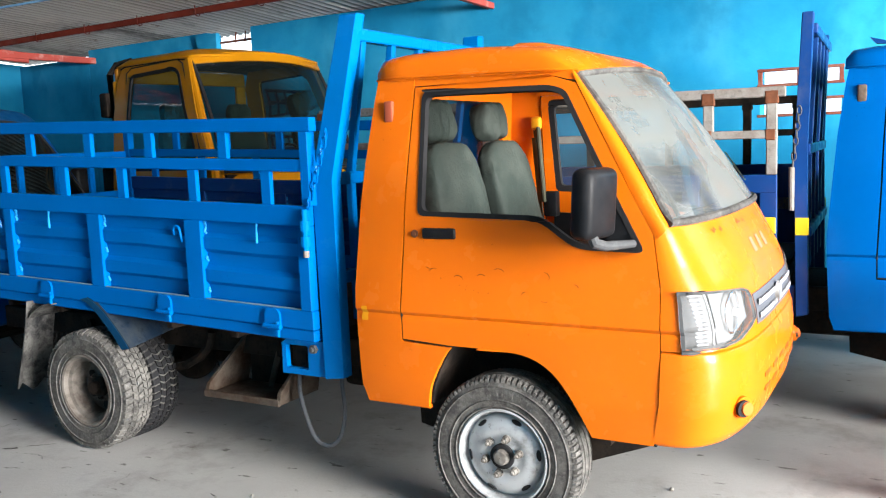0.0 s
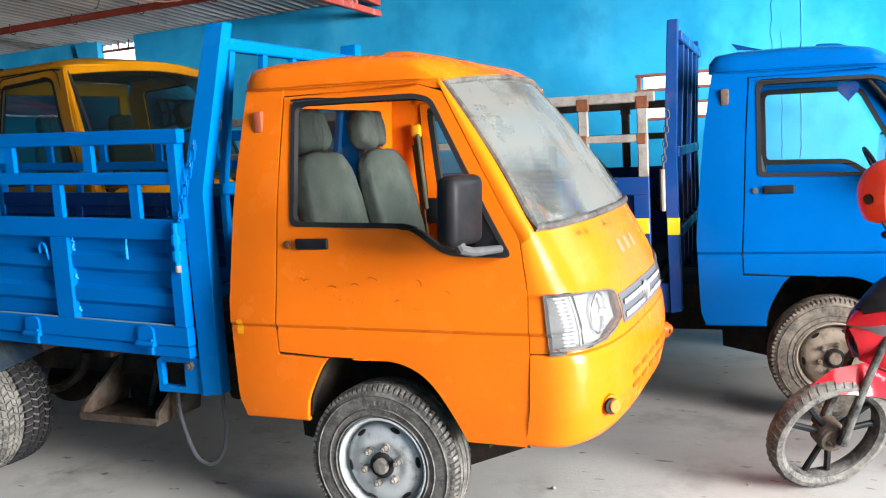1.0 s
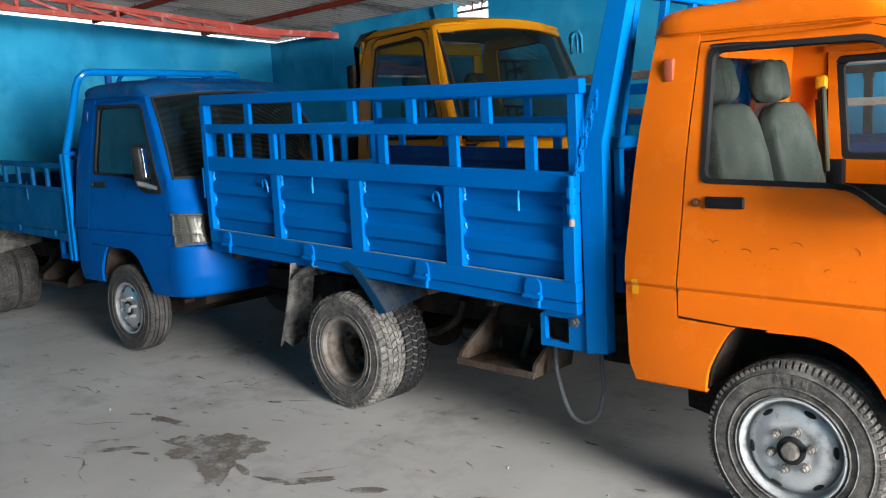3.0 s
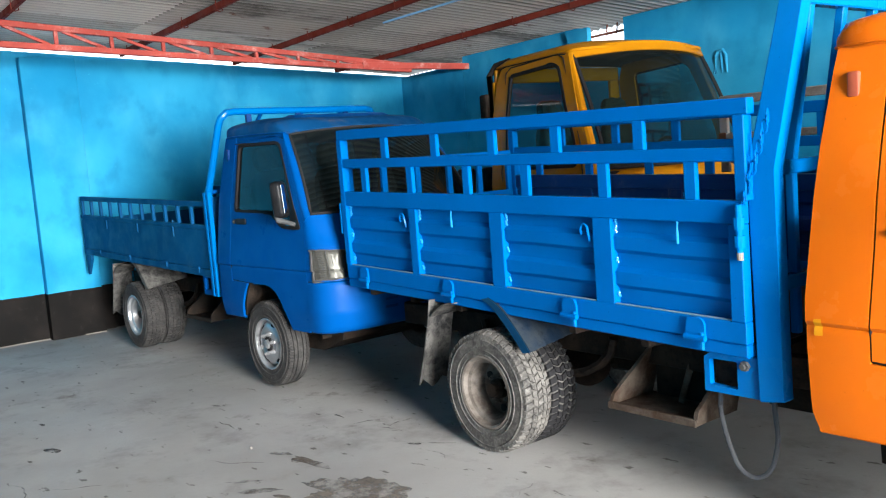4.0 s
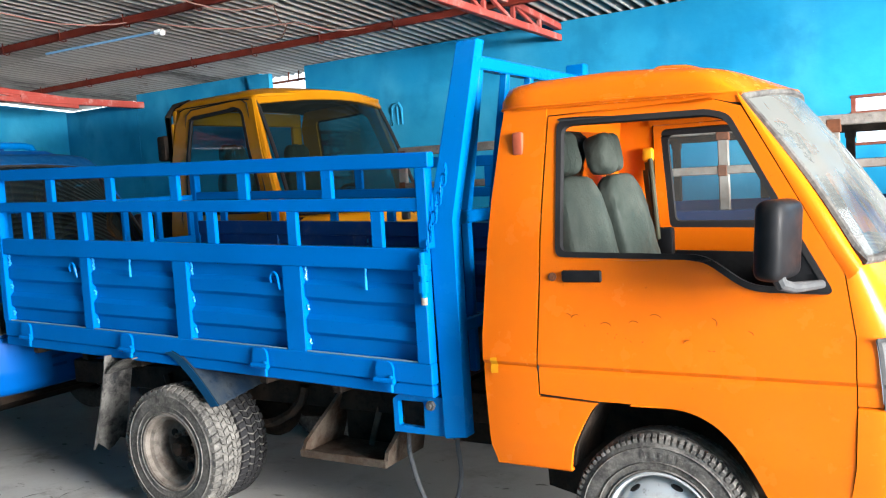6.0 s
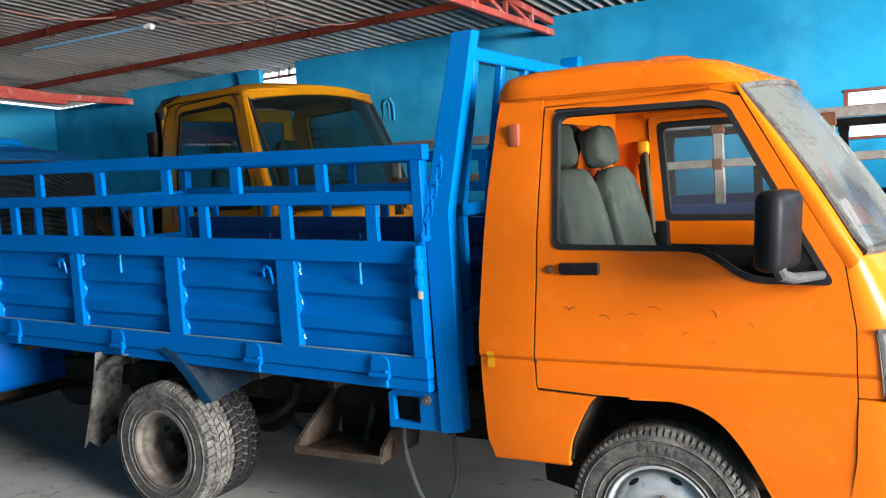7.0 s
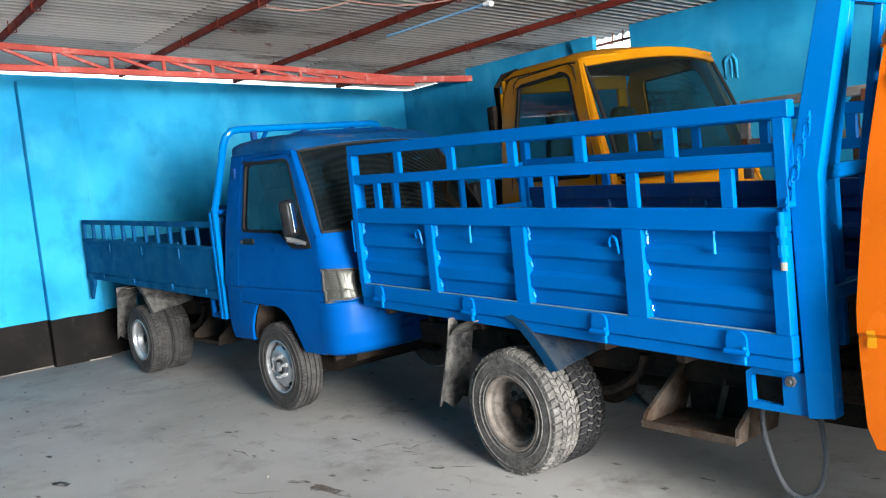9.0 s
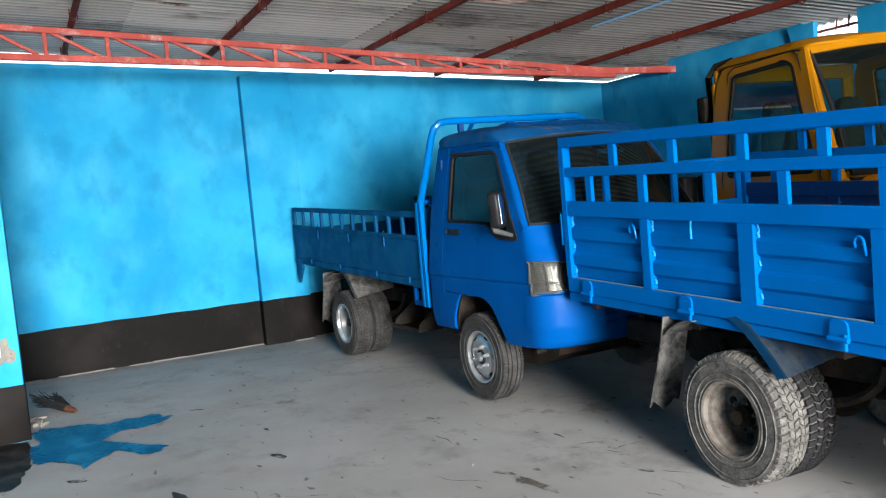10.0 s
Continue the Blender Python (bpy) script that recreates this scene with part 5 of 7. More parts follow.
def wheels(truck, rim_front, rim_rear, wheelbase=2.51, r=0.331, steer=0.0, track=0.71, twin=0.19, tyre_mat=None):
    f = wheel("front_wheel", r, 0.168, "front", rim_front, tyre_mat, tyre_mat)
    place_part(f, truck, pose(-0.01, -track, r, 0, 0, steer))
    f2 = copy_thing(f, pose(-0.01, track, r, 0, 0, 180 + steer))
    f2.parent = truck
    b = wheel("rear_wheel", r, 0.178, "rear", rim_rear, tyre_mat, tyre_mat)
    place_part(b, truck, pose(-wheelbase, -0.72, r))
    c = copy_thing(b, pose(-wheelbase, 0.72, r, 0, 37, 180))
    c.parent = truck
    inner = wheel("inner_wheel", r, 0.178, "rear", rim_rear, BLACK if rim_front is RIM else tyre_mat, tyre_mat)
    place_part(inner, truck, pose(-wheelbase, twin - 0.72, r, 0, 20, 0))
    c = copy_thing(inner, pose(-wheelbase, 0.72 - twin, r, 0, 37, 180))
    c.parent = truck
    for x, w in ((0, 0.03), (-wheelbase, 0.045)):
        bm = bmesh.new()
        tube(bm, [(x, -0.62, r), (x, 0.62, r)], w, 12)
        part("axle", bm, CHASSIS, truck)
    bm = bmesh.new()
    bmesh.ops.create_uvsphere(bm, u_segments=18, v_segments=12, radius=0.14, matrix=Matrix.Translation((-wheelbase, 0, r)))
    part("differential", bm, CHASSIS, truck)


def chassis(truck, x0, x1, z=0.58):
    for s in (-1, 1):
        bm = bmesh.new()
        box(bm, (x0, s * 0.36 - 0.03, z - 0.07), (x1, s * 0.36 + 0.03, z + 0.07), 0.006)
        part("chassis_rail", bm, CHASSIS, truck)
        bm = bmesh.new()
        pts = [(-2.43 + 0.5 * math.cos(a), s * 0.42, 0.62 - 0.25 * math.sin(a)) for a in [math.pi * k / 10 for k in range(11)]]
        tube(bm, pts, 0.025, 6)
        part("leaf_spring", bm, CHASSIS, truck)
    bm = bmesh.new()
    tube(bm, [(-0.5, 0.05, 0.45), (-1.2, 0.03, 0.42), (-2.3, 0.0, 0.36)], 0.04, 10)
    part("drive_shaft", bm, CHASSIS, truck)
    bm = bmesh.new()
    box(bm, (-0.95, -0.28, 0.34), (-0.5, 0.28, 0.66), 0.05)
    part("gearbox", bm, CHASSIS, truck)
    # engine block, crossmembers, box and spare tyre: added to block low light underneath
    bm = bmesh.new()
    prism(bm, [(-0.58, 0.30), (-0.2, 0.22), (0.25, 0.24), (0.5, 0.34), (0.56, 0.5), (0.56, 0.79), (-0.6, 0.79)], "y", -0.47, 0.47)
    part("engine", bm, CHASSIS, truck, "dark engine block added under the cab to stop light")
    bm = bmesh.new()
    box(bm, (0.46, -0.62, 0.49), (0.55, 0.62, 0.56), 0.02)
    part("front_crossmember", bm, CHASSIS, truck)
    bm = bmesh.new()
    box(bm, (-0.64, -0.72, 0.50), (-0.58, 0.72, 0.80), 0.02)
    part("cab_crossmember", bm, CHASSIS, truck)
    bm = bmesh.new()
    box(bm, (-1.30, -0.10, 0.30), (-1.0, 0.66, 0.68), 0.04)
    part("added_box", bm, CHASSIS, truck, "black box added under the bed to stop light")
    bm = bmesh.new()
    lathe(bm, [(0.17, -0.08), (0.24, -0.09), (0.31, -0.07), (0.325, 0.0), (0.31, 0.07), (0.24, 0.09), (0.17, 0.08)], 32)
    bmesh.ops.transform(bm, matrix=pose(-3.2, 0, 0.50, 90, 0, 0), verts=bm.verts)
    part("added_spare_tyre", bm, BLACK, truck, "unseen spare tyre added under the bed to stop light")
    bm = bmesh.new()
    box(bm, (-1.75, 0.18, 0.34), (-1.1, 0.62, 0.62), 0.05)
    part("fuel_tank", bm, CHASSIS, truck)
    bm = bmesh.new()
    tube(bm, [(0.2, -0.3, 0.36), (0.05, 0.0, 0.36), (0.2, 0.3, 0.36)], 0.03, 8)
    tube(bm, [(0.35, -0.55, 0.36), (0.35, 0.55, 0.36)], 0.016, 8)
    part("steering_rod", bm, CHASSIS, truck)


RAKE = 0.034


def raked(bm, rake=RAKE, x0=-0.94):
    """The empty bed stands a little higher at its tail."""
    for v in bm.verts:
        v.co.z += rake * (x0 - v.co.x)
    return bm


def bpart(name, bm, mat, parent, label="", angle=28, rake=RAKE):
    return part(name, raked(bm, rake), mat, parent, label, angle)


def bar(lo, hi, r=0.005):
    bm = bmesh.new()
    box(bm, lo, hi, r)
    return bm


def side_gate(truck, sign, mat):
    """Tall gate: two open rows of short posts above four ribbed panels."""
    g = new("side_gate")
    g.parent = truck
    # the far gate's lower rail, panel posts and panels are navy instead
    low_mat = mat if sign < 0 else NAVY
    def b(name, x0, x1, z0, z1, m=mat, r=0.004):
        k = 0.003 if name == "end_post" else -0.003 if "post" in name else 0.0
        a, c = sorted((sign * (0.746 if name == "short_post" else 0.725 - k), sign * (0.775 + k)))
        return bpart(name, bar((x0, a, z0), (x1, c, z1), r), m, g)
    b("top_rail", -3.85, -0.9, 1.665, 1.728)
    b("middle_rail", -3.85, -0.92, 1.488, 1.543)
    b("lower_rail", -3.85, -0.94, 1.245, 1.337, low_mat)
    b("bottom_rail", -3.85, -0.94, 0.772, 0.86)
    b("end_post", -3.853, -3.80, 0.86, 1.665)
    b("end_post", -0.965, -0.915, 1.337, 1.665)
    b("end_post", -1.005, -0.942, 0.86, 1.245)
    for x in (-3.32, -2.83, -2.35, -1.90, -1.41):
        b("short_post", x - 0.042, x + 0.016, 1.541, 1.667)
    for x in (-3.56, -3.08, -2.57, -2.12, -1.62, -1.16):
        b("short_post", x - 0.042, x + 0.016, 1.335, 1.49)
    for x0, x1 in ((-3.13, -3.06), (-2.42, -2.32), (-1.71, -1.60)):
        b("panel_post", x0, x1, 0.858, 1.247, low_mat)
    for x0, x1 in ((-3.80, -3.13), (-3.06, -2.42), (-2.32, -1.71), (-1.60, -1.005)):
        bm = bmesh.new()
        # two broad pressed ribs, a little uneven
        rows = [(0.0, 0.0), (0.10, 0.002), (0.175, 0.004), (0.225, 0.024), (0.375, 0.026), (0.43, 0.003), (0.50, 0.0), (0.585, 0.004), (0.635, 0.023), (0.785, 0.026), (0.84, 0.004), (0.92, 0.006), (1.0, 0.001)]
        def ribbed(u, v):
            k = v * (len(rows) - 1)
            h, w = rows[round(k)]
            w += 0.003 * noise.noise((u * 2.5 + x0 * 3, h * 5, 2.0))
            return (x0 + (x1 - x0) * u, sign * (0.731 + w), 0.86 + 0.385 * h + 0.004 * noise.noise((u * 2 + x0, h * 3, 7.0)))
        grid(bm, 12, len(rows) - 1, ribbed)
        bmesh.ops.solidify(bm, geom=bm.faces[:], thickness=0.004)
        bpart("ribbed_panel", bm, low_mat, g, "", 20)
        # rough weld beads where the ribs meet the post
        for h, n in ((0.12, 3), (0.52, 3), (0.88, 4), (0.97, 3)):
            bm = bmesh.new()
            for k in range(n):
                z = 0.86 + 0.385 * (h + 0.022 * (k - n / 2))
                bmesh.ops.create_icosphere(bm, subdivisions=1, radius=0.008, matrix=pose(x0 + 0.006, sign * (0.744 + 0.004 * math.sin(k * 2.3 + x0)), z))
            bpart("weld_bead", bm, HIGHLIGHT_BLUE, g, "glossy weld bead with the highlight put into its colour")
        bpart("ledge_dust", bar((x0 + 0.002, *sorted((sign * 0.757, sign * 0.771))[:1], 0.8605), (x1 - 0.002, sorted((sign * 0.757, sign * 0.771))[1], 0.866), 0.002), LEDGE_DUST, g, "pale dust lying on the ledge")
    # hooks and pins on the panels
    for x in (-3.195, -1.76):
        bm = bmesh.new()
        arc = [(x - 0.022 * math.cos(q), sign * 0.772, 1.186 + 0.026 * math.sin(q)) for q in [math.pi * k / 8 for k in range(9)]]
        tube(bm, [(x - 0.022, sign * 0.766, 1.165)] + arc + [(x + 0.024, sign * 0.764, 1.135)], 0.0065, 8)
        bpart("rope_hook", bm, mat, g, "bent rod rope hook")
    for x in (-2.73, -1.245):
        bm = bmesh.new()
        tube(bm, [(x, sign * 0.768, 1.25), (x, sign * 0.772, 1.20), (x, sign * 0.772, 1.155)], 0.0065, 8)
        bpart("rod_stub", bm, HIGHLIGHT_BLUE, g)
    # hinges along the bottom
    for x in (-3.64, -2.79, -1.87, -1.17):
        bm = bmesh.new()
        prof = rounded([(x - 0.045, 0.77), (x + 0.045, 0.77), (x + 0.045, 0.86), (x - 0.045, 0.86)], [0, 0, 0.045, 0.045], 6)
        prism(bm, prof, "y", *sorted((sign * 0.776, sign * 0.788)))
        bpart("hinge_leaf", bm, mat, g)
        bm = bmesh.new()
        tube(bm, [(x - 0.05, sign * 0.79, 0.775), (x + 0.05, sign * 0.79, 0.775)], 0.013, 10)
        bpart("hinge_pin", bm, mat, g)
        bm = bmesh.new()
        box(bm, (x + 0.022, sign * 0.788 - 0.007, 0.725), (x + 0.042, sign * 0.788 + 0.007, 0.80), 0.005)
        bpart("hinge_strap", bm, LIT_BLUE, g, "hinge strap in the brighter lit blue")
    # latch with its chain
    bm = bmesh.new()
    tube(bm, [(-0.945, sign * 0.79, 1.11), (-0.945, sign * 0.79, 1.325)], 0.013, 10)
    tube(bm, [(-0.945, sign * 0.79, 1.16), (-0.945, sign * 0.79, 1.205)], 0.022, 10)
    tube(bm, [(-0.945, sign * 0.79, 1.23), (-0.945, sign * 0.79, 1.275)], 0.022, 10)
    bpart("latch", bm, LIT_BLUE, g, "gate latch with worn tip")
    bm = bmesh.new()
    disc(bm, (-0.945, sign * 0.79, 1.125), (0, 0, 1), 0.0135, 0.03, 12)
    bpart("latch_tip", bm, BARE, g, "bare pale latch end")
    for k in range(9):
        c = Vector((-0.925 + 0.011 * k, sign * (0.775 - 0.004 * k), 1.35 + 0.038 * k))
        bm = bmesh.new()
        flat = k % 2
        pts = []
        for a in [2 * math.pi * i / 12 for i in range(12)]:
            p, q = 0.011 * math.cos(a), 0.025 * math.sin(a)
            pts.append(c + (Vector((p, 0, q)) if flat else Vector((0.3 * p, p * sign, q))))
        tube(bm, pts, 0.0042, 6, True)
        bpart("chain_link", bm, mat, g)
    return g


def headboard(truck, mat, width=0.11, lean=0.11, inward=0.12):
    h = new("headboard")
    h.parent = truck
    for sign in (-1, 1):
        bm = bmesh.new()
        y0, y1 = sorted((sign * 0.67, sign * 0.735))
        pts = [(-0.925, 0.54), (-0.925 + width, 0.555), (-0.94 + width, 1.45), (-0.94 + lean + width * 0.9, 2.17), (-0.94 + lean, 2.17), (-0.94, 1.45)]
        prism(bm, pts, "y", y0, y1)
        for v in bm.verts:
            if v.co.z > 1.46:
                v.co.y -= sign * inward * (v.co.z - 1.45) / 0.7
        es = [e for e in bm.edges]
        bmesh.ops.bevel(bm, geom=es, offset=0.005, segments=1, affect="EDGES", profile=0.5)
        part("corner_post", bm, mat, h)
        # plate with a square hole at the foot
        bm = bmesh.new()
        plate = [(-1.18, 0.545), (-0.93, 0.545), (-0.93, 0.71), (-1.15, 0.71), (-1.18, 0.69)]
        hole = rounded([(-1.155, 0.575), (-1.025, 0.57), (-1.025, 0.685), (-1.155, 0.685)], 0.01)
        sheet(bm, [plate, hole], lambda u, v, s=sign: (u, s * 0.722, v), 0.05, 0.1)
        solid(part("foot_plate", bm, mat, h), 0.03)
        # dark plate added behind the hole to make its inside look shaded
        bm = bmesh.new()
        box(bm, (-1.17, min(sign * 0.64, sign * 0.66), 0.55), (-1.0, max(sign * 0.64, sign * 0.66), 0.70), 0.004)
        part("hole_backing", bm, CHASSIS, h)
        bm = bmesh.new()
        disc(bm, (-0.985, sign * 0.73, 0.675), (0, sign, 0), 0.021, 0.02, 6)
        disc(bm, (-0.985, sign * 0.742, 0.675), (0, sign, 0), 0.011, 0.02, 10)
        part("foot_bolt", bm, DULL_METAL, h)
    for z, x in ((2.085, -0.89 + 0.9 * lean), (1.45, -0.89), (1.0, -0.88)):
        bm = bmesh.new()
        w = 0.68 - 0.83 * inward if z > 2 else 0.68
        box(bm, (x - 0.028, -w, z - 0.028), (x + 0.028, w, z + 0.028), 0.006)
        part("cross_rail", bm, mat, h)
    if width:
        for y in ((-0.5, -0.25, 0.0, 0.25, 0.5) if width > 0.1 else (-0.42, -0.14, 0.14, 0.42)):
            bm = bmesh.new()
            beam(bm, (-0.89, y, 0.78), (-0.89, y, 1.45), 0.035, 0.035)
            beam(bm, (-0.89, y, 1.45), (-0.89 + 0.9 * lean, y, 2.07), 0.035, 0.035)
            part("upright", bm, mat, h)
    return h


def bed_base(truck, mat, x0=-3.86, x1=-0.945):
    bm = bar((x0, -0.765, 0.715), (x1, -0.70, 0.768))
    bpart("bed_side_member", bm, mat, truck)
    bpart("bed_side_member", bar((x0, 0.70, 0.715), (x1, 0.765, 0.768)), mat, truck)
    bpart("bed_floor", bar((x0, -0.70, 0.735), (x1, 0.70, 0.765)), BED_STEEL, truck, "darkened steel bed floor")
    for k in range(7):
        x = x0 + 0.15 + 0.44 * k
        bpart("cross_member", bar((x - 0.025, -0.69, 0.66), (x + 0.025, 0.69, 0.734)), CHASSIS, truck)


def mud_guards(truck, mat, flap_mat, edge, wheelbase=2.49):
    for sign in (-1, 1):
        bm = bmesh.new()
        def guard(u, v):
            ribs = 0.008 * math.sin(u * 19) ** 6
            return (-wheelbase + 0.02 + 0.30 * v ** 0.85 + ribs, sign * (0.775 - 0.40 * u), 0.79 - 0.245 * v ** 1.25 + 0.055 * u * v)
        grid(bm, 24, 10, guard)
        solid(bpart("mud_guard", bm, mat, truck, "bent sheet steel mud guard", 50), 0.006)
        bm = bmesh.new()
        grid(bm, 2, 10, lambda u, v: (-wheelbase + 0.02 + 0.30 * v ** 0.85 - 0.055 * u, sign * 0.778, 0.79 - 0.245 * v ** 1.25 - 0.012 * u))
        solid(bpart("guard_flange", bm, edge, truck, "blue painted edge of the mud guard", 50), 0.006)
        bm = bmesh.new()
        def flap(u, v):
            wob = 0.012 * math.sin(5 * u + 3 * v)
            tear = 0.03 * math.sin(9 * u) * v
            return (-wheelbase - 0.47 - 0.16 * v + wob, sign * (0.80 - 0.20 * u), 0.73 - 0.53 * v + tear)
        grid(bm, 6, 12, flap)
        solid(bpart("mud_flap", bm, flap_mat, truck, "torn dusty rubber mud flap", 50), 0.008)
        bm = bmesh.new()
        grid(bm, 6, 6, lambda u, v: (-wheelbase - 0.47 + 0.22 * v, sign * (0.80 - 0.2 * u), 0.735 - 0.10 * (1 - v) ** 2))
        solid(bpart("mud_guard", bm, flap_mat, truck, "", 50), 0.006)


def tool_tray(truck, mat):
    t = new("step_tray")
    t.parent = truck
    bm = bmesh.new()
    box(bm, (-1.80, -0.60, 0.335), (-1.33, -0.30, 0.345), 0.002)
    part("tray_bottom", bm, mat, t)
    for x0, x1 in ((-1.82, -1.80), (-1.335, -1.315)):
        bm = bmesh.new()
        prism(bm, [(-0.61, 0.33), (-0.30, 0.33), (-0.30, 0.62), (-0.38, 0.62), (-0.61, 0.40)], "x", x0, x1)
        for v in bm.verts:
            v.co.x += (0.10 if x0 < -1.5 else 0.06) * (v.co.z - 0.33) / 0.3
        part("tray_end", bm, mat, t)
    bm = bmesh.new()
    box(bm, (-1.82, -0.615, 0.325), (-1.315, -0.60, 0.362), 0.004)
    part("tray_lip", bm, mat, t)
    bm = bmesh.new()
    beam(bm, (-1.55, -0.40, 0.35), (-1.48, -0.36, 0.62), 0.03, 0.03)
    part("tray_brace", bm, mat, t)
    bm = bmesh.new()
    box(bm, (-1.74, -0.34, 0.345), (-1.38, -0.30, 0.62), 0.01)
    part("tray_back", bm, CHASSIS, t)


def hose(truck):
    bm = bmesh.new()
    pts = [(-1.22, -0.55, 0.52), (-1.22, -0.56, 0.40), (-1.18, -0.56, 0.25), (-1.13, -0.56, 0.165), (-1.06, -0.55, 0.145), (-1.0, -0.54, 0.20), (-0.975, -0.53, 0.32), (-0.99, -0.52, 0.44), (-1.0, -0.5, 0.55)]
    fine = []
    for i in range(len(pts) - 1):
        p0, p1, p2, p3 = (Vector(pts[max(0, i - 1)]), Vector(pts[i]), Vector(pts[i + 1]), Vector(pts[min(len(pts) - 1, i + 2)]))
        for k in range(4):
            u = k / 4
            fine.append(0.5 * ((2 * p1) + (p2 - p0) * u + (2 * p0 - 5 * p1 + 4 * p2 - p3) * u * u + (3 * p1 - p0 - 3 * p2 + p3) * u ** 3))
    tube(bm, fine, 0.0105, 8)
    part("hose", bm, HOSE, truck, "loose grey hose hanging below the bed")


def orange_truck():
    t = thing("truck", pose(-1.68, 3.71, 0), "small truck with orange cab and tall blue slatted cargo bed", "truck", "trucks in the garage")
    truck_cab(t, ORANGE, None, CLEAR_GLASS, DUSTY_GLASS)
    wheels(t, RIM, RUST_RIM)
    chassis(t, -3.8, 0.7)
    bed_base(t, BLUE)
    for sign in (-1, 1):
        side_gate(t, sign, BLUE)
    tg = new("tail_gate")
    tg.parent = t
    for z0, z1 in ((1.475, 1.525), (1.17, 1.235), (0.772, 0.86)):
        bpart("rail", bar((-3.87, -0.72, z0), (-3.83, 0.72, z1), 0.004), BLUE, tg)
    for y in (-0.70, -0.43, -0.15, 0.13, 0.41, 0.70):
        bpart("short_post", bar((-3.865, y - 0.022, 1.233), (-3.835, y + 0.022, 1.477), 0.004), BLUE, tg)
    bpart("panel", bar((-3.86, -0.72, 0.858), (-3.845, 0.72, 1.172), 0.003), NAVY, tg, "navy paint on the inner panel")
    for y in (-0.765, 0.765):
        bpart("tail_latch", bar((-3.885, y - 0.012, 1.06), (-3.868, y + 0.012, 1.26), 0.004), LIT_BLUE, tg, "flat latch bar at the corner")
    headboard(t, LIT_BLUE)
    mud_guards(t, GUARD, FLAP, GUARD_EDGE)
    tool_tray(t, RUST)
    hose(t)
    # scars of scraped-off paint on the near door
    r = random.Random(4)
    for x, z, w, a0, a1 in ((-0.33, 1.075, 0.02, 20, 90), (-0.29, 1.07, 0.022, 60, 170), (-0.235, 1.055, 0.026, 190, 330), (-0.18, 1.045, 0.022, 10, 140), (-0.155, 1.03, 0.02, 200, 330), (-0.125, 1.015, 0.022, 190, 340), (-0.065, 1.005, 0.024, 190, 350), (-0.075, 1.055, 0.02, 30, 150), (0.0, 1.075, 0.026, 20, 130), (0.12, 0.995, 0.02, 80, 170), (0.19, 1.07, 0.024, 330, 440), (0.195, 0.985, 0.014, 200, 330), (0.315, 1.035, 0.016, 0, 90)):
        bm = bmesh.new()
        rows = []
        for k in range(9):
            a = radians(a0 + (a1 - a0) * k / 8)
            t0 = (0.0022 + 0.0016 * noise.noise((k * 0.8, x * 9, z * 9))) * math.sin(math.pi * (0.12 + 0.76 * k / 8))
            rows.append([bm.verts.new((x + (w + q) * math.cos(a), -half(z) - 0.0012, z + (w + q) * math.sin(a) * 0.8)) for q in (-t0, t0)])
        for p, q in zip(rows, rows[1:]):
            bm.faces.new((p[0], p[1], q[1], q[0]))
        part("paint_scar", bm, SCAR, t, "dark scar where paint was scraped off")
    bm = bmesh.new()
    sheet(bm, [rounded([(-0.655, 0.85), (-0.62, 0.852), (-0.622, 0.915), (-0.652, 0.912)], 0.006)], side(-1, 0.005))
    part("touch_up", bm, FILLER, t, "bright yellow touch-up patch")
    for u, v, w, hh, mm in ((0.83, 0.12, 0.12, 0.25, PALE_STICKER),):
        bm = bmesh.new()
        grid(bm, 3, 3, lambda a, b: windscreen_point(u + w * a, v + hh * b) + Vector((0.014, 0, 0.008)))
        part("sticker", bm, mm, t, "pale paper sticker on the windscreen")
    for k, (y, size) in enumerate(((-0.52, 0.05), (-0.44, 0.035), (-0.2, 0.06), (-0.1, 0.035), (0.2, 0.04))):
        bm = bmesh.new()
        z = 1.232 + r.uniform(-0.008, 0.008)
        rows = [[bm.verts.new(nose_at_y(y + size * j / 6, z + 0.010 * math.sin(j * 1.9 + k) * math.sin(math.pi * j / 6) + q * 0.004 * math.sin(math.pi * (0.1 + 0.8 * j / 6)), 0.004)) for q in (-1, 1)] for j in range(7)]
        for p, q in zip(rows, rows[1:]):
            bm.faces.new((p[0], p[1], q[1], q[0]))
        part("rust_mark", bm, RUST_PATCH, t, "curled rust flake below the windscreen")
    # worn letters on the nose: plain marks only
    for k in range(3):
        bm = bmesh.new()
        y = -0.13 + 0.115 * k
        a, b = nose_at_y(y - 0.029, 1.105, 0.003), nose_at_y(y + 0.029, 1.105, 0.003)
        c, d = nose_at_y(y + 0.024, 1.16, 0.003), nose_at_y(y - 0.024, 1.16, 0.003)
        bm.faces.new([bm.verts.new(p) for p in (a, b, c, d)])
        part("worn_mark", bm, LETTER, t, "worn pale mark on the nose")
    return t


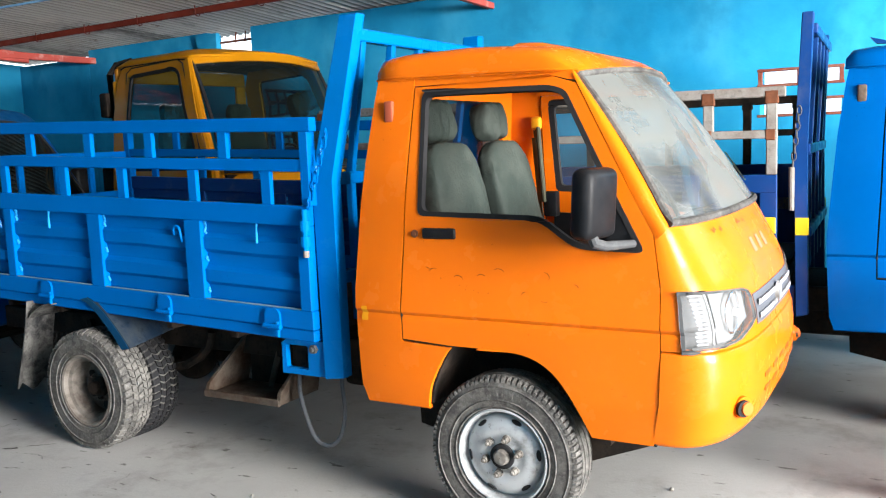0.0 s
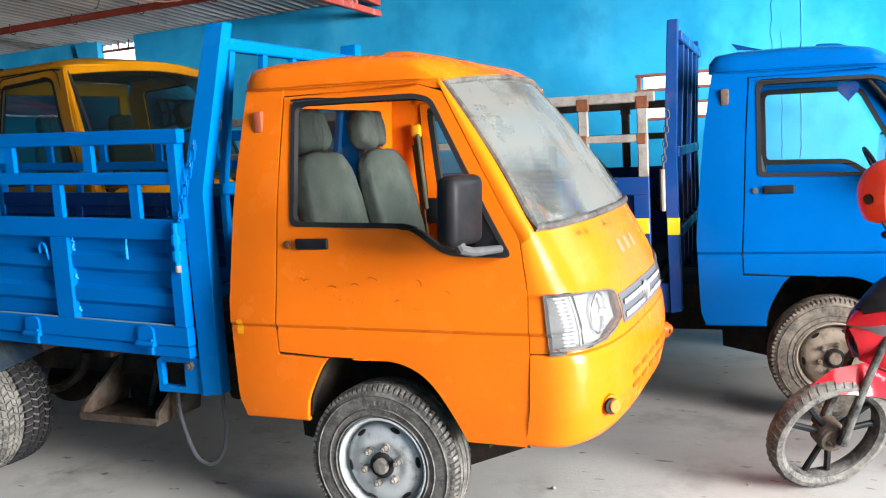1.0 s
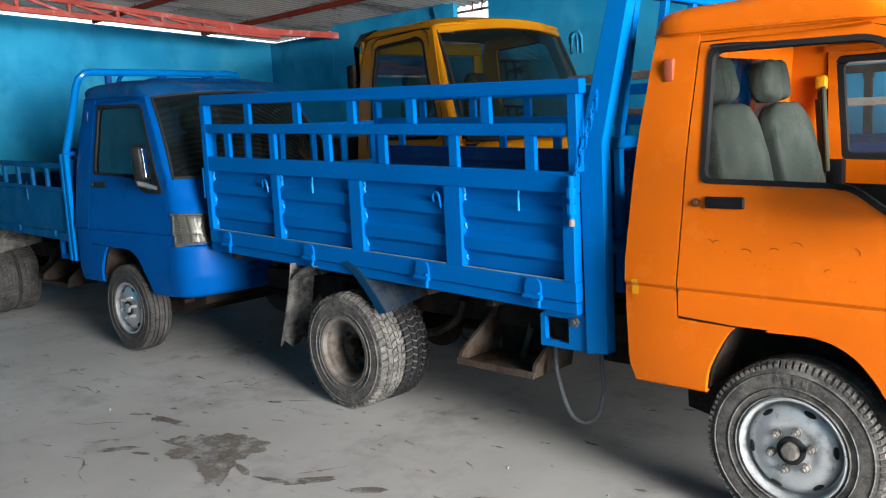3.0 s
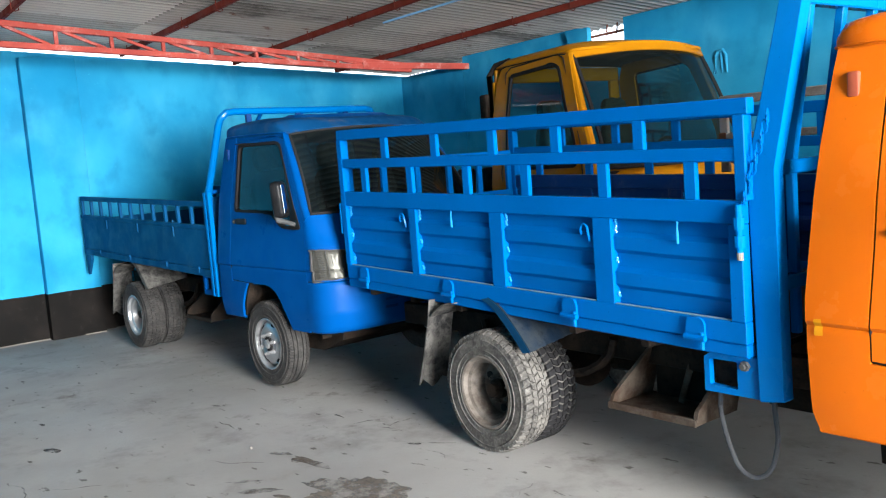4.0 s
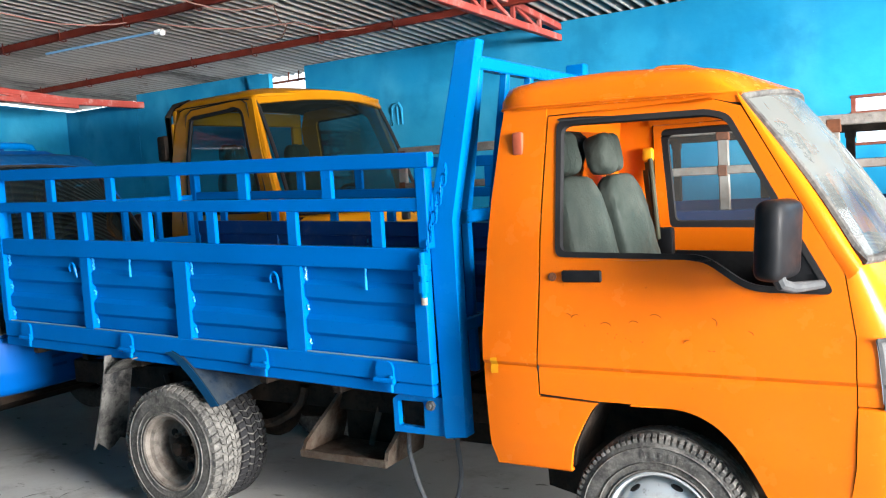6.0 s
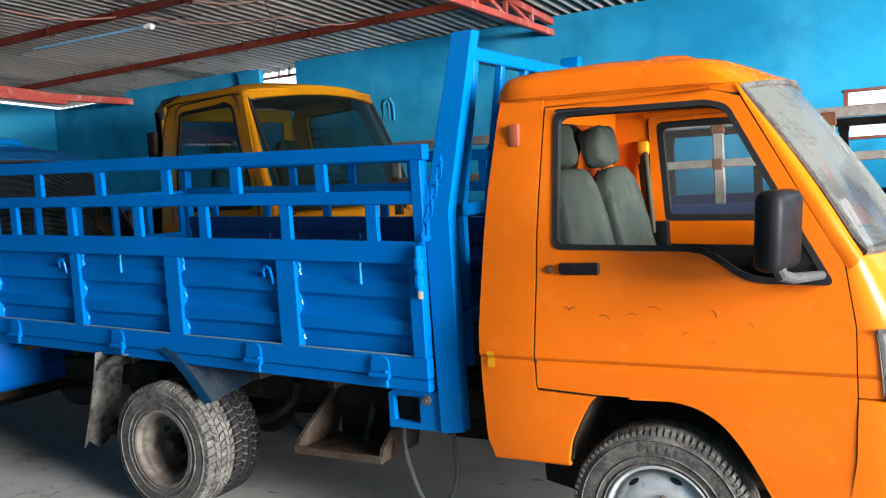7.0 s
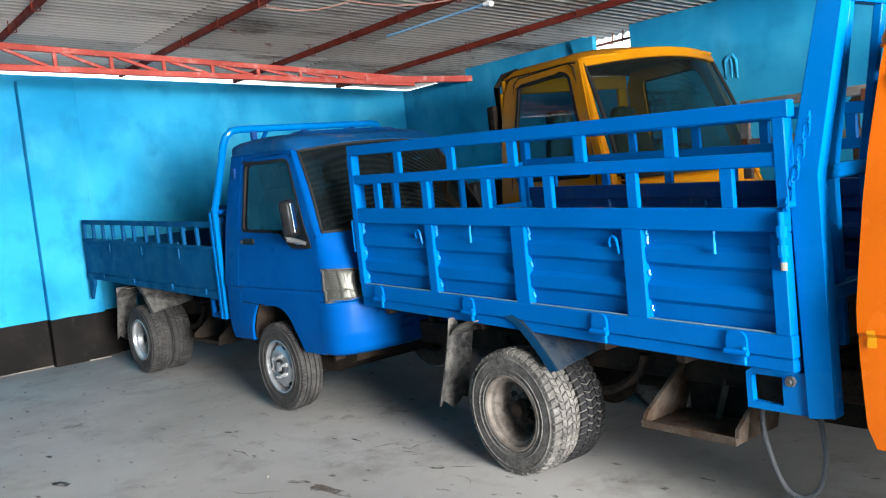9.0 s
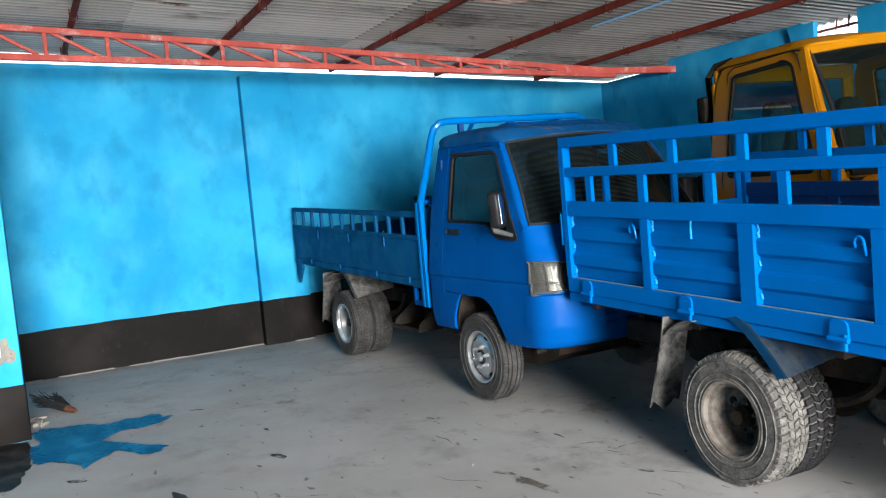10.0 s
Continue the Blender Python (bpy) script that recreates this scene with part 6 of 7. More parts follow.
def low_bed(t, mat):
    bpart("bed_side", bar((-3.85, -0.775, 0.835), (-0.86, -0.745, 1.17), 0.006), mat, t)
    bpart("bed_side", bar((-3.85, 0.745, 0.835), (-0.86, 0.775, 1.17), 0.006), mat, t)
    bpart("bed_floor", bar((-3.85, -0.745, 0.80), (-0.86, 0.745, 0.84)), mat, t)
    bpart("bed_tail", bar((-3.87, -0.775, 0.78), (-3.845, 0.775, 1.14), 0.006), mat, t)
    bpart("bed_front", bar((-0.88, -0.745, 0.8), (-0.855, 0.745, 1.42), 0.006), mat, t)
    for s in (-1, 1):
        bpart("bed_skirt", bar((-3.85, s * 0.775 - 0.012, 0.775), (-0.83, s * 0.775 + 0.012, 0.835), 0.004), mat, t)
        bpart("rail", bar((-3.85, s * 0.76 - 0.018, 1.345), (-0.86, s * 0.76 + 0.018, 1.39), 0.005), mat, t)
        bpart("rail", bar((-3.85, s * 0.765 - 0.024, 1.16), (-0.86, s * 0.765 + 0.024, 1.195), 0.005), mat, t)
        for k in range(12):
            x = -3.83 + 2.94 * k / 11
            bpart("short_post", bar((x - 0.018, s * 0.76 - 0.014, 1.19), (x + 0.018, s * 0.76 + 0.014, 1.35), 0.004), mat, t)
        for x in (-3.1, -2.3, -1.5):
            bm = bmesh.new()
            tube(bm, [(x, s * 0.782, 1.22), (x, s * 0.787, 1.15), (x, s * 0.787, 1.08)], 0.007, 8)
            bpart("rod_stub", bm, mat, t)
        for x in (-3.4, -2.6, -1.75, -1.1):
            bm = bmesh.new()
            box(bm, (x - 0.05, s * 0.79 - 0.008, 0.80), (x + 0.05, s * 0.79 + 0.008, 0.85), 0.004)
            tube(bm, [(x - 0.06, s * 0.795, 0.835), (x + 0.06, s * 0.795, 0.835)], 0.009, 8)
            bpart("hinge", bm, mat, t)
        # corner stake with foot bracket
        for x in (-0.83, -0.77):
            bm = bmesh.new()
            beam(bm, (x, s * 0.775, 0.62), (x, s * 0.775, 1.46), 0.035, 0.035)
            part("corner_stake", bm, LIT_BLUE, t)
        bm = bmesh.new()
        plate = [(-1.05, 0.62), (-0.80, 0.62), (-0.80, 0.80), (-1.05, 0.80)]
        sheet(bm, [plate, [(-1.02, 0.66), (-0.92, 0.66), (-0.92, 0.76), (-1.02, 0.76)]], lambda u, v, s=s: (u, s * 0.765, v), 0.05, 0.1)
        solid(part("foot_plate", bm, CAB_BLUE, t), 0.03)
        bm = bmesh.new()
        prism(bm, [(-3.85, 0.55), (-3.72, 0.72), (-3.72, 0.80), (-3.85, 0.80)], "y", s * 0.76 - 0.015, s * 0.76 + 0.015)
        bpart("tail_bracket", bm, mat, t)
    # tube frame behind the cab
    bm = bmesh.new()
    pts = [(-0.80, -0.76, 0.62), (-0.80, -0.76, 1.45), (-0.70, -0.752, 1.65), (-0.555, -0.74, 1.96), (-0.53, -0.725, 2.02), (-0.512, -0.685, 2.058), (-0.505, -0.62, 2.068)]
    pts = pts + [(x, -y, z) for x, y, z in pts[::-1]]
    tube(bm, pts, 0.028, 10)
    part("headboard_tube", bm, LIT_BLUE, t, "bent steel tube behind the cab")
    for z in (1.46,):
        bm = bmesh.new()
        tube(bm, [(-0.80, -0.76, z), (-0.80, 0.76, z)], 0.02, 8)
        part("cross_tube", bm, CAB_BLUE, t)
    for y in (-0.38, 0.0, 0.38):
        bm = bmesh.new()
        tube(bm, [(-0.80, y, 1.46), (-0.63, y, 1.96), (-0.505, y, 2.062)], 0.016, 8)
        part("upright_tube", bm, CAB_BLUE, t)
    for y in (-0.5, -0.05, 0.42):
        bm = bmesh.new()
        box(bm, (-0.525, y - 0.022, 1.96), (-0.49, y + 0.022, 2.055), 0.004)
        part("stub", bm, NAVY, t, "short dark stub under the tube")


def blue_truck_west():
    t = thing("truck", pose(-1.68 - 4.85, 3.71 - 0.13, 0.02, 0, 0, 2.6), "small blue truck with low dusty bed and tube frame", "truck", "trucks in the garage")
    truck_cab(t, CAB_BLUE, DARK_GLASS, DARK_GLASS, DARK_GLASS)
    wheels(t, BRIGHT_RIM, BRIGHT_RIM, 2.56, 0.32, twin=0.205, tyre_mat=DARK_TYRE)
    chassis(t, -3.6, 0.7)
    low_bed(t, BED_BLUE)
    mud_guards(t, FLAP, FLAP, FLAP, 2.56)
    tool_tray(t, CHASSIS)
    return t


def blue_truck_east():
    t = thing("truck", pose(-1.68 + 1.647, 3.71 + 1.941, 0.03, 0, 0, 2.4), "small bright blue truck with navy bed and bare rusty rails", "truck", "trucks in the garage")
    truck_cab(t, BRIGHT_BLUE, None, CLEAR_GLASS, CLEAR_GLASS)
    wheels(t, BEIGE_RIM, RUST_RIM, 2.54, 0.325, 6, tyre_mat=BEIGE_TYRE)
    chassis(t, -3.6, 0.7)
    bed_base(t, NAVY, -3.7)
    headboard(t, NAVY, 0.065, 0.03, 0.03).location.x = 0.08
    for sign in (-1, 1):
        g = new("side_gate")
        g.parent = t
        def b(name, x0, x1, z0, z1, mat, d=0.035):
            return bpart(name, bar((x0, *sorted((sign * 0.735, sign * (0.735 + d)))[:1], z0), (x1, sorted((sign * 0.735, sign * (0.735 + d)))[1], z1)), mat, g, rake=0.008)
        steel, joint = (BARE, RUST_PATCH) if sign < 0 else (CHASSIS, CHASSIS)
        b("top_rail", -3.9, -0.90, 1.735, 1.79, steel)
        b("middle_rail", -3.9, -0.94, 1.515, 1.56, steel)
        for x in (-3.88, -3.15, -2.45, -1.85, -1.30, -0.97):
            b("post", x - 0.028, x + 0.028, 1.32, 1.74, steel, 0.032)
            b("rust_joint", x - 0.035, x + 0.035, 1.70, 1.77, joint, 0.038)
            b("rust_joint", x - 0.032, x + 0.02, 1.505, 1.565, joint, 0.038)
        b("gate_rail", -3.7, -0.94, 1.22, 1.32, NAVY)
        b("gate_rail", -3.7, -0.94, 0.77, 0.88, NAVY)
        for x0, x1 in ((-3.7, -3.6), (-2.95, -2.85), (-2.15, -2.05), (-1.45, -1.35), (-1.03, -0.94)):
            b("gate_post", x0, x1, 0.87, 1.23, NAVY, 0.032)
        b("gate_panel", -3.65, -0.98, 0.87, 1.23, NAVY, 0.01)
        b("yellow_stripe", -3.7, -0.945, 1.0, 1.09, STRIPE, 0.038)
        bm = bmesh.new()
        box(bm, (-0.85, sign * 0.735 - 0.003, 0.99), (-0.782, sign * 0.735 + 0.003, 1.085), 0.001)
        part("yellow_band", bm, STRIPE, t, "yellow reflective band on the post")
        bm = bmesh.new()
        tube(bm, [(-0.868, sign * 0.76, 1.13), (-0.868, sign * 0.76, 1.36)], 0.015, 10)
        bpart("latch", bm, BARE, g)
        for k in range(8):
            c = Vector((-0.862 + 0.004 * k, sign * 0.755, 1.38 + 0.04 * k))
            bm = bmesh.new()
            tube(bm, [c + Vector((0.011 * math.cos(a) * (k % 2), 0.011 * math.cos(a) * (1 - k % 2), 0.026 * math.sin(a))) for a in [2 * math.pi * i / 10 for i in range(10)]], 0.0045, 6, True)
            bpart("chain_link", bm, DULL_METAL, g)
    # heart-shaped charm on the mirror
    bm = bmesh.new()
    heart = []
    for k in range(28):
        a = 2 * math.pi * k / 28
        heart.append((0.12 + 0.0036 * 16 * math.sin(a) ** 3, 1.745 + 0.0042 * (13 * math.cos(a) - 5 * math.cos(2 * a) - 2 * math.cos(3 * a) - math.cos(4 * a))))
    prism(bm, heart, "y", -0.02, 0.01)
    part("hanging_charm", bm, NAVY, t, "dark blue heart-shaped charm inside the cab")
    # loose wing of sheet on the roof
    bm = bmesh.new()
    prism(bm, [(-0.51, 2.035), (-0.48, 2.0), (-0.34, 1.985), (-0.42, 2.008)], "y", -0.44, -0.38)
    part("roof_fin", bm, NAVY, t, "bent flap of sheet metal on the roof")
    return t


orange_truck()
blue_truck_west()
blue_truck_east()


# ---- the tall amber truck behind ----
def amber_truck():
    t = thing("truck", pose(-5.30, 5.86, 0.04, 0, 0, -9), "taller amber yellow truck cab parked close to the back wall", "truck", "trucks in the garage")
    w_of = lambda z: lerp_table([(0.55, 0.80), (1.3, 0.81), (1.9, 0.78), (2.4, 0.70)], z)
    side_out = [(-1.28, 0.6), (0.30, 0.6), (0.30, 1.15), (0.18, 1.36), (-0.16, 2.34), (-0.26, 2.37), (-1.12, 2.34), (-1.2, 2.2), (-1.28, 1.2)]
    win = rounded([(-1.02, 1.42), (-0.02, 1.42), (-0.04, 1.62), (-0.27, 2.22), (-0.34, 2.26), (-0.98, 2.24)], 0.05)
    for sign in (-1, 1):
        f = lambda o: (lambda u, v, s=sign: (u, s * (w_of(v) + o), v))
        bm = bmesh.new()
        sheet(bm, [rounded(side_out, 0.04), win], f(0))
        solid(part("side_panel", bm, YELLOW, t), 0.03)
        bm = bmesh.new()
        sheet(bm, [rounded(inset(win, -0.012), 0), inset(win, 0.016)], f(0.006), 0.05, 0.1)
        solid(part("window_seal", bm, BLACK, t, "black rubber window seal"), 0.02)
        bm = bmesh.new()
        sheet(bm, [win], f(-0.012), 0.1, 0.3)
        part("window_pane", bm, AMBER_GLASS, t, "dark dusty side window")
        # door seam
        bm = bmesh.new()
        seam = [(-1.08, 0.7), (-1.10, 1.4), (-1.05, 2.27), (-0.98, 2.31), (-0.30, 2.33), (-0.22, 2.29), (0.03, 1.6), (0.06, 1.3), (0.06, 0.7)]
        tube(bm, [Vector(f(0.001)(u, v)) for u, v in seam], 0.006, 6)
        part("door_seam", bm, BLACK, t)
        bm = bmesh.new()
        box(bm, (-0.98, sign * 0.775 - 0.012, 1.25), (-0.82, sign * 0.775 + 0.012, 1.29), 0.008)
        part("door_handle", bm, PLASTIC, t, "black door handle")
    def ws(u, v):
        y = -0.76 + 1.56 * u
        k = 2 * u - 1
        p = Vector((0.25 + 0.19 * (1 - k * k), y, 1.38)).lerp(Vector((-0.17 + 0.17 * (1 - k * k), y * 0.93, 2.33 + 0.045 * (1 - k * k))), v)
        p.x += 0.03 * math.sin(math.pi * v)
        return p
    bm = bmesh.new()
    grid(bm, 16, 10, lambda u, v: ws(0.03 + 0.94 * u, 0.02 + 0.95 * v))
    part("windscreen", bm, AMBER_GLASS, t, "dark dusty windscreen", 60)
    bm = bmesh.new()
    loop = [ws(0.02 + 0.96 * k / 14, 0.01) for k in range(15)] + [ws(0.98, k / 10) for k in range(1, 10)] + [ws(0.98 - 0.96 * k / 14, 0.985) for k in range(15)] + [ws(0.02, 1 - k / 10) for k in range(1, 10)]
    tube(bm, loop, 0.017, 8, True)
    part("windscreen_seal", bm, BLACK, t, "black windscreen rubber")
    bm = bmesh.new()
    grid(bm, 20, 4, lambda u, v: ws(0.015 + 0.97 * u, 0.935 + 0.075 * v) + Vector((0.02, 0, 0.01)))
    bmesh.ops.solidify(bm, geom=bm.faces[:], thickness=0.016)
    part("roof_visor", bm, YELLOW, t, "", 40)
    for sign in (-1, 1):
        bm = bmesh.new()
        thin = 1.0 if sign < 0 else 0.5
        tube(bm, [(0.215, sign * 0.785, 1.3), (0.185, sign * 0.775, 1.4), (0.0, sign * 0.735, 1.88), (-0.17, sign * 0.675, 2.33)], [0.05 * thin, 0.045 * thin, 0.035 * thin, 0.035 * thin], 10)
        part("a_pillar", bm, YELLOW, t)
    def roof(u, v):
        k = -1 + 2 * u
        x = -1.2 + (1.03 + 0.17 * (1 - k * k)) * v
        e = abs(math.cos(k * math.pi / 2)) ** 0.7
        z = 2.335 + (0.105 * min(1, v * 8 + 0.1) * (1 if v < 0.75 else 1 - ((v - 0.75) / 0.25) ** 2 * 0.75)) * e
        return Vector((x, 0.73 * math.copysign(abs(math.sin(k * math.pi / 2)) ** 0.75, k), z))
    bm = bmesh.new()
    grid(bm, 28, 24, roof)
    solid(part("roof", bm, YELLOW, t, "", 50), 0.02)
    bm = bmesh.new()
    grid(bm, 16, 12, lambda u, v: roof(0.06 + 0.88 * u, 0.04 + 0.9 * v) - Vector((0, 0, 0.035)))
    solid(part("headliner", bm, CHASSIS, t, "dark grimy headliner", 50), 0.01)
    bm = bmesh.new()
    def front(u, v):
        k = -1 + 2 * u
        z = 0.6 + 0.8 * v
        return Vector((lerp_table([(0.6, 0.42), (1.15, 0.40), (1.4, 0.25)], z) - 0.12 * k ** 4, 0.80 * k, z))
    grid(bm, 24, 14, front)
    solid(part("front_panel", bm, YELLOW, t, "", 50), 0.02)
    bm = bmesh.new()
    box(bm, (-1.30, -0.74, 0.6), (-1.26, 0.74, 1.35), 0.02)
    box(bm, (-1.27, -0.72, 2.2), (-1.21, 0.72, 2.33), 0.02)
    for y in (-0.68, 0.68):
        box(bm, (-1.28, y - 0.06, 1.3), (-1.23, y + 0.06, 2.22), 0.02)
    part("back_panel", bm, YELLOW, t)
    bm = bmesh.new()
    box(bm, (-1.26, -0.74, 0.78), (0.3, 0.74, 0.84), 0.01)
    part("cab_floor", bm, CHASSIS, t)
    for y in (-0.38, 0.36):
        s = seat(t, y, -0.78)
        s.location.z = 0.22
    bm = bmesh.new()
    prism(bm, [(0.0, 0.9), (0.24, 0.9), (0.24, 1.36), (0.12, 1.38), (-0.02, 1.25)], "y", -0.70, 0.70)
    part("dashboard", bm, PLASTIC, t, "black dashboard")
    bm = bmesh.new()
    sw = pose(-0.12, 0.36, 1.42, 0, 62, 0)
    tube(bm, [sw @ Vector((0.2 * math.cos(a), 0.2 * math.sin(a), 0)) for a in [2 * math.pi * k / 24 for k in range(24)]], 0.014, 8, True)
    part("steering_wheel", bm, PLASTIC, t)
    f = wheel("front_wheel", 0.38, 0.2, "front", RIM)
    place_part(f, t, pose(-0.25, -0.66, 0.38))
    f2 = copy_thing(f, pose(-0.25, 0.66, 0.38, 0, 0, 180))
    f2.parent = t
    b = wheel("rear_wheel", 0.38, 0.2, "rear", RUST_RIM)
    place_part(b, t, pose(-2.3, -0.66, 0.38))
    b2 = copy_thing(b, pose(-2.3, 0.6, 0.38, 0, 0, 180))
    b2.parent = t
    for s in (-1, 1):
        bm = bmesh.new()
        box(bm, (-2.7, s * 0.36 - 0.04, 0.62), (0.3, s * 0.36 + 0.04, 0.8), 0.01)
        part("chassis_rail", bm, CHASSIS, t)
    # dark tank and exhaust stack behind the cab
    bm = bmesh.new()
    box(bm, (-1.62, -0.72, 0.85), (-1.36, 0.72, 1.45), 0.03)
    part("rear_bulkhead", bm, CHASSIS, t, "black steel bulkhead behind the cab")
    bm = bmesh.new()
    box(bm, (-1.45, -0.78, 1.9), (-1.33, -0.62, 2.12), 0.02)
    part("air_intake", bm, CHASSIS, t, "dark air intake box")
    bm = bmesh.new()
    tube(bm, [(-1.33, -0.72, 1.2), (-1.33, -0.72, 2.28), (-1.25, -0.7, 2.36), (-1.12, -0.62, 2.39)], 0.03, 10)
    part("snorkel", bm, CHASSIS, t, "black pipe beside the cab")
    return t


amber_truck()


# ---- motorcycle with a helmet ----
def motorcycle():
    at = pose(-0.06, 3.95, 0, 0, 0, 212) @ pose(0, 0, 0, -7, 0, 0)
    m = thing("motorcycle", at, "red motorcycle with dusty front wheel standing between trucks", "motorcycle")
    # x forward; the front axle at x = 0
    R = 0.275
    def cast_wheel(name, basis):
        fw = new(name)
        fw.parent = m
        fw.matrix_basis = basis
        bm = bmesh.new()
        lathe(bm, [(0.79 * R, -0.034), (0.86 * R, -0.048), (0.94 * R, -0.043), (0.985 * R, -0.024), (R, 0), (0.985 * R, 0.024), (0.94 * R, 0.043), (0.86 * R, 0.048), (0.79 * R, 0.034)], 64)
        part("tyre", bm, TREAD, fw, "dusty motorcycle tyre")
        bm = bmesh.new()
        for k in range(44):
            for s in (-1, 1):
                a = 2 * math.pi * (k + 0.25 * s) / 44
                p = [Vector((r * math.cos(a + da), y * s, r * math.sin(a + da))) for r, y, da in ((R * 1.0, 0.006, 0.0), (R * 0.984, 0.024, -0.03), (R * 0.945, 0.041, -0.05))]
                tube(bm, p, [0.003, 0.0035, 0.003], 4)
        part("tread_groove", bm, TYRE, fw)
        bm = bmesh.new()
        lathe(bm, [(0.815 * R, -0.027), (0.83 * R, -0.032), (0.78 * R, -0.028), (0.75 * R, -0.01), (0.75 * R, 0.01), (0.78 * R, 0.028), (0.83 * R, 0.032), (0.815 * R, 0.027)], 64)
        part("rim", bm, FLAP, fw, "dusty grey cast rim")
        for k in range(3):
            for d in (-0.16, 0.16):
                a = 2 * math.pi * (k + 0.3) / 3
                bm = bmesh.new()
                beam(bm, (0.03 * math.cos(a + d * 2), 0, 0.03 * math.sin(a + d * 2)), (0.76 * R * math.cos(a + d * 1.7), 0, 0.76 * R * math.sin(a + d * 1.7)), 0.026, 0.024, 0.006, (0, 1, 0))
                part("spoke", bm, PLASTIC, fw)
        bm = bmesh.new()
        disc(bm, (0, 0, 0), (0, 1, 0), 0.066, 0.07, 28)
        lathe(bm, [(0.064, 0.035), (0.06, 0.05), (0.035, 0.058), (0.018, 0.075), (0.001, 0.075)], 28, False)
        disc(bm, (0, -0.045, 0), (0, 1, 0), 0.02, 0.12, 12)
        box(bm, (-0.05, 0.045, 0.0), (0.035, 0.068, 0.03), 0.006, Matrix.Rotation(0.7, 4, "Y"))
        part("hub", bm, RUST, fw, "dusty hub with drum brake")
        return fw
    cast_wheel("front_wheel", Matrix.Translation((0, 0, R - 0.008)) @ Matrix.Rotation(radians(-12), 4, "X"))
    cast_wheel("rear_wheel", pose(-1.24, 0, R))
    for s in (-1, 1):
        bm = bmesh.new()
        tube(bm, [(-0.005, s * 0.078 + 0.012, R - 0.02), (-0.03, s * 0.078 + 0.02, 0.36), (-0.10, s * 0.075 + 0.02, 0.55), (-0.24, s * 0.075, 0.86)], [0.024, 0.021, 0.017, 0.016], 12)
        part("fork_leg", bm, FLAP, m, "dusty grey fork leg")
    def shell(name, mat, ridge, width, drop, label, power=1.6, lift=0.0, v0=-1.0, v1=1.0):
        """A moulded cover: a ridge line with its width and side drop at each station."""
        n = len(ridge) - 1
        bm = bmesh.new()
        def at_uv(u, v):
            k = min(int(u * n), n - 1)
            f = u * n - k
            p = Vector(ridge[k]).lerp(Vector(ridge[k + 1]), f)
            w, d = width[k] + (width[k + 1] - width[k]) * f, drop[k] + (drop[k + 1] - drop[k]) * f
            t = v0 + (v1 - v0) * v
            return p + Vector((0, w * t, lift - d * abs(t) ** power))
        grid(bm, 6 * n, 14, at_uv)
        return solid(part(name, bm, mat, m, label, 40), 0.005)
    shell("front_mudguard", BIKE_RED, [(0.13, 0.03, 0.505), (0.02, 0.03, 0.575), (-0.12, 0.03, 0.59), (-0.26, 0.03, 0.53), (-0.33, 0.03, 0.42)], [0.012, 0.07, 0.078, 0.07, 0.06], [0.03, 0.085, 0.12, 0.10, 0.06], "glossy red pointed front mudguard", 1.2)
    shell("headlamp_cowl", BIKE_RED, [(-0.05, 0, 0.765), (-0.12, 0, 0.83), (-0.22, 0, 0.92), (-0.34, 0, 0.99), (-0.42, 0, 0.97)], [0.015, 0.09, 0.15, 0.17, 0.14], [0.01, 0.06, 0.10, 0.10, 0.08], "red headlamp cowl")
    shell("wind_panel", PLASTIC, [(-0.10, 0, 0.815), (-0.16, 0, 0.868), (-0.24, 0, 0.937), (-0.33, 0, 0.988)], [0.03, 0.085, 0.12, 0.11], [0.012, 0.04, 0.06, 0.05], "dark smoked panel on the cowl", 1.6, 0.006)
    for s in (-1, 1):
        bm = bmesh.new()
        grid(bm, 8, 5, lambda u, v: Vector((-0.06 - 0.15 * u - 0.02 * v, s * (0.012 + 0.15 * u ** 0.8 - 0.02 * v), 0.752 + 0.05 * u - 0.055 * v * (0.3 + 0.7 * math.sin(math.pi * u)))))
        solid(part("headlamp", bm, REFLECTOR, m, "clear slanted headlamp lens", 50), 0.006)
        bm = bmesh.new()
        def fairing(u, v):
            top = Vector((-0.05 - 0.36 * u, s * (0.012 + 0.16 * u ** 0.7), 0.742 + 0.14 * u))
            low = Vector((-0.10 - 0.42 * u, s * (0.02 + 0.15 * u), 0.60 - 0.18 * u + 0.10 * u * u))
            p = top.lerp(low, v)
            p.y += s * 0.025 * math.sin(math.pi * v)
            return p
        grid(bm, 14, 10, fairing)
        solid(part("front_fairing", bm, BIKE_RED, m, "red plastic front fairing", 50), 0.005)
        bm = bmesh.new()
        grid(bm, 10, 8, lambda u, v: Vector((-0.40 - 0.22 * u, s * (0.17 - 0.03 * u), 0.84 - 0.40 * v - 0.06 * u)))
        solid(part("leg_shield", bm, BIKE_RED, m, "red plastic leg shield", 50), 0.005)
    bm = bmesh.new()
    tube(bm, [(-0.44, -0.34, 1.04), (-0.37, -0.2, 1.08), (-0.32, 0, 1.05), (-0.37, 0.2, 1.08), (-0.44, 0.34, 1.04)], 0.012, 8)
    part("handlebar", bm, PLASTIC, m)
    bm = bmesh.new()
    tube(bm, [(-0.32, 0, 1.05), (-0.30, 0, 0.9), (-0.25, 0, 0.8)], 0.025, 10)
    part("steering_stem", bm, CHASSIS, m)
    for s in (-1, 1):
        bm = bmesh.new()
        tube(bm, [(-0.40, s * 0.26, 1.065), (-0.46, s * 0.37, 1.03)], 0.018, 8)
        part("grip", bm, BLACK, m)
    # frame, engine, tank, seat
    bm = bmesh.new()
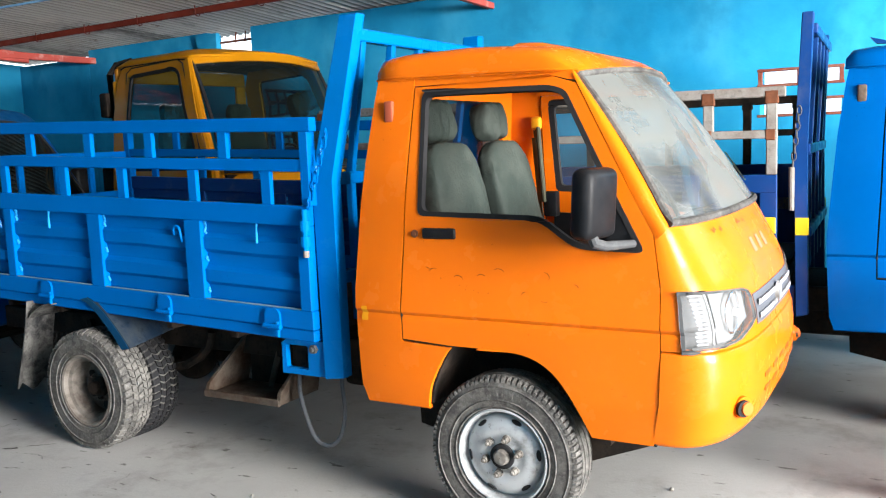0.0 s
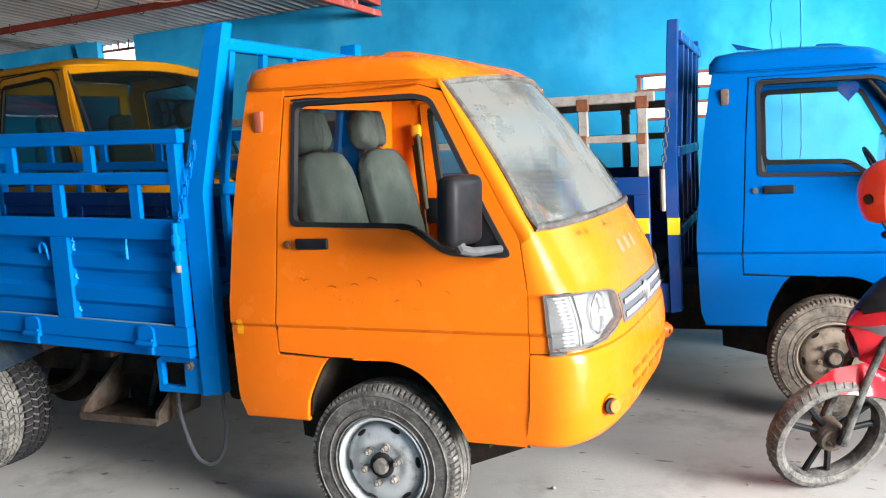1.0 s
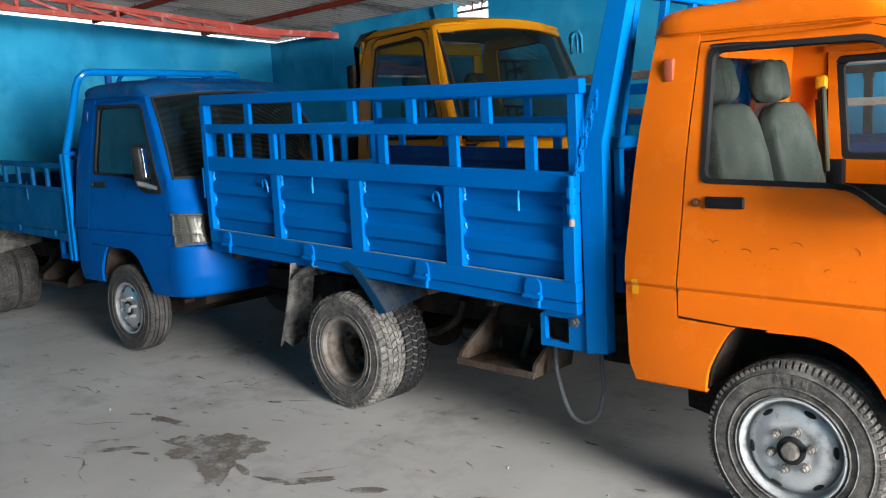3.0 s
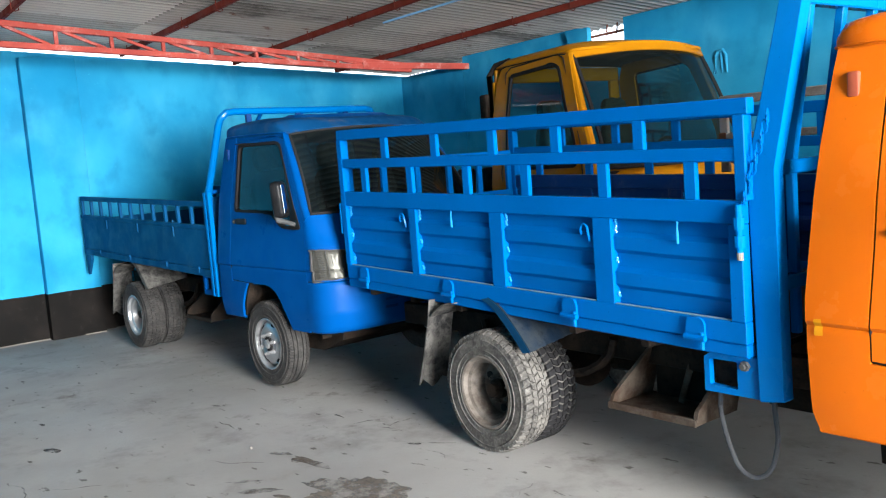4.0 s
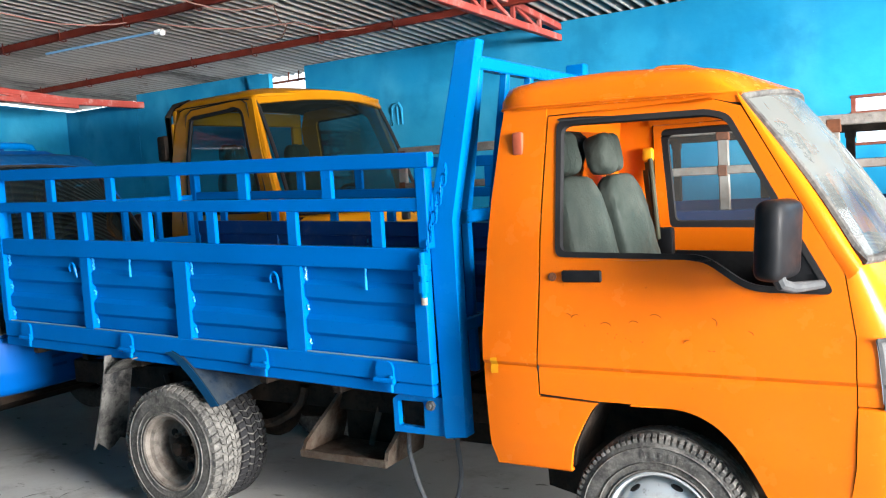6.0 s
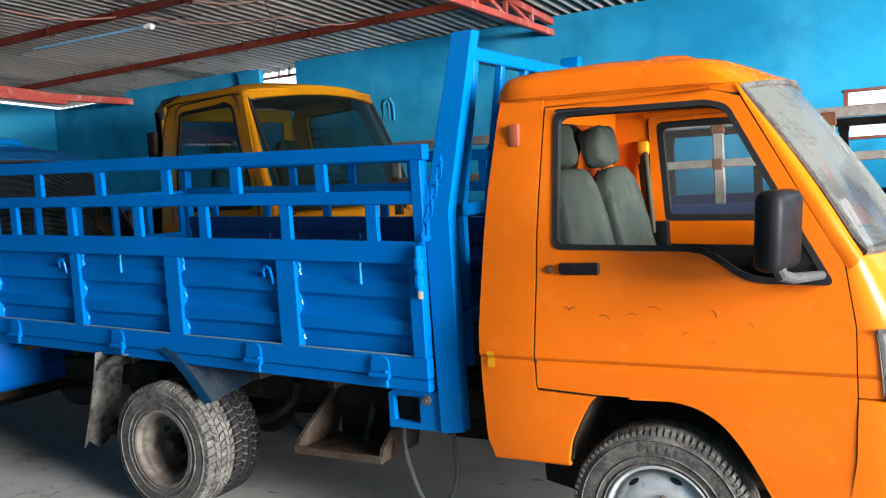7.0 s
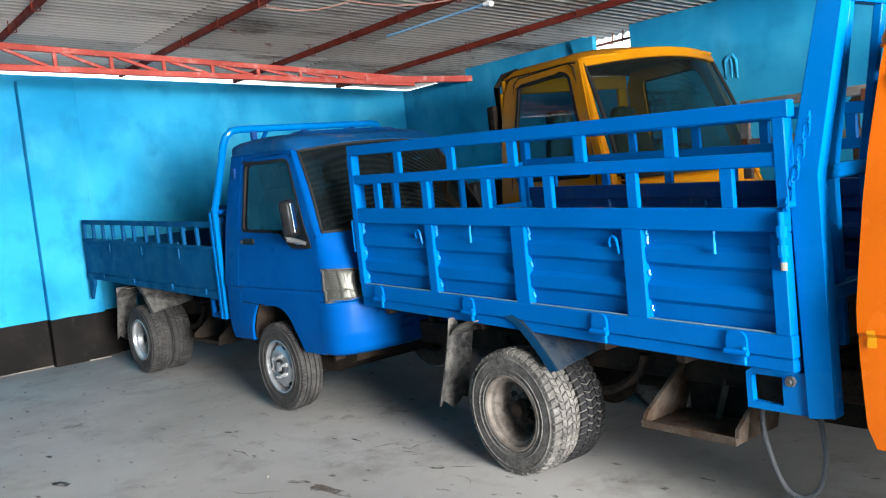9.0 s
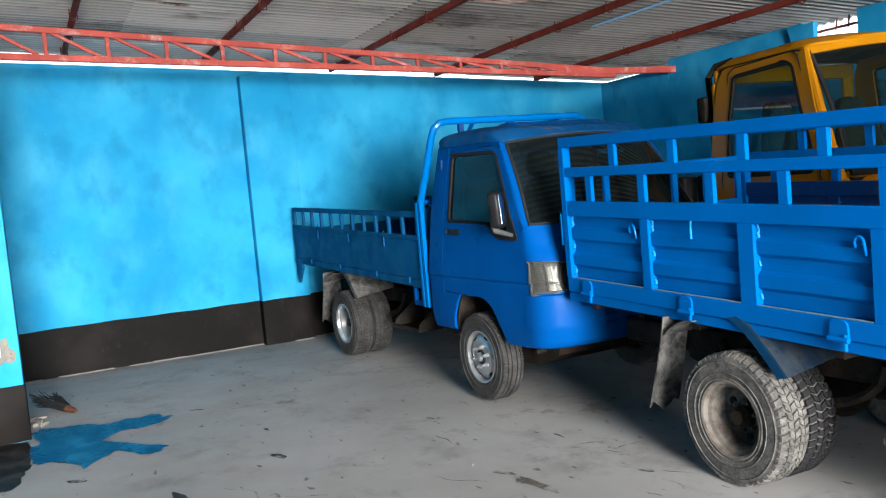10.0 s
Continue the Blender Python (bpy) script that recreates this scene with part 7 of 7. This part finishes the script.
    box(bm, (-0.85, -0.11, 0.27), (-0.5, 0.11, 0.55), 0.05)
    part("engine", bm, GREY_METAL, m)
    shell("tank_cover", BIKE_RED, [(-0.36, 0, 0.84), (-0.50, 0, 0.90), (-0.66, 0, 0.88), (-0.80, 0, 0.80)], [0.08, 0.13, 0.13, 0.1], [0.1, 0.16, 0.16, 0.1], "red tank cover")
    bm = bmesh.new()
    box(bm, (-1.35, -0.12, 0.74), (-0.75, 0.12, 0.82), 0.035, None, 3)
    part("saddle", bm, BLACK, m)
    bm = bmesh.new()
    tube(bm, [(-0.3, 0, 0.85), (-0.6, 0, 0.5), (-1.24, 0, 0.32)], 0.02, 8)
    tube(bm, [(-0.3, 0, 0.84), (-0.8, 0, 0.72), (-1.3, 0, 0.68)], 0.02, 8)
    part("frame", bm, CHASSIS, m)
    bm = bmesh.new()
    tube(bm, [(-0.7, 0.1, 0.3), (-0.72, 0.2, 0.08)], 0.012, 8)
    part("side_stand", bm, CHASSIS, m)
    h = thing("helmet", pose(0.22, 4.05, 1.245, 6, 4, -40), "glossy red helmet resting on the handlebar", "helmet")
    bm = bmesh.new()
    def dome(u, v):
        a, b = 2 * math.pi * u, -0.62 + (math.pi / 2 + 0.62) * v
        return Vector((0.16 * math.cos(b) * math.cos(a), 0.13 * math.cos(b) * math.sin(a), 0.04 + 0.15 * math.sin(b) * (1.25 if b < 0 else 1)))
    def keep(u, v):
        a = abs((u + 0.5) % 1 - 0.5)
        return not (a < 0.2 and v < 0.46)
    grid(bm, 48, 26, dome, keep)
    bmesh.ops.remove_doubles(bm, verts=bm.verts, dist=0.0005)
    solid(part("shell", bm, HELMET_RED, h, "red plastic shell", 60), 0.012)
    bm = bmesh.new()
    bmesh.ops.create_uvsphere(bm, u_segments=24, v_segments=14, radius=1, matrix=Matrix.Translation((-0.01, 0, 0.04)) @ Matrix.Diagonal((0.125, 0.108, 0.125, 1)))
    part("lining", bm, BLACK, h, "black padded lining")
    for s in (-1, 1):
        bm = bmesh.new()
        disc(bm, (-0.03, s * 0.128, 0.035), (0, 1, 0), 0.022, 0.014, 18)
        part("visor_pivot", bm, PLASTIC, h)
    bm = bmesh.new()
    tube(bm, [(0.02, -0.11, -0.06), (0.04, -0.10, -0.10), (0.07, -0.06, -0.13), (0.09, 0, -0.14)], 0.007, 6)
    part("chin_strap", bm, BLACK, h, "black chin strap")
    return m


motorcycle()


# ---- marks on the floor, clutter ----
def blob(name, mat, outline, label, category, seed, rough=0.25, z=0.006, n=90):
    """A flat patch with a ragged edge round the outline's corners."""
    pts = []
    k = len(outline)
    for i in range(n):
        f = i / n * k
        a, b = Vector(outline[int(f) % k]), Vector(outline[(int(f) + 1) % k])
        p = a.lerp(b, f - int(f))
        pts.append(p)
    c = sum(pts, Vector((0, 0))) / n
    out = []
    for i, p in enumerate(pts):
        d = p - c
        j = 1 + rough * (noise.noise((p.x * 7 + seed, p.y * 7, seed)) + 0.5 * noise.noise((p.x * 22, p.y * 22 + seed, seed)))
        out.append(c + d * j)
    bm = bmesh.new()
    sheet(bm, [[tuple(p) for p in out]], lambda u, v: (u, v, z), 0.05, 0.2)
    return tagged(link_mesh(name, bm, mat), label, category, kind="structure")


blob("paint_spill", WET, [(-8.32, -0.17), (-8.24, 0.19), (-8.09, 0.51), (-7.99, 0.83), (-7.81, 0.72), (-7.77, 0.41), (-7.6, 0.26), (-7.29, 0.49), (-7.08, 0.67), (-6.93, 0.52), (-7.24, 0.32), (-6.97, 0.11), (-7.2, -0.01), (-7.3, -0.18)], "spilled blue wall paint on the concrete floor", "paint spill", 3.0, 0.22, 0.007, 160)
blob("oil_patch", BLACK_WET, [(-8.0, -0.85), (-6.95, -0.75), (-6.8, -0.3), (-7.3, -0.2), (-8.05, -0.2)], "black oily patch on the floor beside the pillar", "oil stain", 9.0, 0.12)
rnd = random.Random(21)
blob("floor_stain", STAIN, [(-4.6, 1.98), (-4.42, 2.2), (-4.24, 2.33), (-4.03, 2.25), (-4.0, 2.08), (-3.87, 1.84), (-4.1, 1.9), (-4.3, 1.93)], "brown damp stain on the concrete floor", "floor stain", 5.5, 0.45, 0.006, 140)
for k, (x, y, length, wide, turn) in enumerate(((-4.66, 1.77, 0.2, 0.05, 0.9), (-4.84, 1.79, 0.2, 0.04, 0.9), (-5.1, 2.12, 0.16, 0.04, 0.5), (-4.85, 2.16, 0.34, 0.05, 0.1), (-4.5, 1.82, 0.1, 0.03, 0.4), (-3.55, 2.12, 0.26, 0.05, 0.8), (-3.7, 2.03, 0.2, 0.04, 0.3), (-3.28, 2.2, 0.2, 0.05, 0.7), (-3.9, 2.02, 0.16, 0.04, -0.3), (-4.62, 2.72, 0.07, 0.022, 0.5), (-5.48, 2.73, 0.07, 0.02, 0.1), (-6.3, 1.2, 0.16, 0.05, 0.3), (-5.9, 0.55, 0.22, 0.06, 0.2), (-7.0, 1.3, 0.1, 0.03, 0.1), (-7.3, -0.05, 0.2, 0.05, 0.5), (-6.7, 0.05, 0.16, 0.05, 0.9), (-8.0, 1.0, 0.12, 0.03, 1.0), (-6.4, 2.3, 0.07, 0.02, 0.4))):
    c, q = math.cos(turn), math.sin(turn)
    shape = [(length, 0), (0.4 * length, wide), (-0.5 * length, wide * 0.8), (-length, 0), (-0.4 * length, -wide), (0.6 * length, -0.7 * wide)]
    blob("floor_stain", STAIN if k < 9 else THIN_STAIN, [(x + 0.6 * (u * c - v * q), y + 0.6 * (u * q + v * c)) for u, v in shape], "small dark smear on the concrete floor", "floor stain", k * 1.3, 0.6, 0.0062, 44)


def crack(x, y, a, length, seed):
    r = random.Random(seed)
    bm = bmesh.new()
    p = Vector((x, y))
    left, right = [], []
    n = max(4, int(length / 0.05))
    for i in range(n + 1):
        a += r.uniform(-0.5, 0.5)
        d = Vector((math.cos(a), math.sin(a)))
        p = p + d * length / n
        w = 0.0045 * (1 - abs(2 * i / n - 1)) + 0.0015
        left.append(bm.verts.new((p.x - d.y * w, p.y + d.x * w, 0.0075)))
        right.append(bm.verts.new((p.x + d.y * w, p.y - d.x * w, 0.0075)))
    for i in range(n):
        bm.faces.new((left[i], left[i + 1], right[i + 1], right[i]))
    tagged(link_mesh("floor_crack", bm, STAIN), "thin dark crack in the concrete floor", "floor crack", kind="structure")


for i, (x, y, a, l) in enumerate(((-5.25, 2.65, 0.8, 0.2), (-5.12, 2.77, 0.2, 0.2), (-4.99, 2.76, 1.3, 0.2), (-4.67, 2.70, 0.9, 0.23), (-4.52, 2.66, 0.95, 0.2), (-3.69, 2.59, 0.8, 0.13), (-3.62, 2.57, 1.6, 0.1), (-3.14, 2.72, 0.1, 0.1), (-5.53, 2.73, 0.05, 0.12), (-6.1, 2.1, 0.5, 0.35), (-5.4, 1.75, 0.4, 0.4), (-3.75, 2.07, 0.6, 0.3), (-4.85, 1.55, 0.15, 0.5), (-6.0, 0.75, 0.5, 0.5), (-5.6, 1.0, 0.9, 0.25), (-2.9, 2.35, 0.7, 0.2), (0.2, 4.2, 0.3, 1.2))):
    crack(x, y, a, l, i)


def broom():
    b = thing("broom_head", pose(-8.86, 0.06, 0.0, 0, 0, 25), "worn dark bristle brush lying on the floor", "brush")
    r = random.Random(8)
    bm = bmesh.new()
    for k in range(70):
        y, z = r.uniform(-0.06, 0.06), r.uniform(0.02, 0.07)
        tube(bm, [(0.1, y * 0.4, z), (-0.12 + r.uniform(-0.04, 0.04), y * 1.1, z + r.uniform(0.0, 0.05)), (-0.3 + r.uniform(-0.06, 0.06), y * 1.9, z + r.uniform(0.0, 0.10))], [0.006, 0.005, 0.003], 4)
    part("bristles", bm, BLACK, b, "dark frayed bristles")
    bm = bmesh.new()
    tube(bm, [(0.08, 0, 0.045), (0.16, 0, 0.04), (0.22, 0, 0.035)], [0.03, 0.025, 0.018], 10)
    part("binding", bm, RUST_PATCH, b)


broom()
for k in range(12):
    x, y = rnd.uniform(-8.8, -8.4), rnd.uniform(-0.17, -0.06)
    s = rnd.uniform(0.012, 0.035)
    bm = bmesh.new()
    vs = box(bm, (-s, -s * 0.7, 0), (s, s * 0.7, s * 0.9), s * 0.2)
    for v in bm.verts:
        v.co += Vector((noise.noise(v.co * 20 + Vector((k, 0, 0))), noise.noise(v.co * 20 + Vector((0, k, 0))), 0)) * s * 0.4
    ob = tagged(link_mesh("rubble_piece", bm, PLASTER), "small broken piece of pale plaster on the floor", "rubble", "rubble by the wall")
    ob.matrix_world = pose(x, y, 0.002, 0, 0, rnd.uniform(0, 180))
for k in range(16):
    x, y = rnd.uniform(-5.5, 0.8), rnd.uniform(1.8, 4.5)
    s = rnd.uniform(0.004, 0.012)
    bm = bmesh.new()
    bmesh.ops.create_icosphere(bm, subdivisions=1, radius=s)
    ob = tagged(link_mesh("grit_piece", bm, PLASTER), "tiny pale piece of grit on the floor", "grit", "grit on the floor")
    ob.matrix_world = pose(x, y, s * 0.7)
